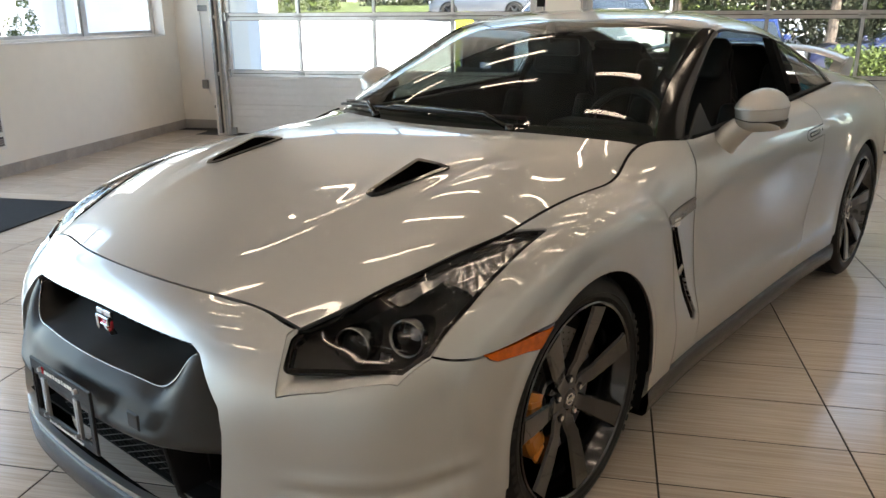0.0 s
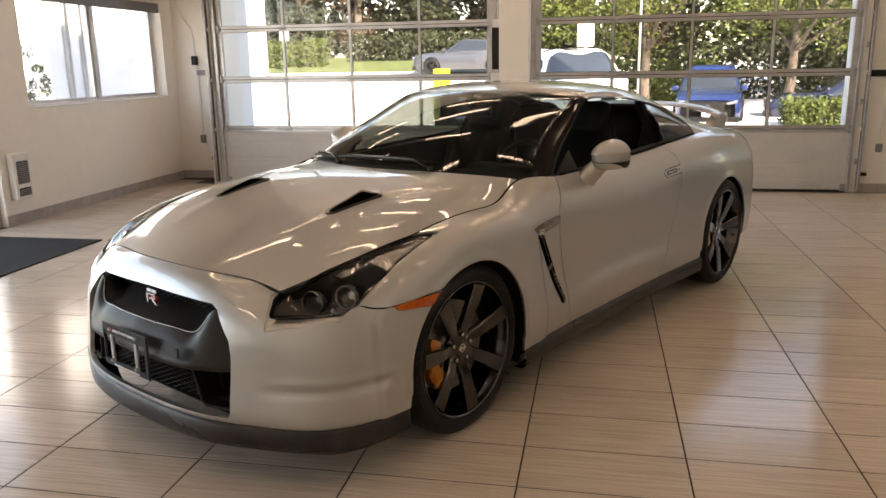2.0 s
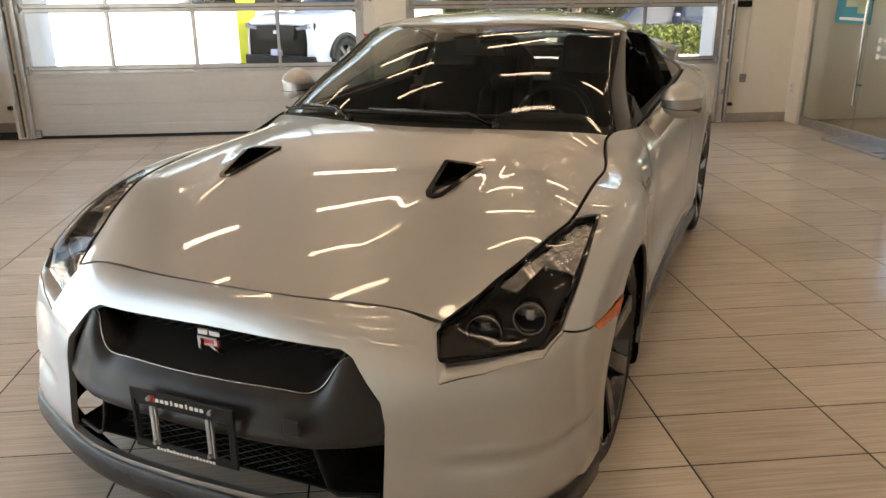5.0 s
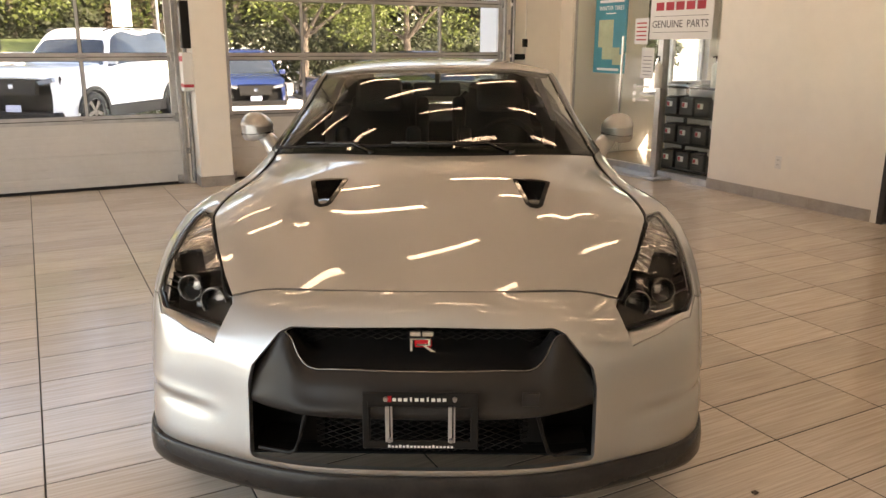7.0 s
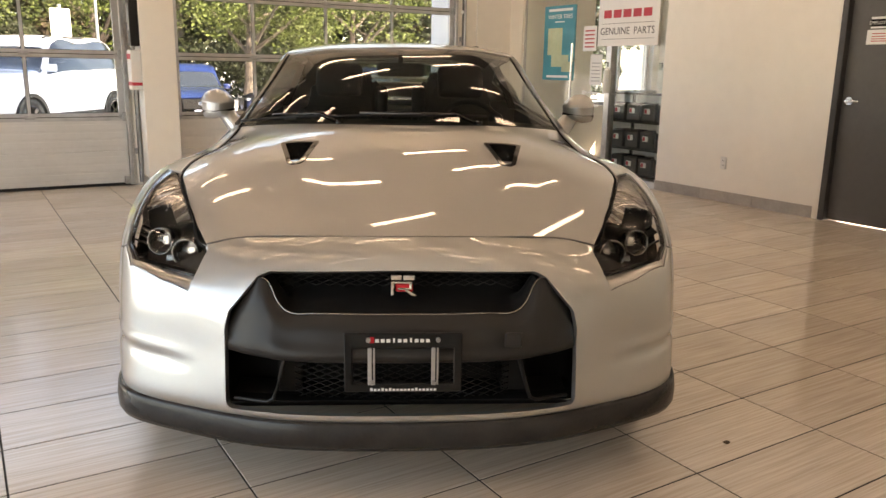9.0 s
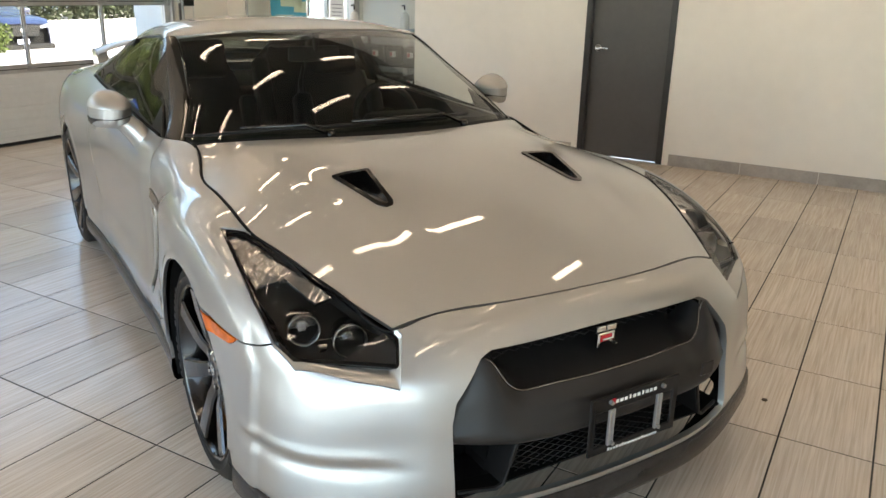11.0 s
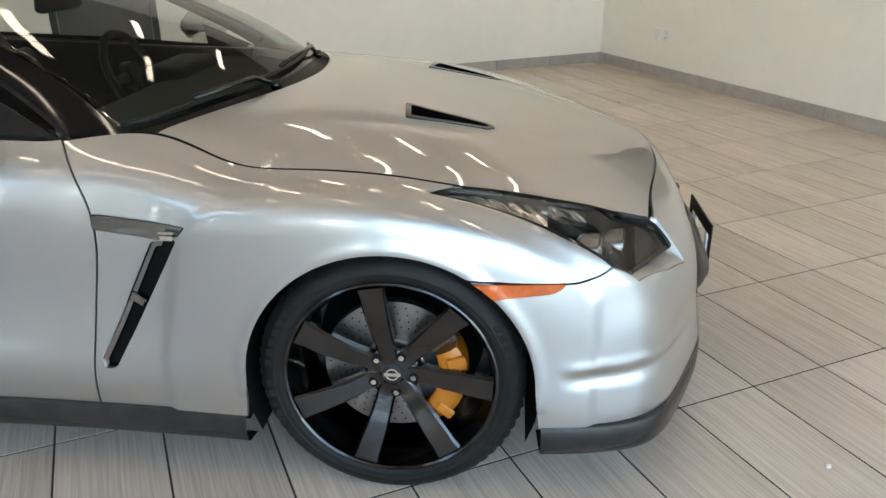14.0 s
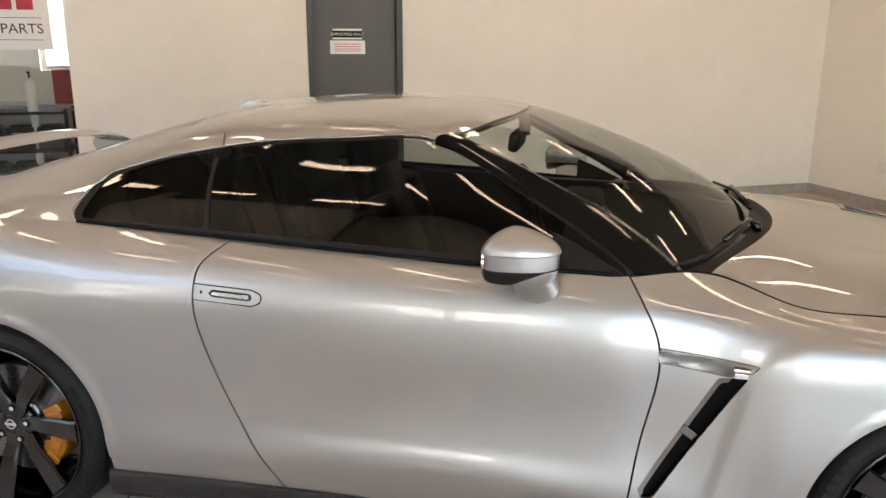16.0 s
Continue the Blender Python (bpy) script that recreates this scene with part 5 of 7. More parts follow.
# ---- the car: wheels ----
def wheel(sx, wy, centre, half, turn):
    """A seven-spoke wheel with low tyre, drilled disc and caliper. It is built round z, then laid on its axle."""
    axle = Matrix.Translation((sx * centre, wy, .354)) @ (pose(0, 0, 0, 0, 90, 0) if sx > 0 else pose(0, 0, 0, 0, -90, 0))
    h = half
    bm = bmesh.new()
    lathe(bm, [(.275, h - .012), (.285, h - .004), (.291, h - .002), (.295, h + .001), (.307, h + .003), (.309, h + .0045), (.322, h + .002), (.334, h - .004), (.345, h - .013), (.3515, h - .026),
               (.3545, h - .048), (.348, h - .049), (.348, h - .056), (.355, h - .057), (.356, .012), (.348, .011), (.348, -.011), (.356, -.012), (.3545, -h + .05), (.3515, -h + .026), (.33, -h), (.29, -h + .002), (.275, -h + .012)], 96, axle, closed=True)
    tyre = part("tyre", bm, RUBBER, None, "black low-profile tyre", angle=25)
    hubcap = new("wheel")
    tagged(hubcap, "dark seven-spoke alloy wheel with an orange caliper")
    hubcap.parent = car
    tyre.parent = hubcap
    bm = bmesh.new()
    for k in range(64):
        a = 2 * math.pi * k / 64
        m = axle @ Matrix.Rotation(a, 4, "Z") @ Matrix.Translation((.3468, 0, h - .0185)) @ Matrix.Rotation(radians(-40), 4, "Y") @ Matrix.Rotation(radians(20), 4, "X")
        box(bm, -.0022, .0022, -.0105, .0105, -.010, .010, 0, m)
    tagged(part("tread", bm, RUBBER, tyre), kind="stuff")
    bm = bmesh.new()
    for k in range(26):
        a = radians(54 + (k if k < 13 else k - 13) * 5.6 + (0 if k < 13 else 180))
        if k % 13 in (6,):
            continue
        m = axle @ Matrix.Rotation(a, 4, "Z") @ Matrix.Translation((.320, 0, h + .0030))
        box(bm, -.011, .011, -.010, .010, -.001, .0006, 0, m)
    tagged(part("sidewall_print", bm, RUBBER, tyre), kind="stuff")
    bm = bmesh.new()
    lathe(bm, [(.279, h - .010), (.2835, h - .006), (.2835, h - .001), (.279, h + .0015), (.274, h - .003), (.270, h - .016), (.264, h - .034), (.257, h - .045), (.252, .02), (.250, -h + .02), (.235, -h + .02)], 96, axle)
    rim = part("rim", bm, WHEEL_MAT, hubcap, "dark metallic rim", angle=30)
    for k in range(7):
        bm = bmesh.new()
        rows = []
        for r, w, top, thick in ((.030, .024, -.036, .03), (.062, .0265, -.040, .034), (.085, .0255, -.036, .034), (.112, .0270, -.0250, .034), (.158, .0305, -.0175, .032), (.206, .0335, -.0095, .030), (.245, .0345, -.0045, .028), (.268, .0375, -.0020, .026)):
            t = h + top
            ring = [(r, -w * .9, t - thick), (r, -w, t - .007), (r, -w + .006, t), (r, w - .006, t), (r, w, t - .007), (r, w * .9, t - thick)]
            sway = .003 * math.sin(math.pi * min(1, max(0, (r - .045) / .2)))
            rows.append([bm.verts.new((p[0], p[1] + sway, p[2])) for p in ring])
        for a, b in zip(rows, rows[1:]):
            for j in range(6):
                bm.faces.new((a[j], a[(j + 1) % 6], b[(j + 1) % 6], b[j]))
        bm.faces.new(rows[0])
        bm.faces.new(list(reversed(rows[-1])))
        bmesh.ops.transform(bm, matrix=axle @ Matrix.Rotation(turn + 2 * math.pi * k / 7, 4, "Z"), verts=bm.verts)
        part("spoke", bm, WHEEL_MAT, rim, angle=35)
    bm = bmesh.new()
    lathe(bm, [(.0001, h - 0.0410), (.046, h - 0.0410), (.066, h - 0.0450), (.076, h - 0.0530), (.080, h - 0.0710), (.06, h - 0.0910)], 48, axle)
    part("hub", bm, WHEEL_MAT, rim, smooth=True)
    bm = bmesh.new()
    lathe(bm, [(.0001, h - 0.0345), (.026, h - 0.0345), (.029, h - 0.0360), (.030, h - 0.0430)], 36, axle)
    cap = part("centre_cap", bm, DARK_METAL, rim, "dark cap with a silver ring emblem", angle=30)
    bm = bmesh.new()
    lathe(bm, [(.013, h - 0.0345), (.0135, h - 0.0332), (.0175, h - 0.0332), (.018, h - 0.0345)], 32, axle)
    box(bm, -.022, .022, -.005, .005, h - 0.0345, h - 0.0328, 0, axle @ Matrix.Rotation(radians(90), 4, "Z"))
    part("cap_emblem", bm, CHROME, cap)
    for k in range(5):
        m = axle @ Matrix.Rotation(turn + radians(36) + 2 * math.pi * k / 5, 4, "Z") @ Matrix.Translation((.0570, 0, 0))
        bm = bmesh.new()
        cyl(bm, .0135, .0135, .012, m @ Matrix.Translation((0, 0, h - 0.0440)), 20)
        well_ = part("lug_well", bm, MATT_BLACK, rim)
        bm = bmesh.new()
        cyl(bm, .0105, .0080, .013, m @ Matrix.Translation((0, 0, h - 0.0400)), 6)
        part("lug_nut", bm, CHROME, rim, "dark chrome lug nut", angle=20)
    bm = bmesh.new()
    d0 = h - .088
    lathe(bm, [(.085, d0), (.105, d0 + .002), (.190, d0 + .002), (.190, d0 - .026), (.10, d0 - .026)], 72, axle)
    lathe(bm, [(.0001, d0 + .020), (.075, d0 + .020), (.085, d0 + .012), (.088, d0 - .01)], 48, axle)
    disc = part("brake_disc", bm, DISC_MAT, hubcap, "drilled steel brake disc", angle=30)
    bm = bmesh.new()
    for k in range(36):
        for j, r in enumerate((.118, .137, .156, .175)):
            a = 2 * math.pi * (k + .28 * j) / 36
            cyl(bm, .0026, .0026, .001, axle @ Matrix.Rotation(a, 4, "Z") @ Matrix.Translation((r, 0, d0 + .0022)), 6)
    tagged(part("drilling", bm, MATT_BLACK, disc), kind="stuff")
    # caliper towards the nose of the car
    bm = bmesh.new()
    face = d0 + .048
    ang = [radians(a) for a in range(-46, 32, 6)]
    prev = None
    for a in ang:
        t = (a - ang[0]) / (ang[-1] - ang[0])
        bulge = 1 - (2 * t - 1) ** 4
        ro, ri = .188 + .010 * bulge, .130 - .004 * bulge
        rows = [(ri, face - .030), (ri, face - .008), (ri + .012, face), (ro - .016, face + .002 * bulge), (ro, face - .010), (ro + .004, face - .05), (ro, face - .09)]
        ring = [bm.verts.new((r * math.cos(a), r * math.sin(a), z)) for r, z in rows]
        if prev:
            for j in range(6):
                bm.faces.new((prev[j], prev[j + 1], ring[j + 1], ring[j]))
        else:
            bm.faces.new(ring)
        prev = ring
    bm.faces.new(list(reversed(prev)))
    for a in (-38, -12, 14):
        box(bm, .150, .202, -.014, .014, face - .006, face + .007, .004, Matrix.Rotation(radians(a), 4, "Z"))
    # angle zero of the caliper points to the nose
    nose = Vector((0, -1, 0))
    local = axle.to_3x3().inverted() @ nose
    spin = Matrix.Rotation(math.atan2(local.y, local.x), 4, "Z")
    up_local = axle.to_3x3().inverted() @ Vector((0, 0, 1))
    side = (spin.to_3x3() @ Vector((0, 1, 0))).dot(up_local)
    flip = Matrix.Diagonal((1, 1 if side > 0 else -1, 1, 1))
    bmesh.ops.transform(bm, matrix=axle @ spin @ flip, verts=bm.verts)
    cal = part("caliper", bm, CALIPER_MAT, hubcap, "orange six-piston brake caliper", angle=35)
    bm = bmesh.new()
    for k in range(5):
        box(bm, .134, .146, -.004, .004, face + .0005, face + .002, 0, axle @ spin @ flip @ Matrix.Rotation(radians(-16 + k * 5), 4, "Z"))
    part("caliper_print", bm, MATT_BLACK, cal)
    bm = bmesh.new()
    m = axle @ Matrix.Rotation(turn + radians(77), 4, "Z") @ Matrix.Translation((.250, 0, h - .045))
    cyl(bm, .004, .003, .03, m @ pose(0, 0, 0, 0, -50, 0), 8)
    part("valve_stem", bm, SATIN_CHROME, rim)


wheel(-1, 0.0, .793, .1275, radians(9))
wheel(1, 0.0, .793, .1275, radians(213))
wheel(-1, 2.78, .800, .1425, radians(170))
wheel(1, 2.78, .800, .1425, radians(200))

# ---- the car: cabin ----
def seat(x, y, z, back, name="seat"):
    s = new(name)
    tagged(s, "black leather bucket seat")
    s.parent = car
    bm = bmesh.new()
    box(bm, x - .24, x + .24, y - .50, y, z, z + .16, .05, seg=3)
    box(bm, x - .27, x - .17, y - .46, y, z + .06, z + .22, .04, seg=3)
    box(bm, x + .17, x + .27, y - .46, y, z + .06, z + .22, .04, seg=3)
    part("cushion", bm, LEATHER, s, smooth=True)
    bm = bmesh.new()
    tilt = Matrix.Translation((x, y, z + .12)) @ Matrix.Rotation(radians(-20), 4, "X")
    outl = [(-.19, 0), (.19, 0), (.25, .12), (.26, .34), (.23, .50), (.15, .58), (.13, back), (-.13, back), (-.15, .58), (-.23, .50), (-.26, .34), (-.25, .12)]
    prism(bm, outl, "y", -.05, .06)
    bmesh.ops.bevel(bm, geom=list(bm.edges), offset=.03, segments=3, affect="EDGES")
    box(bm, -.26, -.17, -.11, .02, .08, .50, .035, seg=3)
    box(bm, .17, .26, -.11, .02, .08, .50, .035, seg=3)
    box(bm, -.14, .14, -.09, .01, .60, back, .035, seg=3)
    bmesh.ops.transform(bm, matrix=tilt, verts=bm.verts)
    part("backrest", bm, LEATHER, s, smooth=True)


seat(.37, 1.70, .36, .80)
seat(-.37, 1.70, .36, .80)
seat(.34, 2.30, .50, .56, "rear_seat")
seat(-.34, 2.30, .50, .56, "rear_seat")
bm = bmesh.new()
dash = [(.50, .80), (.62, .905), (.80, .925), (.98, .925), (1.06, .90), (1.08, .80), (1.02, .62), (.8, .5)]
prism(bm, dash, "x", -.735, .735)
bmesh.ops.bevel(bm, geom=list(bm.edges), offset=.02, segments=2, affect="EDGES")
box(bm, .17, .57, .92, 1.10, .86, .965, .04, seg=3)
part("dashboard", bm, LEATHER, car, "black soft dashboard", angle=40)
bm = bmesh.new()
box(bm, -.14, .14, .95, 2.1, .35, .66, .05, seg=2)
box(bm, -.78, .78, .6, 2.6, .30, .36)
box(bm, -.70, .70, 2.42, 3.2, .50, .96, .05, seg=2)
part("console", bm, LEATHER, car, "black centre console", angle=40)
for sx in (1, -1):
    bm = bmesh.new()
    prism(bm, [(.84, .945), (2.1, .985), (2.1, .40), (.84, .40)], "x", sx * .745, sx * .785)
    part("door_card", bm, LEATHER, car)
    bm = bmesh.new()
    prism(bm, [(2.06, .99), (2.13, .99), (2.12, 1.235), (2.07, 1.25)], "x", sx * .60, sx * .64)
    for v in bm.verts:
        v.co.x += sx * .11 * (1.24 - v.co.z) / .25
    part("b_pillar", bm, MATT_BLACK, car)
bm = bmesh.new()
lathe(bm, [(.170 + .016 * math.cos(2 * math.pi * k / 10), .016 * math.sin(2 * math.pi * k / 10)) for k in range(10)], 44, pose(.37, 1.21, .905, 68, 0, 0), closed=True)
for a in (0, 180, 270):
    box(bm, .03, .16, -.018, .018, -.008, .008, .005, pose(.37, 1.21, .905, 68, 0, 0) @ Matrix.Rotation(radians(a), 4, "Z"))
cyl(bm, .06, .05, .04, pose(.37, 1.21, .905, 68, 0, 0), 24)
part("steering_wheel", bm, LEATHER, car, "black leather steering wheel", angle=40)
bm = bmesh.new()
box(bm, -.125, .125, -.02, .02, -.036, .036, .016, pose(0, 1.245, 1.225, 8, 0, 0), seg=3)
box(bm, -.012, .012, 1.20, 1.24, 1.24, 1.325, .004)
part("rear_view_mirror", bm, SATIN_BLACK, car, "black rear-view mirror", angle=40)
bm = bmesh.new()
head = cabin_sheet.cut(lambda v, p: np.minimum(p[:, 1] - 2.9, np.minimum(p[:, 0] - 3.05, 6.6 - p[:, 0]))).moved(lambda v, p: np.full(len(v), -.03))
bm.free()
whole(head, "headliner", material("grey_headliner", (.10, .095, .09), .95, vary=.1, scale=12), "grey headliner", 0)

car.scale = (.9931, .9931, .9931)
# ---- the room ----
def uv_part(name, bm, mat, parent=None, label="", category="", kind="", angle=None):
    bmesh.ops.transform(bm, matrix=ROOM, verts=bm.verts)
    ob = part(name, bm, mat, parent, angle=angle)
    return tagged(ob, label, category, "", kind)


def boxes(name, mat, *specs, parent=None, label="", category="", kind="", bevel=0.0):
    """One mesh from boxes given as u0, u1, v0, v1, z0, z1 in the room's axes."""
    bm = bmesh.new()
    for s_ in specs:
        box(bm, *s_, bevel)
    return uv_part(name, bm, mat, parent, label, category, kind)


TH = .22
floor = boxes("floor", GROUT, (WEST - .3, EAST + 3.2, SOUTH - .3, NORTH + .3, -.12, -.0016), (WEST - .3, NOOK_U + .05, NORTH + .3, NOOK + .1, -.12, -.0016), label="wood-look porcelain tile floor with dark grout", category="floor", kind="structure")
A0, A1, B0, B1, DOOR_TOP = -3.46, 0.08, 0.52, 4.06, 3.18
wall_n = boxes("wall_north", WALL, (WEST - TH, NOOK_U, NOOK, NOOK + TH, 0, CEIL), (NOOK_U, A0, NORTH, NOOK + TH, 0, CEIL), (A1, B0, NORTH, NORTH + TH, 0, CEIL), (B1, 6.35, NORTH, NORTH + TH, 0, CEIL), (7.55, EAST + 3, NORTH, NORTH + TH, 0, CEIL), (6.35, 7.55, NORTH, NORTH + TH, 0, .75), (6.35, 7.55, NORTH, NORTH + TH, 2.3, CEIL),
               (A0, A1, NORTH, NORTH + TH, DOOR_TOP, CEIL), (B0, B1, NORTH, NORTH + TH, DOOR_TOP, CEIL), label="cream painted block wall with two garage doors", category="wall", kind="structure")
W0, W1, WZ0, WZ1 = 3.56, 6.16, 1.10, 2.28
G0, G1, GZ = -3.75, 3.05, 2.7
wall_w = boxes("wall_west", WALL, (WEST - TH, WEST, W0, W1, 0, WZ0), (WEST - TH, WEST, W0, W1, WZ1, CEIL), (WEST - TH, WEST, W1, NOOK, 0, CEIL), (WEST - TH, WEST, G1, W0, 0, CEIL),
               (WEST - TH, WEST, SOUTH, G0, 0, CEIL), (WEST - TH, WEST, G0, G1, GZ, CEIL), label="cream painted wall with a sliding window", category="wall", kind="structure")
D0, D1, DZ = .50, 1.34, 2.08
E_END = 3.24
wall_e = boxes("wall_east", WALL, (EAST, EAST + TH, SOUTH, D0, 0, CEIL), (EAST, EAST + TH, D1, E_END, 0, CEIL), (EAST, EAST + TH, D0, D1, DZ, CEIL), (EAST, EAST + TH, 5.68, NORTH, 0, CEIL),
               (EAST, EAST + TH, E_END, 5.68, 2.55, CEIL), label="plain cream painted wall", category="wall", kind="structure")
wall_s = boxes("wall_south", WALL, (WEST - TH, EAST + TH, SOUTH - TH, SOUTH, 0, CEIL), label="plain cream painted wall", category="wall", kind="structure")
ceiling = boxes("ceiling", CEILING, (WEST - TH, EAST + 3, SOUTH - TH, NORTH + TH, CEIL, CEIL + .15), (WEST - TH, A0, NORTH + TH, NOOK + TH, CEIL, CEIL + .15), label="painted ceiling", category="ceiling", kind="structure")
boxes("wall_parts_room", WALL, (EAST + 2.8, EAST + 3, 3.97, NORTH, 0, CEIL), (EAST + 2.8, EAST + 3, 2.2, 2.9, 0, CEIL), (EAST + 2.8, EAST + 3, 2.9, 3.97, 0, 1.27), (EAST + 2.8, EAST + 3, 2.9, 3.97, 2.25, CEIL), (EAST + TH, EAST + 3, 2.2, 2.4, 0, CEIL), label="cream wall of the parts room", category="wall", kind="structure")


def base_run(along, fixed, a0, a1, out, name="baseboard"):
    """Tile skirting along a wall, piece by piece."""
    holder = new(name)
    tagged(holder, "grey tile skirting along the wall", "baseboard", "", "structure")
    n = max(1, round((a1 - a0) / .61))
    for k in range(n):
        s0, s1 = a0 + (a1 - a0) * k / n + .002, a0 + (a1 - a0) * (k + 1) / n - .002
        bm = bmesh.new()
        lo, hi = sorted((fixed, fixed + out))
        if along == "v":
            box(bm, lo, hi, s0, s1, 0, .105, .0015)
        else:
            box(bm, s0, s1, lo, hi, 0, .105, .0015)
        uv_part("base_tile", bm, BASE_TILE, holder)


base_run("v", EAST, SOUTH + .012, D0 - .06, -.012)
base_run("v", EAST, D1 + .06, E_END, -.012)
base_run("u", SOUTH, WEST, EAST, .012)
base_run("v", WEST, G1, NOOK - .012, .012)
base_run("v", WEST, SOUTH + .012, G0, .012)
base_run("u", NOOK, WEST, NOOK_U, -.012)
base_run("u", NORTH, B1 + .06, EAST, -.012)

# column between the garage doors
COL_U0, COL_U1, COL_V = .17, .50, 5.62
column = boxes("column", WALL, (COL_U0, COL_U1, COL_V, NORTH, .105, CEIL), label="square cream painted column between the garage doors", category="column", kind="structure", bevel=.004)
boxes("column_base", BASE_TILE, (COL_U0 - .010, COL_U1 + .010, COL_V - .010, NORTH, 0, .105), parent=column, bevel=.002)


# ---- garage doors ----
def garage_door(u0, u1, label):
    d = thing("garage_door", label, "garage door", "garage doors", "structure")
    v0, v1 = NORTH + .05, NORTH + .095
    rails = [.70, 1.315, 1.93, 2.545, DOOR_TOP]
    step = (u1 - u0 - .10) / 4
    cols = [u0 + .05 + step * k for k in range(5)]
    for k in range(2):
        z0 = .02 + .33 * k
        leaf = boxes("door_panel", DOOR_PANEL, (u0 + .01, u1 - .01, v0, v1, z0, z0 + .328), parent=d, label="white insulated door panel", bevel=.003)
        for r in range(1, 4):
            boxes("panel_rib", DOOR_PANEL, (u0 + .015, u1 - .015, v0 - .0035, v0 + .002, z0 + .082 * r - .030, z0 + .082 * r + .030), parent=leaf, bevel=.003)
    boxes("weather_strip", RUBBER_STRIP, (u0, u1, v0 - .01, v1 + .01, 0, .022), parent=d, label="black rubber weather strip")
    for z in rails[:-1]:
        boxes("rail", ALUMINIUM, (u0 + .01, u1 - .01, v0 - .004, v1, z - .038, z + .038), parent=d, label="aluminium cross rail", bevel=.003)
        boxes("rail_joint", FRAME_DARK, (u0 + .01, u1 - .01, v0 - .0055, v0 - .003, z - .004, z + .004), parent=d)
    for i, u in enumerate(cols):
        wd = .045 if i in (0, 4) else .014
        for z, zt in zip(rails, rails[1:]):
            boxes("stile", ALUMINIUM, (u - wd, u + wd, v0, v1 - .004, z + .036, zt - .036), parent=d, bevel=.002)
        for z in rails[:-1]:
            h = boxes("hinge", STEEL, (u - .045, u + .045, v0 - .016, v0 - .004, z - .020, z + .020), parent=d, label="galvanised hinge", bevel=.004)
            bm = bmesh.new()
            cyl(bm, .009, .009, .10, Matrix.Translation((u, v0 - .018, z)) @ pose(0, 0, 0, 0, 90, 0), 10)
            uv_part("hinge_pin", bm, STEEL, h)
    for a, b in zip(cols, cols[1:]):
        for z, zt in zip(rails, rails[1:]):
            p = boxes("pane", PANE, (a + .012, b - .012, v0 + .018, v0 + .022, z + .034, zt - .034), parent=d, label="clear door pane")
            p.visible_shadow = False
            boxes("gasket", FRAME_DARK, (a + .012, b - .012, v0 + .012, v0 + .016, z + .034, z + .042), (a + .012, b - .012, v0 + .012, v0 + .016, zt - .042, zt - .034),
                  (a + .012, a + .020, v0 + .012, v0 + .016, z + .034, zt - .034), (b - .020, b - .012, v0 + .012, v0 + .016, z + .034, zt - .034), parent=p)
    for u, s in ((u0, 1), (u1, -1)):
        boxes("side_jamb", ALUMINIUM, (u - .035, u + .035, NORTH + .0, NORTH + .045, 0, DOOR_TOP), parent=d, label="aluminium jamb", bevel=.003)
        tr = boxes("track", STEEL, (u - s * .065 - .014, u - s * .065 + .014, NORTH - .075, NORTH - .003, .03, CEIL - .25), parent=d, label="vertical steel track", bevel=.004)
        boxes("track_groove", FRAME_DARK, (u - s * .065 + s * .0142 - .001, u - s * .065 + s * .0142 + .001, NORTH - .055, NORTH - .02, .03, CEIL - .3), parent=tr)
        for z in (.35, 1.0, 1.6, 2.2, 2.9):
            boxes("track_bracket", STEEL, (u - s * .065 - .045, u - s * .065 + .010, NORTH - .025, NORTH - .001, z - .03, z + .03), parent=tr, bevel=.002)
        for z in rails[:-1]:
            rl = boxes("roller_bracket", STEEL, (u - .02, u + .05 * s + .02 * (1 if s > 0 else -1), NORTH + .018, NORTH + .044, z - .045, z + .045), parent=d, bevel=.004)
            bm = bmesh.new()
            cyl(bm, .022, .022, .018, Matrix.Translation((u - s * .045, NORTH - .03, z)) @ pose(0, 0, 0, 0, 90, 0), 16)
            uv_part("roller", bm, PLASTIC_WHITE, rl)
        boxes("bottom_bracket", STEEL, (u - .03, u + s * .09 if s > 0 else u + .03, NORTH + .01, NORTH + .046, .01, .09) if s > 0 else (u - .09, u + .03, NORTH + .01, NORTH + .046, .01, .09), parent=d, bevel=.003)
    return d


RUBBER_STRIP = material("black_rubber_strip", (.012, .012, .012), .7)
garage_door(A0, A1, "closed glazed garage door with white lower panels")
garage_door(B0, B1, "closed glazed garage door with white lower panels")

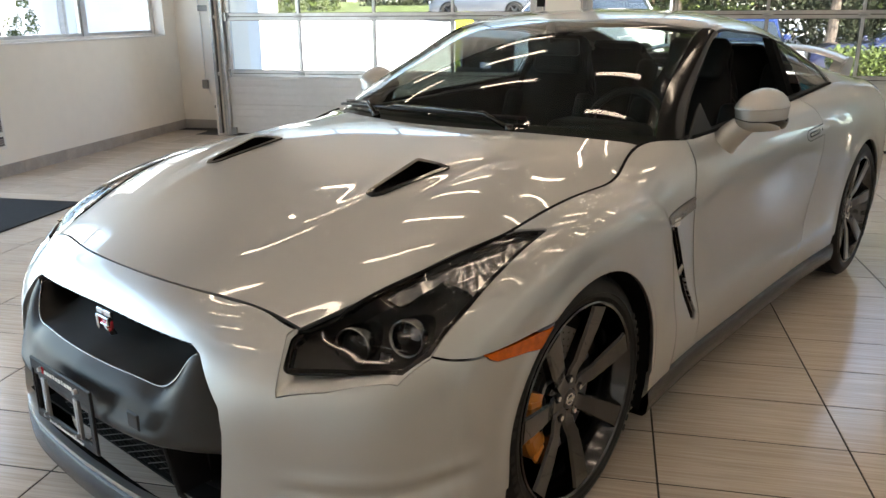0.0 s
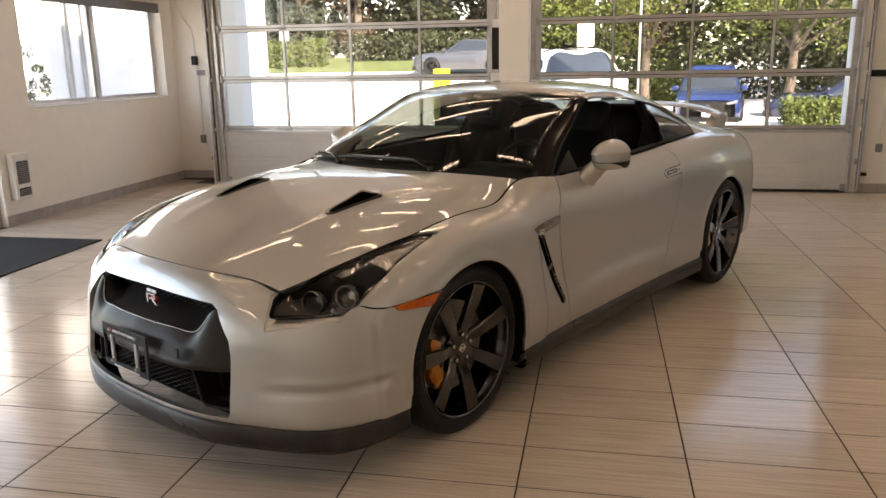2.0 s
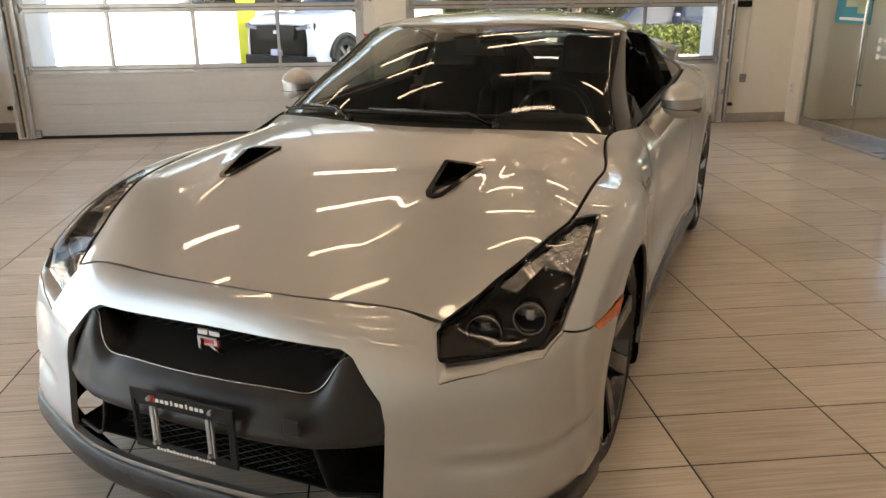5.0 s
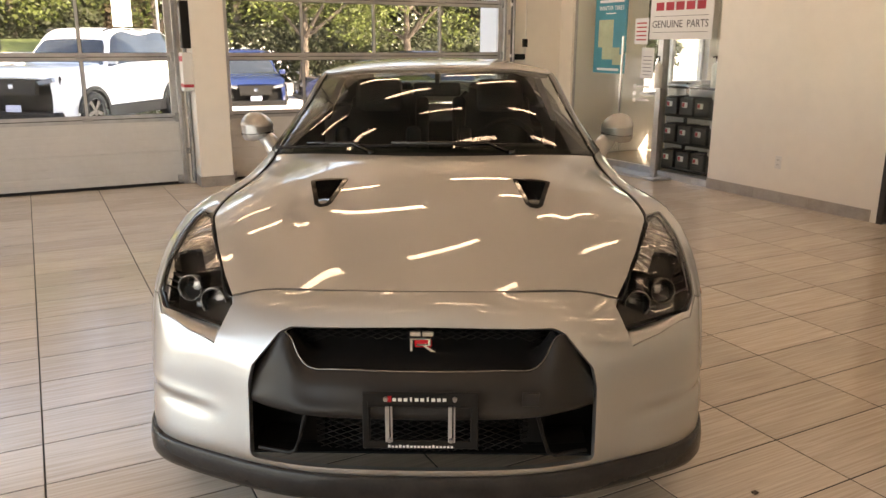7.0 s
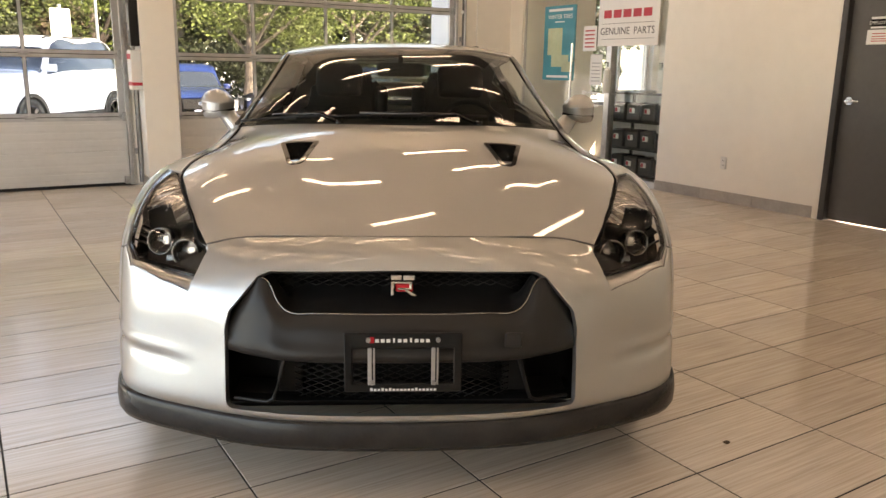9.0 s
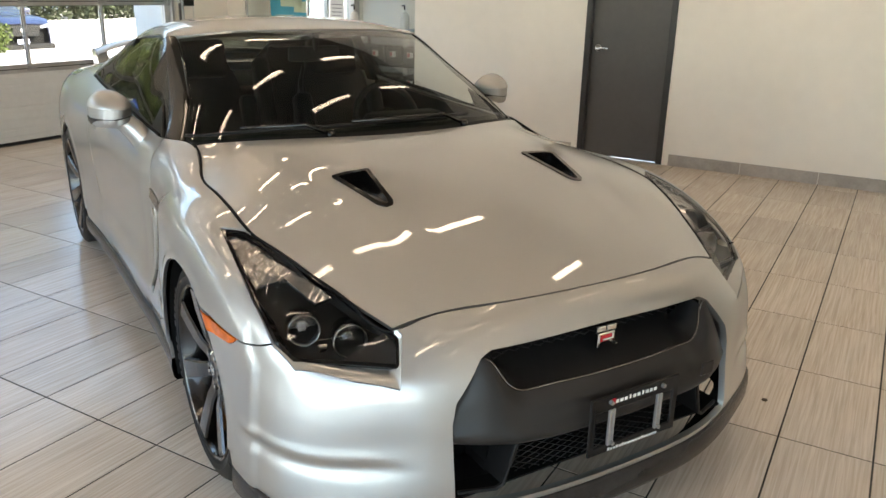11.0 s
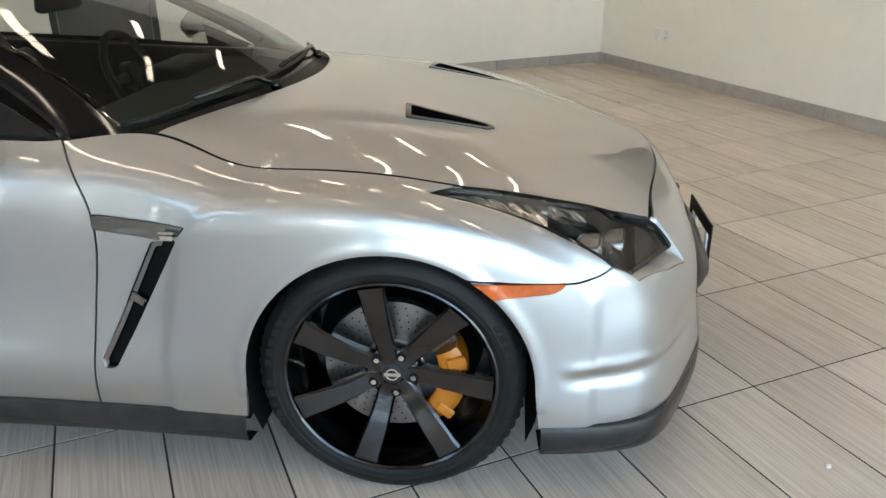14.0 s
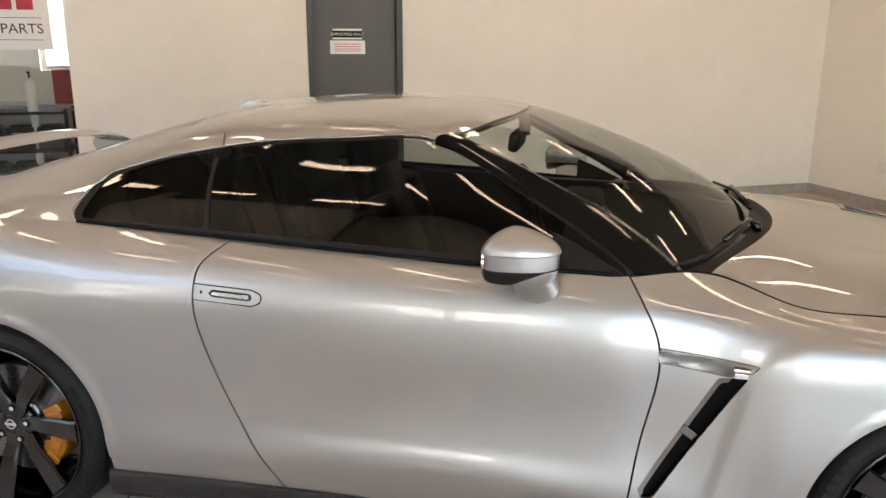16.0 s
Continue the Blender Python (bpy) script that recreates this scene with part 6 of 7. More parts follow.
# ---- west window and glazed entrance ----
def window_w():
    w = thing("window_1", "two-pane sliding window in a white frame with a rolled blind", "window", "", "structure")
    u = WEST - .16
    FR = .04
    boxes("window_frame", PLASTIC_WHITE, (u - .03, u + .03, W0, W1, WZ0, WZ0 + FR), (u - .03, u + .03, W0, W1, WZ1 - FR, WZ1), (u - .03, u + .03, W0, W0 + FR, WZ0 + FR, WZ1 - FR), (u - .03, u + .03, W1 - FR, W1, WZ0 + FR, WZ1 - FR), parent=w)
    mid = 4.90
    boxes("mullion", ALUMINIUM, (u - .03, u + .034, mid - .035, mid + .035, WZ0 + FR, WZ1 - FR), parent=w, bevel=.003)
    for a, b in ((W0 + FR, mid - .035), (mid + .035, W1 - FR)):
        p = boxes("pane", PANE, (u - .004, u + .004, a, b, WZ0 + FR, WZ1 - FR), parent=w)
        p.visible_shadow = False
        boxes("sash", ALUMINIUM, (u + .004, u + .022, a, b, WZ0 + FR, WZ0 + FR + .03), (u + .004, u + .022, a, b, WZ1 - FR - .03, WZ1 - FR), (u + .004, u + .022, a, a + .025, WZ0 + FR + .03, WZ1 - FR - .03), (u + .004, u + .022, b - .025, b, WZ0 + FR + .03, WZ1 - FR - .03), parent=w)
    boxes("window_sill", PLASTIC_WHITE, (WEST - .13, WEST + .012, W0 + .001, W1 - .001, WZ0 + .001, WZ0 + .018), parent=w, bevel=.003)
    bm = bmesh.new()
    cyl(bm, .055, .055, W1 - W0 - .02, Matrix.Translation((WEST - .07, (W0 + W1) / 2, WZ1 - .06)) @ pose(0, 0, 0, 90, 0, 0), 24)
    box(bm, WEST - .016, WEST - .012, W0 + .01, W1 - .01, WZ1 - .12, WZ1 - .002)
    uv_part("rolled_blind", bm, material("grey_blind_fabric", (.16, .17, .18), .8, vary=.1, scale=30), w, "grey rolled blind")


window_w()


def entrance(name, label, u, G0, G1, n, m):
    w = thing(name, label, "window", "", "structure")
    step = (G1 - G0) / n
    for k in range(n + 1):
        boxes("frame_post", ALUMINIUM, (u - .05, u + .05, G0 + step * k - .025 + (.025 if k == 0 else -.025 if k == n else 0), G0 + step * k + .025 + (.025 if k == 0 else -.025 if k == n else 0), 0, GZ), parent=w, bevel=.003)
    for k in range(n):
        a, b = G0 + step * k + .03, G0 + step * (k + 1) - .03
        boxes("frame_rail", ALUMINIUM, (u - .045, u + .045, a, b, 0, .12), (u - .045, u + .045, a, b, 2.08, 2.14), (u - .045, u + .045, a, b, GZ - .06, GZ), parent=w)
        for z0, z1 in ((.12, 2.08), (2.14, GZ - .06)):
            p = boxes("pane", PANE, (u - .004, u + .004, a, b, z0, z1), parent=w)
            p.visible_shadow = False
    w.matrix_basis = m


entrance("window_2", "tall glazed entrance front in aluminium frames", WEST - .11, G0, G1, 6, Matrix())

# ---- employees' door ----
def grey_door():
    d = thing("door_1", "closed dark grey steel door with a lever handle and two notices", "door", "", "structure")
    boxes("door_frame", FRAME_DARK, (EAST - .015, EAST + TH, D0, D0 + .055, 0, DZ), (EAST - .015, EAST + TH, D1 - .055, D1, 0, DZ), (EAST - .015, EAST + TH, D0 + .055, D1 - .055, DZ - .055, DZ), parent=d, bevel=.003)
    boxes("door_leaf", DOOR_GREY, (EAST + .045, EAST + .09, D0 + .057, D1 - .057, .008, DZ - .057), parent=d, bevel=.002)
    bm = bmesh.new()
    m = Matrix.Translation((EAST + .04, D1 - .125, 1.02)) @ pose(0, 0, 0, 0, 90, 0)
    cyl(bm, .033, .030, .014, m, 24)
    cyl(bm, .011, .011, .06, Matrix.Translation((EAST + .012, D1 - .125, 1.02)) @ pose(0, 0, 0, 0, 90, 0), 14)
    box(bm, EAST - .020, EAST - .004, D1 - .235, D1 - .112, 1.010, 1.030, .006, seg=2)
    uv_part("lever_handle", bm, CHROME, d, "chrome lever handle", angle=40)
    s = boxes("notice", MATT_BLACK, (EAST + .041, EAST + .0448, .855, 1.115, 1.600, 1.690), parent=d, label="black and white notice plate")
    boxes("notice_border", WHITE, (EAST + .039, EAST + .0412, .855, 1.115, 1.672, 1.690), (EAST + .039, EAST + .0412, .855, 1.115, 1.600, 1.614), parent=s)
    lettering("notice_words", "EMPLOYEES ONLY", .036, ROOM @ Matrix.Translation((EAST + .040, .985, 1.642)) @ pose(0, 0, 0, 90, 0, -90), WHITE, s, .0006)
    n2 = boxes("paper_notice", WHITE, (EAST + .042, EAST + .0446, .83, 1.14, 1.475, 1.590), parent=d, label="white paper notice with rows of red print")
    boxes("print_rows", RED, *[(EAST + .0412, EAST + .0418, .87, 1.10, z, z + .006) for z in (1.498, 1.515, 1.535, 1.556)], parent=n2)


grey_door()

# ---- glazed parts counter front ----
def parts_front():
    f = thing("window_3", "frameless glass front and door of the parts counter", "window", "", "structure")
    u = EAST + .05
    for a, b in ((3.25, 4.02), (4.72, 5.66)):
        p = boxes("glass_panel", PANE, (u - .005, u + .005, a, b, .07, 2.5), parent=f)
        p.visible_shadow = False
    boxes("floor_channel", ALUMINIUM, (u - .03, u + .03, 3.245, 4.02, 0, .07), (u - .03, u + .03, 4.72, 5.66, 0, .09), parent=f, bevel=.003)
    boxes("head_channel", ALUMINIUM, (u - .03, u + .03, 3.245, 5.68, 2.5, 2.55), parent=f)
    boxes("post", ALUMINIUM, (u - .06, u + .04, 4.02, 4.10, 0, 2.5), parent=f, label="aluminium door post", bevel=.004)
    boxes("post", ALUMINIUM, (u - .015, u + .015, 5.662, 5.68, .09, 2.5), parent=f)
    dr = boxes("glass_door", PANE, (u - .03, u - .018, 4.12, 4.70, .10, 2.45), parent=f, label="clear glass door")
    dr.visible_shadow = False
    boxes("door_shoe", ALUMINIUM, (u - .045, u - .003, 4.12, 4.70, .012, .10), parent=dr, bevel=.003)
    bm = bmesh.new()
    tube(bm, [(u - .085, 4.66, .35), (u - .085, 4.66, 1.55)], .014, 12)
    tube(bm, [(u - .02, 4.66, .55), (u - .085, 4.66, .55)], .009, 8)
    tube(bm, [(u - .02, 4.66, 1.35), (u - .085, 4.66, 1.35)], .009, 8)
    uv_part("pull_bar", bm, CHROME, dr, "long chrome pull bar", angle=40)
    boxes("door_step", ALUMINIUM, (u - .30, u - .05, 3.95, 4.75, 0, .03), parent=f, bevel=.004)
    # small print rows on the glass
    boxes("glass_print", WHITE, *[(u - .034, u - .0325, 4.22, 4.42 - .05 * (k % 2), .98 - .075 * k, 1.00 - .075 * k) for k in range(3)], *[(u - .034, u - .0325, 4.44, 4.49, .965 - .075 * k, 1.01 - .075 * k) for k in range(3)], parent=dr)


parts_front()


def plain_window(name, a, b, z0, z1, along, fixed):
    w = thing(name, "plain fixed window in an aluminium frame", "window", "", "structure")

    def bar(nm, mat, s0, s1, y0, y1, d):
        if along == "u":
            return boxes(nm, mat, (s0, s1, fixed - d, fixed + d, y0, y1), parent=w)
        return boxes(nm, mat, (fixed - d, fixed + d, s0, s1, y0, y1), parent=w)
    mid = (a + b) / 2
    bar("window_frame", ALUMINIUM, a, b, z0, z0 + .05, .03)
    bar("window_frame", ALUMINIUM, a, b, z1 - .05, z1, .03)
    for s in (a, mid - .025, b - .05):
        bar("window_frame", ALUMINIUM, s, s + .05, z0 + .05, z1 - .05, .03)
    for s0, s1 in ((a + .05, mid - .025), (mid + .025, b - .05)):
        bar("pane", PANE, s0, s1, z0 + .05, z1 - .05, .004).visible_shadow = False


plain_window("window_4", 6.35, 7.55, .75, 2.3, "u", NORTH + .12)
plain_window("window_5", 2.9, 3.97, 1.27, 2.25, "v", EAST + 2.9)
# ---- things in the room ----
TEAL = material("teal_poster", (0.02, 0.24, 0.30), .45, vary=.08, scale=3)
SAND = material("pale_green_print", (0.42, 0.47, 0.30), .5, vary=.1, scale=8)
PAPER = material("white_paper", (0.78, 0.77, 0.75), .6, vary=.02, scale=3)
SIGN_RED = material("red_print", (0.50, 0.03, 0.05), .5)
INK = material("dark_ink", (0.03, 0.03, 0.035), .6)
U_GLASS = EAST + .05
face_w = pose(0, 0, 0, 90, 0, -90)          # lettering that faces west

poster = boxes("poster", TEAL, (U_GLASS - .012, U_GLASS - .0065, 4.69, 5.28, 1.12, 2.00), label="teal winter tire poster with a pale map, stuck on the glass", category="poster")
boxes("poster_map", SAND, (U_GLASS - .0135, U_GLASS - .0121, 4.93, 5.20, 1.42, 1.74), (U_GLASS - .0135, U_GLASS - .0121, 4.80, 5.12, 1.28, 1.42), (U_GLASS - .0135, U_GLASS - .0121, 4.74, 4.92, 1.22, 1.34), parent=poster)
boxes("poster_foot", PAPER, (U_GLASS - .0135, U_GLASS - .0121, 4.80, 5.20, 1.150, 1.178), parent=poster)
lettering("poster_words", "WINTER TIRES", .070, ROOM @ Matrix.Translation((U_GLASS - .013, 4.985, 1.87)) @ face_w, PAPER, poster, .0006)
boxes("poster_lines", PAPER, (U_GLASS - .0135, U_GLASS - .0121, 4.76, 5.20, 1.935, 1.965), (U_GLASS - .0135, U_GLASS - .0121, 4.90, 5.08, 1.805, 1.818), parent=poster)

sign = boxes("hanging_sign", PAPER, (U_GLASS - .062, U_GLASS - .056, 3.34, 4.25, 1.51, 2.16), label="white hanging sign with a red name bar and black words", category="sign")
bm = bmesh.new()
for k in range(5):
    a = 4.165 - k * .150
    box(bm, U_GLASS - .0645, U_GLASS - .0622, a - .118, a, 1.81, 1.895)
uv_part("name_bar", bm, SIGN_RED, sign, "red name bar")
boxes("sign_rules", INK, (U_GLASS - .0635, U_GLASS - .0622, 3.40, 4.19, 1.748, 1.752), (U_GLASS - .0635, U_GLASS - .0622, 3.40, 4.19, 1.582, 1.586), parent=sign)
lettering("sign_words", "GENUINE", .108, ROOM @ Matrix.Translation((U_GLASS - .063, 3.985, 1.665)) @ face_w, INK, sign, .0006)
lettering("sign_words", "PARTS", .108, ROOM @ Matrix.Translation((U_GLASS - .063, 3.545, 1.665)) @ face_w, INK, sign, .0006)
for v in (3.45, 4.14):
    bm = bmesh.new()
    tube(bm, [(U_GLASS - .059, v, 2.155), (U_GLASS - .059, v, 2.55)], .002, 6)
    uv_part("sign_wire", bm, STEEL, sign)
note = boxes("paper_notice", PAPER, (U_GLASS - .037, U_GLASS - .0355, 4.30, 4.52, 1.46, 1.74), label="white paper notice with red print taped to the glass", category="notice")
boxes("print_rows", SIGN_RED, *[(U_GLASS - .0382, U_GLASS - .0371, 4.33, 4.49, 1.50 + .045 * k, 1.515 + .045 * k) for k in range(5)], parent=note)
note = boxes("paper_notice", PAPER, (U_GLASS - .037, U_GLASS - .0355, 4.18, 4.38, 1.08, 1.42), label="white paper notice taped to the glass door", category="notice")
boxes("print_rows", INK, *[(U_GLASS - .0382, U_GLASS - .0371, 4.21, 4.35, 1.12 + .04 * k, 1.126 + .04 * k) for k in range(6)], parent=note)


def dispenser(u, v):
    d = thing("sanitizer_stand", "white hand sanitizer bottle on a slim metal stand", "sanitizer stand", "sanitizer stands")
    boxes("post", ALUMINIUM, (u - .02, u + .02, v - .03, v + .03, .02, 1.22), parent=d, bevel=.003)
    boxes("foot", ALUMINIUM, (u - .15, u + .15, v - .15, v + .15, 0, .02), parent=d, bevel=.003)
    boxes("shelf", ALUMINIUM, (u - .06, u + .06, v - .07, v + .07, .98, .995), parent=d)
    bm = bmesh.new()
    lathe(bm, [(.0001, 1.0), (.040, 1.0), (.042, 1.01), (.042, 1.22), (.034, 1.25), (.014, 1.262), (.014, 1.28), (.0001, 1.28)], 20, Matrix.Translation((u - .035, v, 0)))
    b = uv_part("bottle", bm, PLASTIC_WHITE, d, angle=40)
    bm = bmesh.new()
    tube(bm, [(u - .035, v, 1.28), (u - .035, v, 1.33), (u - .085, v, 1.325)], .009, 8)
    uv_part("pump", bm, SATIN_BLACK, b)


dispenser(EAST - .10, 3.93)
dispenser(EAST + .42, 3.62)

# rack with boxed goods behind the glass
rack = thing("steel_rack", "black steel rack with five shelves", "rack")
for v in (3.36, 4.34):
    for u in (5.20, 5.60):
        boxes("upright", SATIN_BLACK, (u - .015, u + .015, v - .015, v + .015, 0, 1.02), parent=rack)
for z in (.06, .36, .67, .99):
    boxes("shelf", SATIN_BLACK, (5.19, 5.61, 3.35, 4.35, z - .012, z + .012), parent=rack)
BOX_BLACK = material("black_battery_case", (.02, .02, .022), .4, vary=.2, scale=12)
for lvl, z in enumerate((.072, .372, .682)):
    for k in range(4):
        v = 3.40 + .235 * k
        b = boxes("boxed_battery", BOX_BLACK, (5.22, 5.44, v, v + .205, z, z + .19), label="black boxed battery with a red and white tag, on a rack", category="battery", bevel=.008)
        tagged(b, "", "", "batteries on the rack")
        boxes("handle_strip", SATIN_BLACK, (5.26, 5.40, v + .03, v + .175, z + .19, z + .205), parent=b)
        t = boxes("tag", PAPER, (5.214, 5.2195, v + .075, v + .155, z + .085, z + .145), parent=b)
        boxes("tag_mark", SIGN_RED, (5.212, 5.2138, v + .115, v + .150, z + .092, z + .138), parent=t)
desk = boxes("counter_desk", material("grey_laminate", (.30, .32, .33), .5, vary=.06, scale=3), (6.1, 6.7, 2.7, 5.2, 0, 1.0), label="grey laminate service counter", category="counter", bevel=.01)
crate = boxes("red_box", material("red_card", (.42, .03, .03), .5, vary=.08, scale=6), (6.15, 6.55, 3.05, 3.6, 1.0, 1.32), label="red cardboard box on the counter", category="box", bevel=.004)


def outlet(axis, fixed, a, z, label):
    o = thing("wall_socket", label, "socket", "wall sockets")
    if axis == "u":
        boxes("cover", PLASTIC_WHITE, (fixed - .008, fixed, a - .036, a + .036, z - .06, z + .06), parent=o, bevel=.004)
        boxes("slots", INK, *[(fixed - .0088, fixed - .0079, a + d - .002, a + d + .002, z + e - .006, z + e + .006) for d in (-.008, .008) for e in (-.022, .022)], parent=o)
    else:
        boxes("cover", PLASTIC_WHITE, (a - .036, a + .036, fixed, fixed + .008, z - .06, z + .06), parent=o, bevel=.004)
        boxes("slots", INK, *[(a + d - .002, a + d + .002, fixed + .0079, fixed + .0088, z + e - .006, z + e + .006) for d in (-.008, .008) for e in (-.022, .022)], parent=o)


outlet("u", EAST, 2.38, .38, "white double wall socket")
outlet("u", EAST, 5.85, .385, "white double wall socket")
outlet("v", SOUTH, 3.80, .405, "white double wall socket")
plate_ = thing("blank_wall_plate", "plain white blank wall plate beside the socket", "wall plate")
boxes("cover", PLASTIC_WHITE, (3.90, 3.975, SOUTH, SOUTH + .008, .345, .465), parent=plate_, bevel=.004)

picture = thing("wall_picture", "large dark framed picture hung on the wall", "picture")
boxes("picture_frame", FRAME_DARK, (1.1, 2.89, SOUTH, SOUTH + .03, 1.512, 2.55), parent=picture, bevel=.004)
boxes("picture_field", material("dark_picture", (.05, .045, .04), .35, vary=.6, scale=2.5), (1.11, 2.88, SOUTH + .028, SOUTH + .034, 1.522, 2.54), parent=picture)
boxes("picture_band", material("yellow_print", (.55, .42, .05), .4, vary=.3, scale=5), (1.2, 2.87, SOUTH + .034, SOUTH + .036, 1.66, 1.70), parent=picture)

heater = thing("wall_heater", "white wall heater with louvred grilles", "heater")
boxes("case", PLASTIC_WHITE, (WEST, WEST + .075, 3.14, 3.37, .25, .70), parent=heater, bevel=.008)
for z0, z1 in ((.40, .62), (.28, .36)):
    boxes("grille_field", INK, (WEST + .0745, WEST + .0762, 3.175, 3.335, z0, z1), parent=heater)
    n = int((z1 - z0) / .018)
    for k in range(n):
        boxes("louvre", material("grey_louvre", (.28, .27, .26), .5) if k == 0 and z0 == .40 else bpy.data.materials["grey_louvre"], (WEST + .074, WEST + .082, 3.175, 3.335, z0 + .018 * k, z0 + .018 * k + .008), parent=heater)

mat_ob = boxes("entry_mat", MAT_CARPET, (WEST + .12, -2.99, .85, 2.64, .0005, .010), label="black ribbed entry mat lying on the tiles", category="mat", bevel=.003)


def conduit(face, boxes_at, bend, label):
    c = thing("cable_conduit", label, "conduit", "conduits")
    bm = bmesh.new()
    pts = bend
    tube(bm, pts, .007, 8)
    uv_part("pipe", bm, PLASTIC_WHITE, c)
    for (u, z, w, h, m_) in boxes_at:
        boxes("junction_box", m_, (u - w, u + w, face - .05, face - .002, z - h, z + h), parent=c, bevel=.004)


GREY_BOX = material("grey_device", (.22, .22, .22), .5, vary=.1, scale=10)
conduit(NOOK, [(-3.98, 1.565, .037, .058, SATIN_BLACK), (-3.85, 1.41, .105, .032, GREY_BOX), (-3.95, .535, .032, .052, GREY_BOX), (-3.78, .27, .063, .019, SATIN_BLACK)],
        [(u, NOOK - .012, z) for u, z in ((-4.18, 3.0), (-4.18, 2.26), (-4.115, 2.11), (-4.0, 1.975), (-3.98, 1.815), (-3.98, 1.565), (-3.95, 1.40), (-3.95, .535), (-3.89, .40))], "thin white conduit with junction boxes beside the garage door")
conduit(NORTH, [(4.32, 1.47, .028, .05, SATIN_BLACK), (4.23, 1.30, .085, .035, SATIN_BLACK), (4.31, .50, .03, .045, GREY_BOX), (4.16, .21, .05, .018, SATIN_BLACK)],
        [(u, NORTH - .012, z) for u, z in ((4.34, 3.2), (4.34, 1.5), (4.33, 1.3), (4.31, .5))], "thin white conduit with junction boxes beside the garage door")

dev = thing("fire_box", "white wall box with red bands on the column", "wall box")
boxes("case", PLASTIC_WHITE, (COL_U0 - .10, COL_U0 - .001, COL_V + .02, COL_V + .20, .98, 1.36), parent=dev, bevel=.006)
boxes("band", SIGN_RED, (COL_U0 - .1025, COL_U0 - .099, COL_V + .022, COL_V + .198, 1.275, 1.325), parent=dev)
boxes("band", SIGN_RED, (COL_U0 - .1025, COL_U0 - .099, COL_V + .022, COL_V + .198, 1.02, 1.055), parent=dev)
boxes("band_front", SIGN_RED, (COL_U0 - .098, COL_U0 - .003, COL_V + .0175, COL_V + .0205, 1.02, 1.05), parent=dev)
dev = thing("door_operator", "black control box for the garage door", "control box")
boxes("case", SATIN_BLACK, (COL_U0 - .085, COL_U0 - .001, COL_V + .03, COL_V + .16, 1.40, 1.86), parent=dev, bevel=.006)
boxes("face", GREY_BOX, (COL_U0 - .088, COL_U0 - .084, COL_V + .05, COL_V + .14, 1.55, 1.80), parent=dev, bevel=.003)
boxes("cap", PLASTIC_WHITE, (COL_U0 - .07, COL_U0 - .001, COL_V + .035, COL_V + .15, 1.86, 1.95), parent=dev, bevel=.004)

# crumbs of dust and leaf on the floor
random.seed(5)
for k, (x, y) in enumerate(((-.95, -1.72), (-.62, -1.45), (-.72, -1.22), (4.1, -1.2), (1.1, -.62))):
    bm = bmesh.new()
    bmesh.ops.create_icosphere(bm, subdivisions=1, radius=.014)
    for v in bm.verts:
        v.co = Vector((v.co.x * random.uniform(.6, 1.4), v.co.y * random.uniform(.5, 1.1), (v.co.z + .014) * .3))
    bmesh.ops.translate(bm, vec=(x, y, .0), verts=bm.verts)
    tagged(part("crumb", bm, LEAF_RUST if k > 2 else PAPER), "small crumb of debris on the tiles", "debris", "floor debris")

# ---- ceiling lamps ----
TUBE_LIGHT = emitter("lamp_diffuser", (1.0, 0.81, 0.60), 2.4)
FIXTURE = material("white_fixture_enamel", (.75, .74, .70), .4, vary=.03, scale=5)


def strip_lamp():
    s = thing("strip_lamp", "white surface-mounted fluorescent strip lamp, lit", "ceiling lamp", "ceiling strip lamps")
    bm = bmesh.new()
    box(bm, -.52, .52, -.060, .060, -.05, 0, .006)
    part("body", bm, FIXTURE, s)
    bm = bmesh.new()
    box(bm, -.50, .50, -.048, .048, -.075, -.0505, .012)
    part("diffuser", bm, TUBE_LIGHT, s, "glowing warm diffuser")
    return s


first = strip_lamp()
first.matrix_basis = ROOM @ Matrix.Translation((LAMP_U[0], LAMP_V[0], CEIL))
for i, lv in enumerate(LAMP_V):
    for j, lu in enumerate(LAMP_U + ((6.4,) if lv > 3 else ())):
        if i + j:
            copy_thing(first, ROOM @ Matrix.Translation((lu, lv, CEIL)))
# ---- outside ----
bm = bmesh.new()
bmesh.ops.create_grid(bm, x_segments=1, y_segments=1, size=400)
bmesh.ops.translate(bm, vec=(0, 0, -.47), verts=bm.verts)
ground = tagged(part("ground", bm, ASPHALT), "pale sunlit concrete forecourt", "ground", "", "structure")


def flat(name, u0, u1, v0, v1, z, mat, label, cat):
    return boxes(name, mat, (u0, u1, v0, v1, -.47, z), label=label, category=cat, kind="structure", bevel=.01)


flat("lawn", 1.2, 40, 25.0, 31.0, -.30, GRASS, "mown lawn strip behind the parking bays", "lawn")


def bank(name, u0, u1, rows, mat, label, cat):
    """Rising ground: rows of (v, z) from front to back, closed down to the forecourt."""
    bm = bmesh.new()
    prism(bm, list(rows) + [(rows[-1][0], -.2), (rows[0][0], -.2)], "x", u0, u1)
    uv_part(name, bm, mat, None, label, cat, "structure")


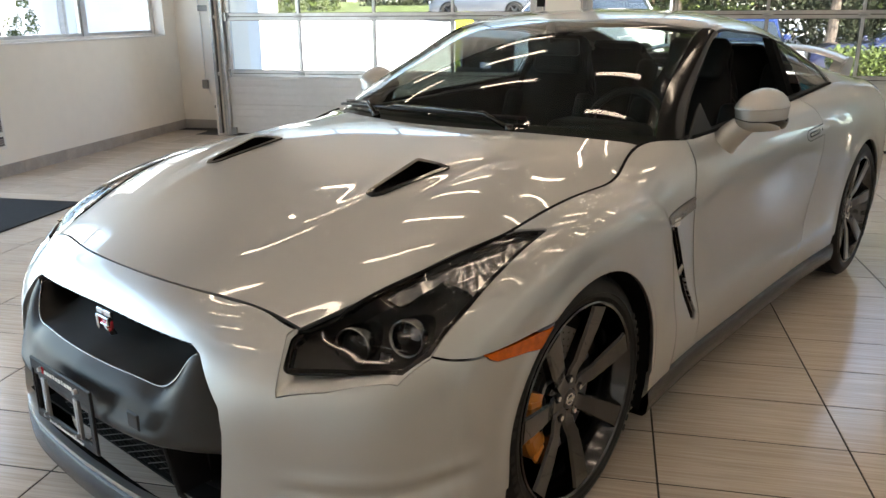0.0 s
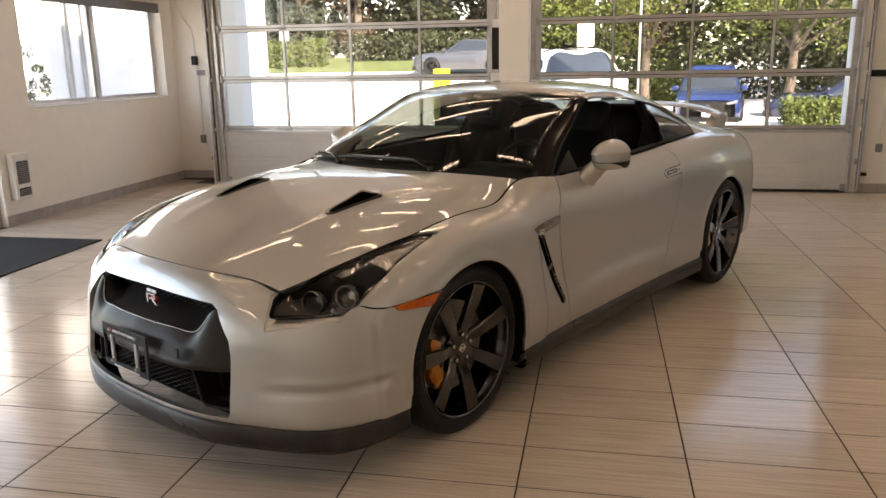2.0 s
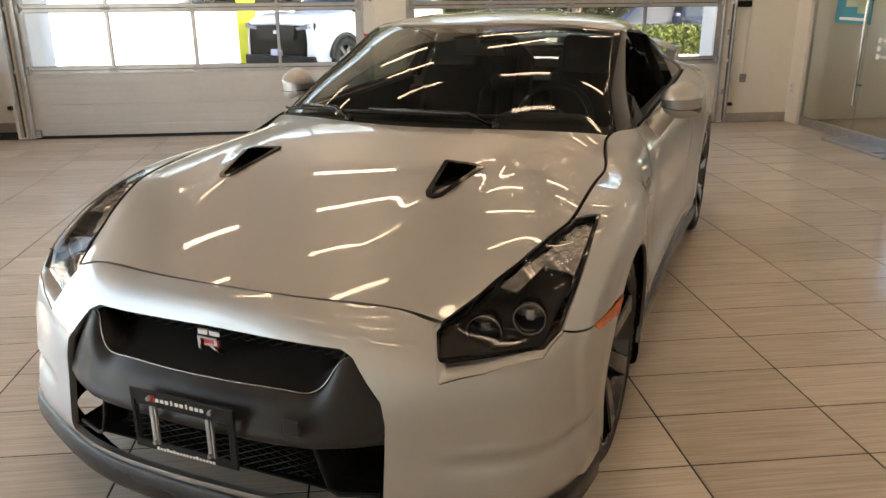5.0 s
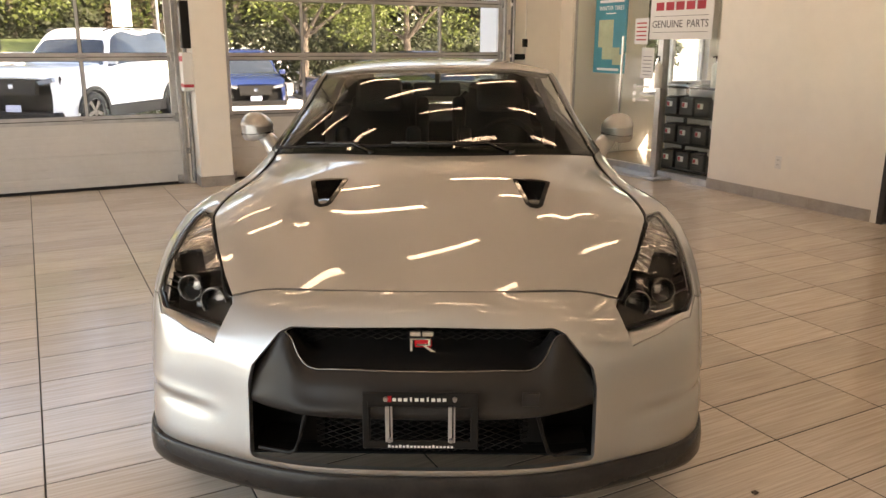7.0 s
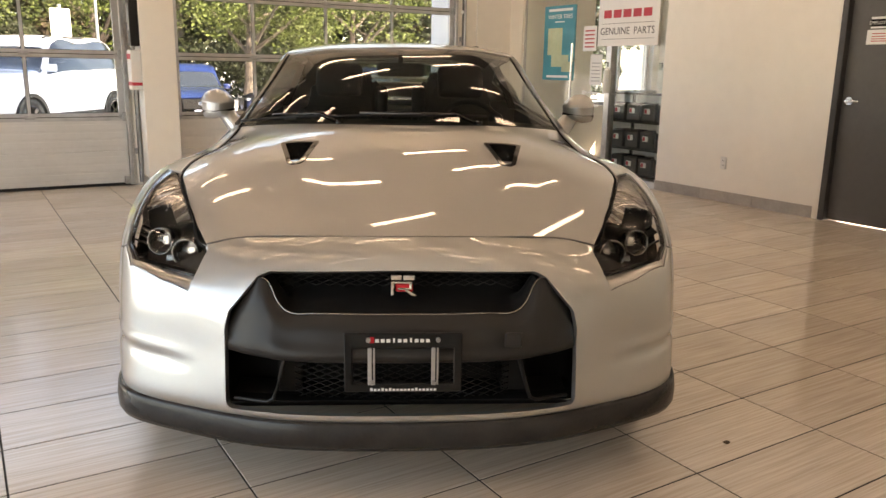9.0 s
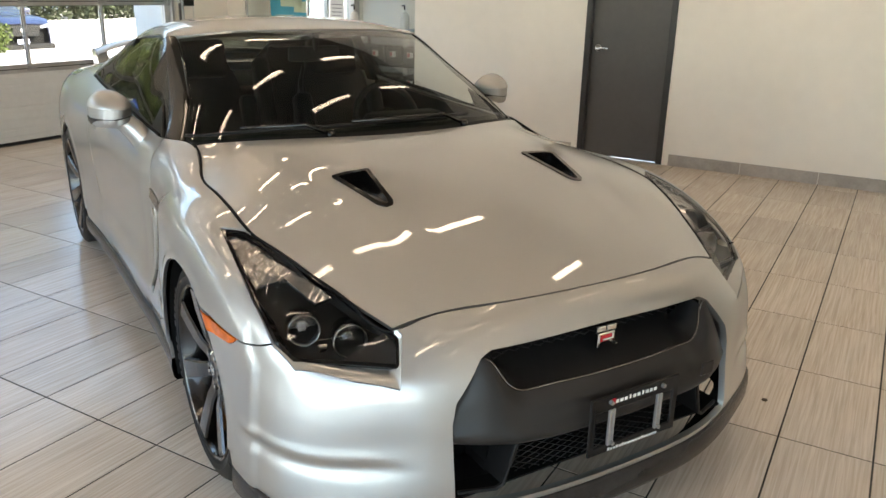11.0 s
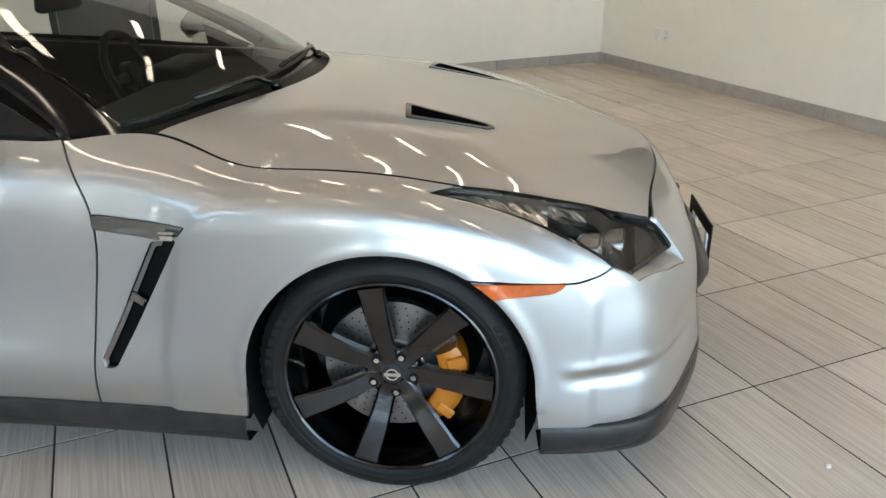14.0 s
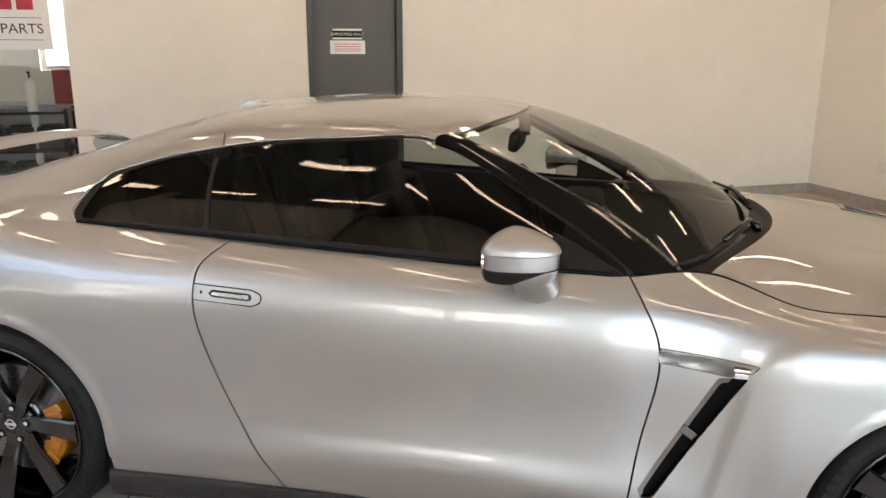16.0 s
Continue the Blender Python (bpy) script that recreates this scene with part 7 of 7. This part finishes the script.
bank("forecourt_east", .05, 60, [(NORTH + .1, -.13), (9, -.15), (13, -.28), (17, -.455), (60, -.46)], ASPHALT, "pale concrete parking lot that falls away from the doors", "drive")
bank("forecourt_rise", -60, .05, [(NORTH + .1, -.13), (20, -.126), (24, .10), (28.5, .62), (33, 1.12)], ASPHALT, "pale sunlit drive that rises to the street", "drive")
bank("lawn_2", -60, 2.0, [(33.002, 1.14), (34.5, 1.34), (37, 1.60), (44, 1.9)], GRASS, "grass verge under the trees", "lawn")
flat("road", .1, 80, 33.2, 40, -.40, ROAD, "asphalt street", "road")
flat("kerb", 1.0, 40, 24.8, 25.0, -.28, STUCCO, "pale concrete kerb", "kerb")
for s_, (u0, u1) in enumerate(((A0 - .75, A0 - .05), (B1 + .05, B1 + 1.2))):
    flat("pier", u0, u1, NORTH + (.71 if s_ == 0 else .22), NORTH + (1.15 if s_ == 0 else .75), 3.6, STUCCO, "pale rendered pier outside the garage", "pier")
flat("annex", -12.5, -8.2, 9.1, 18.5, 5.0, STUCCO, "plain white rendered building across the yard", "building")
boxes("annex_pipe", ALUMINIUM, (-8.19, -8.11, 9.5, 9.58, -.13, 4.5), (-8.19, -8.13, 9.95, 10.01, -.13, 4.5), label="grey downpipes on the white building", category="pipe", kind="structure")
# unseen overhang, added to shade the forecourt next to the doors
boxes("canopy", STUCCO, (-7, 8, NORTH + .22, NORTH + 1.0, 4.2, 4.5), label="unseen rendered overhang added to shade the forecourt", category="roof", kind="structure")
# the block above the roof is unseen, sized only for its shadow outside
boxes("roof", STUCCO, (WEST - .3, EAST + 3.2, SOUTH - .3, NORTH + .22, CEIL + .15, CEIL + 1.2), (-3.6, EAST + 3.2, SOUTH - .3, NORTH + .22, CEIL + 1.2, CEIL + 4.2), label="flat roof of the showroom with an unseen upper block added to shade the forecourt", category="roof", kind="structure")


def leaf_cloud(name, clumps, size, mat, parent, seed):
    """Small four-cornered leaves in clumps of (centre, radii, count), thick at their rims and ragged in outline."""
    rng = np.random.RandomState(seed)
    quads = []
    for c, radii, count in clumps:
        d = rng.normal(size=(count, 3))
        d /= np.linalg.norm(d, axis=1)[:, None]
        p = np.array(c) + d * np.array(radii) * rng.uniform(.45, 1.12, (count, 1))
        a = rng.normal(size=(count, 3)) * (1, 1, .6)
        a /= np.linalg.norm(a, axis=1)[:, None]
        b = np.cross(a, rng.normal(size=(count, 3)))
        b /= np.linalg.norm(b, axis=1)[:, None]
        s1, s2 = size * rng.uniform(.6, 1.4, (count, 1)), size * rng.uniform(.4, .9, (count, 1))
        quads.append(np.stack([p - a * s1, p - a * s1 * .2 - b * s2 * .8, p + a * s1, p - a * s1 * .2 + b * s2 * .8], 1))
    v = np.concatenate(quads).reshape(-1, 3)
    me = bpy.data.meshes.new(name)
    me.from_pydata(v.tolist(), [], np.arange(len(v)).reshape(-1, 4).tolist())
    me.materials.append(mat)
    ob = new(name, me)
    ob.parent = parent
    return ob


def tree(u, v, height, spread, mat, label, seed, count=2600, low=.3, clumps=26, size=.13, z=-.13):
    rng = random.Random(seed)
    t = thing("tree", label, "tree", "trees outside")
    base = room(u, v, z)
    bm = bmesh.new()
    top = base + Vector((rng.uniform(-.3, .3), rng.uniform(-.3, .3), height * .72))
    pts = [base.lerp(top, k / 6) + Vector((rng.uniform(-.06, .06), rng.uniform(-.06, .06), 0)) for k in range(7)]
    for k in range(6):
        r0, r1 = height * .022 * (1 - k / 7), height * .022 * (1 - (k + 1) / 7)
        d = pts[k + 1] - pts[k]
        cyl(bm, r0, r1, d.length * 1.03, Matrix.Translation((pts[k] + pts[k + 1]) / 2) @ d.to_track_quat("Z", "Y").to_matrix().to_4x4(), 10, False)
    ends = []
    for k in range(9):
        a = 2 * math.pi * k / 9 + rng.uniform(-.3, .3)
        s0 = pts[2 + k % 4]
        e = s0 + Vector((math.cos(a) * spread * .7, math.sin(a) * spread * .7, height * rng.uniform(.12, .3)))
        ends.append(e)
        d = e - s0
        cyl(bm, height * .009, height * .003, d.length, Matrix.Translation((s0 + e) / 2) @ d.to_track_quat("Z", "Y").to_matrix().to_4x4(), 6, False)
    part("trunk", bm, BARK, t)
    groups = []
    for k in range(clumps):
        if k < len(ends):
            c = ends[k]
        else:
            a, rr = rng.uniform(0, 6.283), spread * math.sqrt(rng.uniform(0, 1))
            h = rng.uniform(low, 1.0)
            rr *= max(.25, 1 - abs(h - .55) * 1.1)
            c = base + Vector((math.cos(a) * rr, math.sin(a) * rr, height * h))
        q = spread * rng.uniform(.20, .38)
        groups.append((tuple(c), (q, q, q * .75), count // clumps))
    leaf_cloud("crown", groups, size, mat, t, seed)


tree(3.0, 27.5, 9.0, 3.4, LEAF_BRIGHT, "leafy bright green maple on the lawn", 1, 13000, .26, 60, .075, -.4)
tree(7.6, 25.5, 8.5, 3.4, LEAF_BRIGHT, "leafy bright green maple on the lawn", 2, 13000, .26, 60, .075, -.4)
tree(12.4, 26.5, 8.5, 3.4, LEAF_BRIGHT, "leafy bright green maple on the lawn", 3, 9000, .26, 50, .085, -.4)
tree(-1.6, 38.5, 9.5, 3.2, LEAF_BRIGHT, "light green young tree by the street", 4, 11000, .12, 60, .10, 1.5)
for k in range(17):
    u = -34 + 2.9 * k
    tree(u, 43 + (k % 3) * 2.4, 11 + (k % 4), 3.2, (LEAF_DARK, LEAF_RUST, LEAF_DARK)[k % 3], "tall dark tree behind the street" if k % 3 != 1 else "tall rust-tinged tree behind the street", 20 + k, 8500, .03, 60, .17, 1.6)
for k in range(9):
    tree(-38 + 8.5 * k, 56 + (k % 2) * 4, 18, 6.5, LEAF_DARK, "tall dark tree behind the street", 80 + k, 6500, .04, 60, .38, 1.5)
for k in range(8):
    tree(12 + 3.6 * k, 37 + (k % 2) * 3, 11, 3.8, LEAF_DARK, "tall dark tree behind the street", 60 + k, 6500, .03, 50, .19, -.47)


def hedge(u0, u1, v0, v1, z0, z1, mat, seed, label, size=.04):
    """A clipped hedge: leaves that fill a long block, ragged on its faces."""
    rng = np.random.RandomState(seed)
    n = min(int((u1 - u0) * (v1 - v0) * (z1 - z0) / size ** 3 * .10) + 600, 16000)
    c = rng.uniform((u0, v0, z0), (u1, v1, z1), (n, 3))
    c[:, 2] = z0 + (c[:, 2] - z0) * (1 - .18 * rng.uniform(size=n) * (1 + np.sin(c[:, 0] * 2.1)) / 2)
    w = (c @ np.array(ROOM.to_3x3()).T)
    a = rng.normal(size=(n, 3))
    a /= np.linalg.norm(a, axis=1)[:, None]
    b = np.cross(a, rng.normal(size=(n, 3)))
    b /= np.linalg.norm(b, axis=1)[:, None]
    v = np.stack([w - a * size * 1.3, w - b * size * .8, w + a * size * 1.3, w + b * size * .8], 1).reshape(-1, 3)
    me = bpy.data.meshes.new("hedge")
    me.from_pydata(v.tolist(), [], np.arange(len(v)).reshape(-1, 4).tolist())
    me.materials.append(mat)
    tagged(new("hedge", me), label, "hedge", "", "stuff")


hedge(5.9, 9.2, 17.4, 18.6, -.45, .55, LEAF_HEDGE, 1, "clipped yellow-green hedge beside the parking bays")
hedge(.9, 2.3, 17.3, 18.1, -.45, .50, LEAF_HEDGE, 2, "clipped yellow-green hedge beside the parking bays")
hedge(-24, -12.3, 34.6, 36.0, 1.2, 2.75, LEAF_HEDGE, 3, "long clipped hedge along the street", .08)
hedge(-12, 1.5, 37.5, 39.5, 1.5, 3.1, LEAF_DARK, 4, "dark shrubs under the trees", .09)
hedge(2.5, 26, 31.5, 33.0, -.45, 2.2, LEAF_DARK, 5, "dark shrubs behind the lawn", .09)
hedge(.2, 6.0, 30.2, 31.4, -.45, 1.5, LEAF_HEDGE, 6, "yellow-green shrubs behind the lawn", .07)
tree(-7.2, 7.35, 1.9, .32, LEAF_BRIGHT, "small upright conifer outside the window", 90, 2600, .03, 40, .022)

hedge(-21, -19.2, 12, 26, -.1, 1.9, LEAF_HEDGE, 7, "clipped hedge along the yard", .06)
tree(-23.5, 21, 8.0, 3.2, LEAF_BRIGHT, "light green young tree behind the yard", 91, 7000, .10, 50, .10)
tree(-24.5, 27, 9.0, 3.4, LEAF_DARK, "tall dark tree behind the yard", 92, 7000, .06, 50, .14)

# ---- parked vehicles ----
def vehicle(name, label, paint, m, length, width, height, hood_z, kind="suv"):
    """A parked car seen from afar: lofted body, glass, wheels, lamps and grille. Its nose points to -y of its own axes."""
    c = thing(name, label, "car", "parked cars")
    L, H, w = length, height, width / 2
    if kind == "suv":
        top = keyed([(0, hood_z - .12), (.06, hood_z), (.24, hood_z + .10), (.29, hood_z + .16), (.42, H - .02), (.60, H), (.86, H - .05), (.95, hood_z + .25), (1, hood_z)])
        g0, g1 = .25, .96
    else:
        top = keyed([(0, hood_z - .18), (.06, hood_z - .02), (.26, hood_z + .08), (.31, hood_z + .14), (.46, H - .02), (.58, H), (.74, H - .09), (.88, hood_z + .16), (1, hood_z - .02)])
        g0, g1 = .28, .88
    su_, sv_ = np.linspace(0, 1, 49), np.linspace(0, 1, 25)
    pts = np.zeros((49, 25, 3))
    tz = top(su_)
    for i, s in enumerate(su_):
        belt = hood_z + .10 * s
        wid = w * (1 - .16 * abs(2 * s - 1) ** 6) * (1 - .05 * (s < .02))
        for j, t in enumerate(sv_):
            zt = tz[i]
            if t < .5:
                q = t / .5
                z = .22 + (min(belt, zt - .02) - .22) * q
                x = wid * (.94 + .06 * math.sin(q * 2.6)) - .03 * q * q
            else:
                q = (t - .5) / .5
                zb = min(belt, zt - .02)
                roof_w = wid * (.72 if zt > belt + .15 else .86)
                x = wid * .968 - (wid * .968 - roof_w) * min(1, q / .72) ** 1.15 if q < .72 else roof_w * (1 - (q - .72) / .28)
                z = zb + (zt - zb) * min(1, q / .72) ** .9 if q < .72 else zt + .012 * (q - .72)
                if q >= .72:
                    z = zt + .02 * math.sin((q - .72) / .28 * 1.57)
            pts[i, j] = (x, s * L - .02 * math.cos(t * 3), z)
    sh = Sheet.grid(pts, su_, sv_)

    def arch_(v, y0):
        return np.hypot(v[:, 1] - y0, v[:, 2] - .36) - .40
    y_f, y_r = L * .19, L * .79
    win = outline([(g0 + .05, .53), (g0 + .15, .83), (g1 - .12, .83), (g1 - .05, .53)])
    front_g = outline([(g0 + .015, .66), (g0 + .015, 1.1), (g0 + .135, 1.1), (g0 + .135, .88)])
    rear_g = outline([(g1 - .075, .86), (g1 - .075, 1.1), (g1 + .0, 1.1), (g1 + .0, .70)])
    body = sh.cut(lambda v, p: np.minimum(arch_(v, y_f), arch_(v, y_r))).cut(lambda v, p: np.minimum(win(p[:, 0], p[:, 1]), np.minimum(front_g(p[:, 0], p[:, 1]), rear_g(p[:, 0], p[:, 1]))))
    glass_ = sh.cut(lambda v, p: -np.minimum(win(p[:, 0], p[:, 1]), np.minimum(front_g(p[:, 0], p[:, 1]), rear_g(p[:, 0], p[:, 1])))).moved(lambda v, p: np.full(len(v), -.006))
    b = body.joined(body.flipped()).welded(.002).panel("body", paint, c, "", .03)
    glass_.joined(glass_.flipped()).welded(.002).panel("window", CAR_WINDOW, c, "dark car windows", 0)
    bm = bmesh.new()
    box(bm, -w * .86, w * .86, .12, L - .12, .24, hood_z - .08)
    part("underside", bm, MATT_BLACK, c)
    for sx in (1, -1):
        for yy in (y_f, y_r):
            bm = bmesh.new()
            ax = Matrix.Translation((sx * (w - .12), yy, .36)) @ pose(0, 0, 0, 0, 90 * sx, 0)
            lathe(bm, [(.24, .10), (.30, .12), (.35, .10), (.36, .06), (.36, -.08), (.24, -.1)], 32, ax)
            wh = part("wheel", bm, RUBBER, c, "black tyre", smooth=True)
            bm = bmesh.new()
            lathe(bm, [(.0001, .085), (.06, .085), (.08, .06)], 20, ax)
            for k in range(5):
                box(bm, .05, .235, -.035, .035, .06, .09, 0, ax @ Matrix.Rotation(2 * math.pi * k / 5, 4, "Z"))
            lathe(bm, [(.225, .10), (.245, .105), (.24, .02)], 32, ax)
            part("rim", bm, WHEEL_MAT, wh)
        bm = bmesh.new()
        prism(bm, [(sx * w * .50, hood_z - .17), (sx * w * .80, hood_z - .10), (sx * w * .82, hood_z - .18), (sx * w * .55, hood_z - .23)], "y", -.020, .14)
        part("headlamp", bm, LAMP_GLASS, c, "clear headlamp")
        bm = bmesh.new()
        box(bm, sx * (w + .02) - .09, sx * (w + .02) + .09, L * .31, L * .31 + .10, hood_z + .10, hood_z + .24, .03, seg=2)
        part("mirror", bm, paint, c, angle=50)
    bm = bmesh.new()
    prism(bm, [(-w * .50, hood_z - .14), (w * .50, hood_z - .14), (w * .46, hood_z - .40), (-w * .46, hood_z - .40)], "y", -.045, .06)
    part("grille", bm, SATIN_BLACK, c, "black grille")
    bm = bmesh.new()
    box(bm, -w * .90, w * .90, -.035, .12, .22, .40, .03)
    part("bumper", bm, SATIN_BLACK, c, "black lower bumper")
    bm = bmesh.new()
    box(bm, -.05, .05, -.055, -.04, hood_z - .30, hood_z - .22, .008)
    part("emblem", bm, CHROME, c, "chrome emblem")
    bm = bmesh.new()
    box(bm, -.15, .15, -.050, -.03, .40, .52, .006)
    part("front_plate", bm, PLATE_TINT, c, "pale blue plate")
    if kind == "suv":
        for sx in (1, -1):
            bm = bmesh.new()
            box(bm, min(sx * w * .90, sx * (w + .012)), max(sx * w * .90, sx * (w + .012)), y_f + .40, y_r - .40, .22, .44, .015)
            for yy in (y_f, y_r):
                for k in range(12):
                    a0, a1 = math.pi * k / 12, math.pi * (k + 1) / 12
                    prism(bm, [(yy + r_ * math.cos(a_), .36 + r_ * math.sin(a_)) for r_, a_ in ((.395, a0), (.46, a0), (.46, a1), (.395, a1))], "x", sx * w * .93, sx * (w + .008))
            part("side_cladding", bm, SATIN_BLACK, c, "black wheel arch and sill cladding")
            bm = bmesh.new()
            tube(bm, [(sx * w * .62, L * .40, H + .02), (sx * w * .62, L * .44, H + .06), (sx * w * .62, L * .80, H + .05), (sx * w * .62, L * .86, H)], .016, 6)
            part("roof_bar", bm, SATIN_BLACK, c)
    c.matrix_basis = m
    return c


CAR_WINDOW = material("dark_car_window", (.02, .025, .03), .05, coat=.5)
LAMP_GLASS = material("pale_lamp_glass", (.22, .23, .25), .1, metal=.4, coat=.8)
PLATE_TINT = material("pale_plate", (.45, .48, .62), .5)
CAR_WHITE = material("white_car_paint", (.78, .79, .80), .3, coat=1.0, vary=.02, scale=1)
CAR_BLUE = material("blue_car_paint", (.008, .022, .10), .3, metal=.3, coat=1.0, vary=.05, scale=1)
CAR_NAVY = material("navy_car_paint", (.012, .016, .05), .3, metal=.3, coat=1.0, vary=.05, scale=1)
CAR_GREY = material("grey_car_paint", (.06, .066, .08), .3, metal=.4, coat=1.0, vary=.05, scale=1)


def stand(u, v, turn, z=-.13):
    return ROOM @ Matrix.Translation((u, v, z)) @ Matrix.Rotation(radians(turn), 4, "Z")


vehicle("parked_suv", "white sport utility car with black lower trim, parked outside", CAR_WHITE, stand(-1.57, 13.2, -38), 4.75, 1.98, 1.80, 1.10)
vehicle("parked_crossover", "blue crossover car with its nose to the building, parked outside", CAR_BLUE, stand(4.2, 19.0, -8, -.46), 4.5, 1.85, 1.66, .95)
vehicle("parked_sedan", "dark navy sedan parked across behind the hedge", CAR_NAVY, stand(6.2, 21.6, -97, -.46), 4.7, 1.85, 1.45, .86, "sedan")
vehicle("parked_sedan", "grey sedan parked at the street", CAR_GREY, stand(-6.8, 32.0, -95, .98), 4.7, 1.85, 1.48, .88, "sedan")
vehicle("parked_crossover", "black car parked beside the hedge", CAR_NAVY, stand(9.9, 18.2, -5, -.46), 4.5, 1.85, 1.65, 1.0)

bollard = thing("yellow_sign_stand", "yellow upright sign stand on the forecourt", "sign stand")
boxes("panel", material("yellow_plastic", (.50, .52, .02), .5, vary=.05, scale=3), (-2.60, -2.20, 15.2, 15.3, -.13, 1.35), parent=bollard, bevel=.02)
boxes("foot", SATIN_BLACK, (-2.70, -1.85, 14.95, 15.55, -.13, -.06), parent=bollard, bevel=.01)
for u, v, h in ((2.6, 24.6, 4.6), (-13.4, 32.6, 3.4), (.9, 18.6, 2.6)):
    pole = thing("sign_pole", "thin grey pole with a small white sign", "pole", "sign poles")
    bm = bmesh.new()
    tube(bm, [(u, v, -.47), (u, v, h)], .045, 10)
    uv_part("post", bm, STEEL, pole)
    boxes("sign_plate", PAPER, (u - .22, u + .22, v - .06, v - .045, h - .75, h - .1), parent=pole, bevel=.01)
# ---- floor tiles ----
tile_bm = bmesh.new()
box(tile_bm, 0, .6092, 0, .3016, -.01, 0, .0012)
tile_me = bpy.data.meshes.new("floor_tile")
tile_bm.to_mesh(tile_me)
tile_bm.free()
tile_me.materials.append(TILE)
rest = bmesh.new()
for i in range(-8, 13):
    for j in range(-15, 20):
        u0, v0 = .425 + .6152 * i, .076 + .3076 * j
        back = NOOK if u0 + .60 < A0 else NORTH
        if u0 + .58 < WEST or u0 > EAST + 2.7 or v0 + .28 < SOUTH or v0 + .03 > back:
            continue
        if not (-3.2 < u0 < 3.8 and -3.4 < v0 < 3.6):
            box(rest, max(u0 + .003, WEST), u0 + .6122, max(v0 + .003, SOUTH), min(v0 + .3046, back), -.01, 0)
            continue
        t_ = new("floor_tile", tile_me)
        t_.parent = floor
        t_.matrix_local = ROOM @ Matrix.Translation((u0 + .003, v0 + .003, 0))
bmesh.ops.transform(rest, matrix=ROOM, verts=rest.verts)
far_tiles = part("floor_tiles_beyond", rest, TILE_FAR, floor)
tagged(far_tiles, "", "", "", "stuff")
